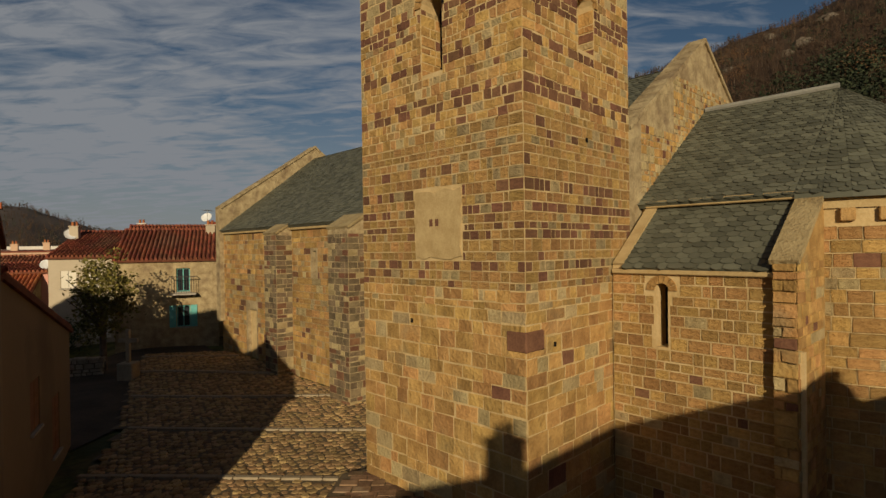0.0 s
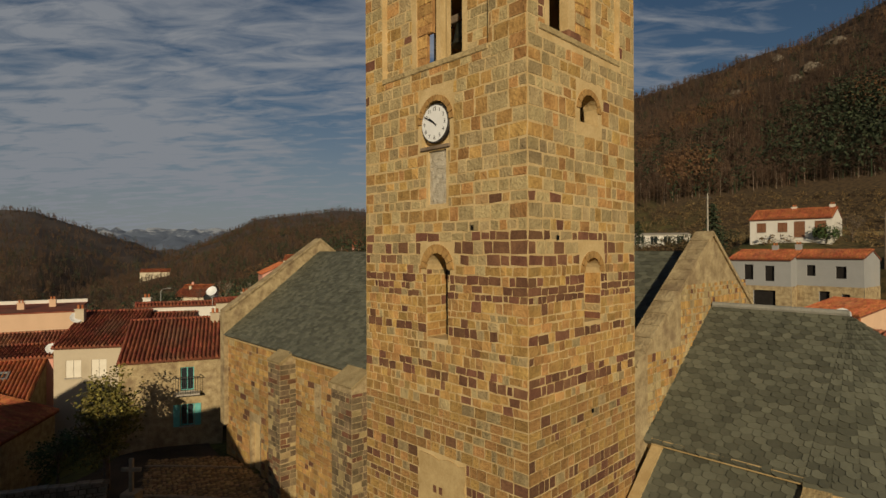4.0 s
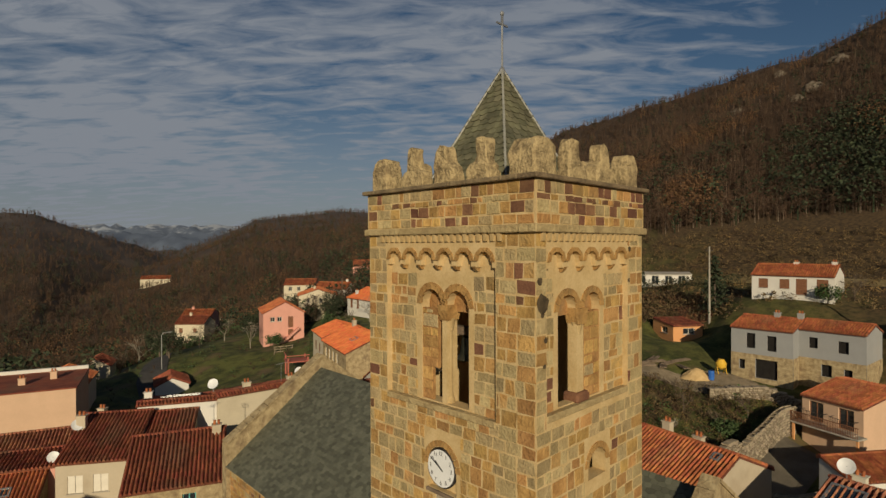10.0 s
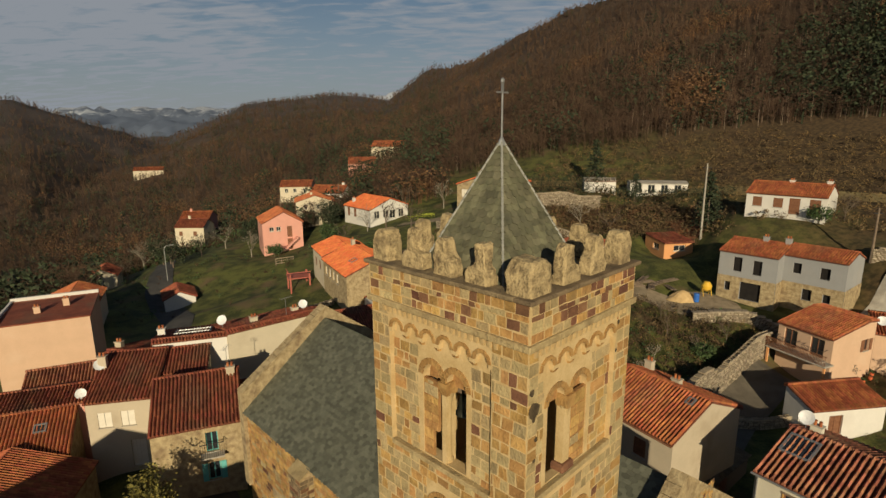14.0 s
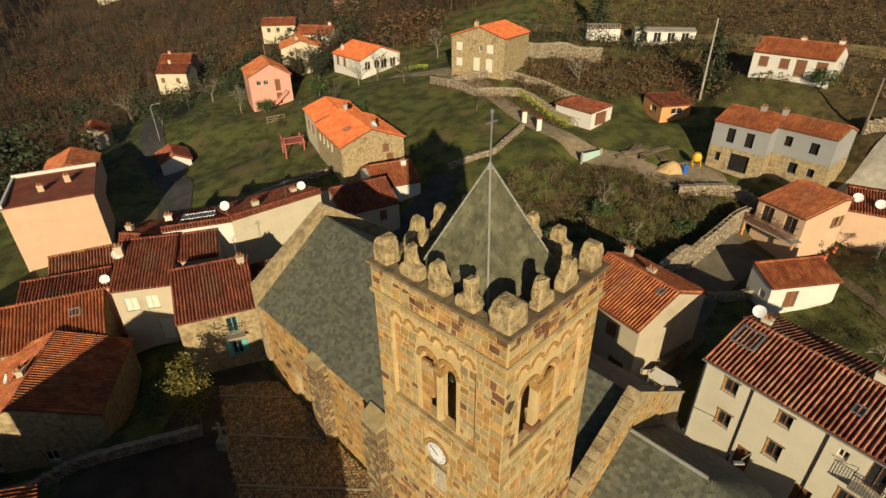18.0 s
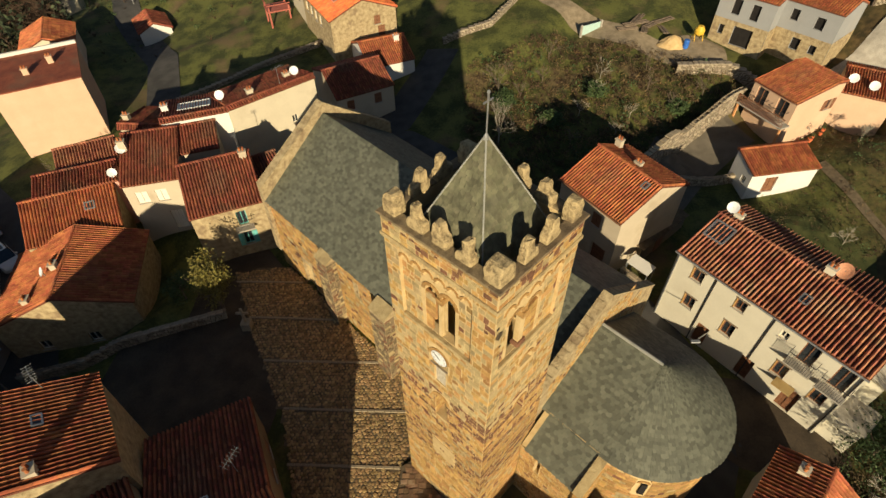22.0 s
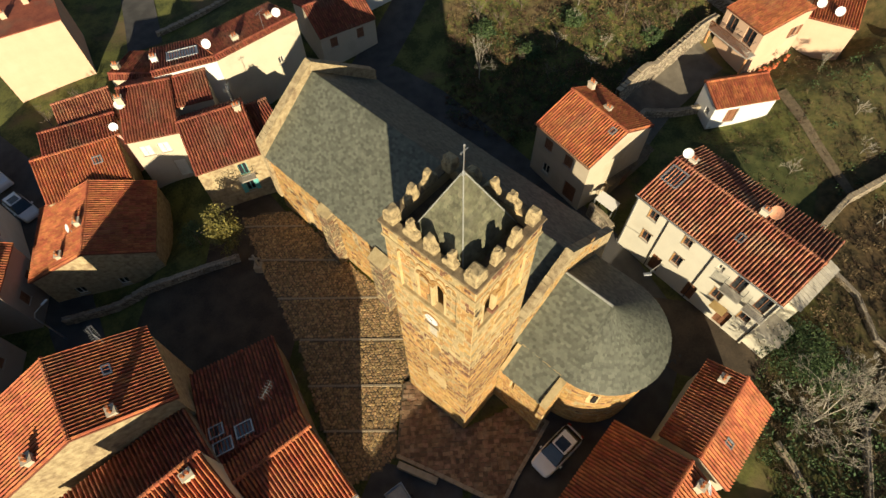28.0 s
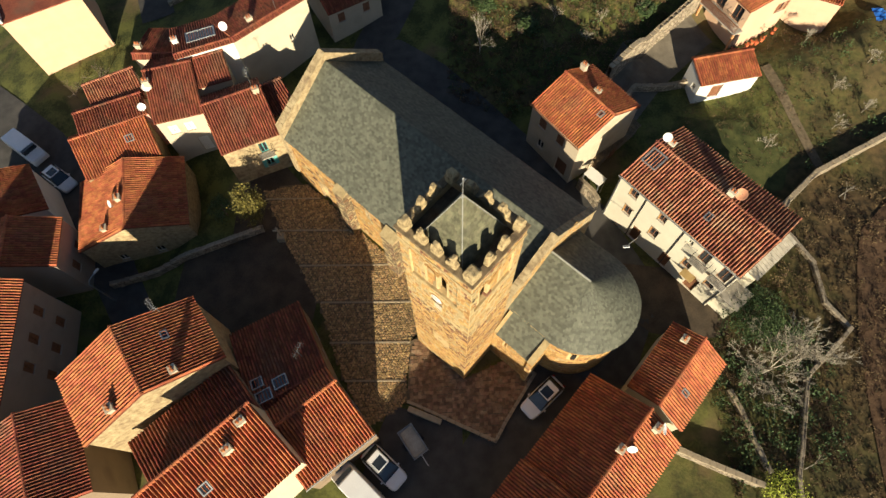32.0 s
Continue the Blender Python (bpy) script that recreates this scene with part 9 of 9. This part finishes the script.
part("gate_frame", boxed(0, 2.6, -0.03, 0.03, 0.1, 1.15), mat("pale_green_paint", (0.36, 0.50, 0.44), (0.42, 0.56, 0.5), 3, 0.6, 0.1), GT)
for k in (-0.2, 2.65):
    part("gate_post", boxed(k, k + 0.2, -0.1, 0.1, -0.2, 1.3), CONCRETE, GT)

# poles and lamps
def pole(label, x, y, h, name="utility_pole", r=0.13, material=CONCRETE):
    T_ = thing(name, label, "pole", pose(x, y, ground_z(x, y) - 0.2))
    bm = bmesh.new(); tube(bm, [(0, 0, 0), (0, 0, h)], [r * 1.2, r * 0.7], 8); part("mast", bm, material, T_)
    part("crossbar", boxed(-0.5, 0.5, -0.05, 0.05, h - 0.6, h - 0.5), IRON, T_)
    return T_


pole("tall pale concrete utility pole", 34.7, 73.9, 10.5)
pole("dark wooden utility pole near the grey house", 45.5, 57.5, 6.0, material=WOOD_OLD)
pole("slim utility pole on the western slope", -37, 118, 7.0, material=WOOD_OLD)
pole("slim utility pole above the villas", -24, 118, 7.5, material=WOOD_OLD)
pole("thin grey post at the edge of the wood", -78, 96, 5.0, r=0.1)


def street_lamp(label, x, y, h, ang):
    T_ = thing("street_lamp", label, "lamp", pose(x, y, ground_z(x, y), 0, 0, ang))
    bm = bmesh.new(); tube(bm, [(0, 0, 0), (0, 0, h), (0.25, 0, h + 0.35), (1.1, 0, h + 0.45)], [0.07, 0.05, 0.04, 0.035], 8); part("mast", bm, METAL, T_)
    part("lamp_head", boxed(0.95, 1.5, -0.12, 0.12, h + 0.38, h + 0.5, 0.03), METAL, T_)


street_lamp("tall curved steel street lamp beside the meadow lane", -46.5, 86, 5.5, 30)
street_lamp("curved steel street lamp in the western lane", -30.6, 20.2, 4.2, 60)
WL = thing("wall_lamp", "grey lamp on a bracket over the street by the apse", "lamp", pose(15.9, 19.9, 0))
bm = bmesh.new(); tube(bm, [(1.2, 0.9, 4.0), (0.2, 0.2, 4.3)], 0.035, 6); part("bracket", bm, METAL, WL)
part("lamp_head", boxed(-0.35, 0.25, -0.12, 0.12, 4.24, 4.36, 0.03), METAL, WL)

# stone cross in the shaded square
SC = thing("stone_cross", "small pale stone cross in the shaded square", "cross", pose(-14.6, 24.6, ground_z(-14.6, 24.6)))
part("plinth", boxed(-0.35, 0.35, -0.35, 0.35, -0.1, 0.8, 0.04), PAVE, SC); part("shaft", boxed(-0.09, 0.09, -0.08, 0.08, 0.8, 2.3, 0.02), PAVE, SC); part("crossbar", boxed(-0.45, 0.45, -0.075, 0.075, 1.7, 1.88, 0.02), PAVE, SC)

# red pergola by the orange-roofed house, fence in the meadow, pots by the orange house
PG = thing("pergola", "red-painted timber balcony frame beside the orange-roofed house", "pergola", pose(-21.8, 71.6, ground_z(-21.8, 71.6), 0, 0, 25))
RP = mat("red_painted_timber", (0.32, 0.09, 0.06), (0.42, 0.13, 0.09), 3, 0.7, 0.2)
for x, y in ((0, 0), (2.6, 0), (0, 2.4), (2.6, 2.4)):
    part("post", boxed(x - 0.1, x + 0.1, y - 0.1, y + 0.1, -0.5, 2.6), RP, PG)
part("deck", boxed(-0.2, 2.8, -0.2, 2.6, 2.0, 2.15), RP, PG)
part("rail", boxed(-0.2, 2.8, -0.2, -0.12, 2.85, 2.95), RP, PG); part("rail", boxed(-0.2, -0.12, -0.12, 2.6, 2.85, 2.95), RP, PG)
FN = thing("wooden_fence", "pale wooden play frame in the meadow", "fence", pose(-28.6, 86.5, ground_z(-28.6, 86.5), 0, 0, 35))
for k in range(4):
    part("post", boxed(k * 1.0, k * 1.0 + 0.1, 0, 0.1, -0.2, 1.3), WOOD_OLD, FN)
for z in (0.4, 0.8, 1.2):
    part("rail", boxed(0, 3.1, -0.03, 0.0, z, z + 0.1), PAVE, FN)
rp = random.Random(8)
for k in range(14):
    x, y = 31.0 + k * 0.55 + rp.uniform(-0.1, 0.1), 42.6 + k * 0.24 + rp.uniform(-0.25, 0.25)
    FP = thing("flower_pot", "terracotta flower pot with a green plant", "plant pot", pose(x, y, ground_z(x, y) + 0.05), "pots by the orange house")
    h = rp.uniform(0.25, 0.45)
    bm = bmesh.new(); lathe(bm, [(h * 0.4, 0), (h * 0.55, h), (h * 0.6, h), (h * 0.6, h * 1.1)], 10); part("pot", bm, TILE_NEW, FP)
    s = Soup(); s.clumps((0, 0, h * 1.4), h * 0.6, h * 0.5, 6, 10, 0.07, rp); s.make("plant", LEAF if k % 3 else RUST_LEAF, FP)
for i, (x, y, a) in enumerate(((38.6, 25.6, 30), (38.9, 25.2, 62), (27.6, 2.0, 20))):
    W_ = thing("dead_branch", "bleached dead branches lying on the soil", "branch", pose(x, y, ground_z(x, y) + 0.12, 0, 0, a))
    s = Soup(); limbs(s, Vector((0, 0, 0.05)), Vector((1, 0, 0.05)).normalized(), 1.2, 0.05, 2, random.Random(i), 0.4, up=0.0); s.make("twigs", PALE_BARK, W_, kind="stuff")
TL = thing("tarpaulin", "crumpled bright blue tarpaulin on the ground", "tarpaulin", pose(47.5, 44.5, ground_z(47.5, 44.5) + 0.1))
bm = bmesh.new(); bmesh.ops.create_grid(bm, x_segments=8, y_segments=8, size=0.9)
for v in bm.verts:
    v.co.z = 0.25 * noise.noise(v.co * 2.1) + 0.2
part("sheet", bm, BLUE, TL)
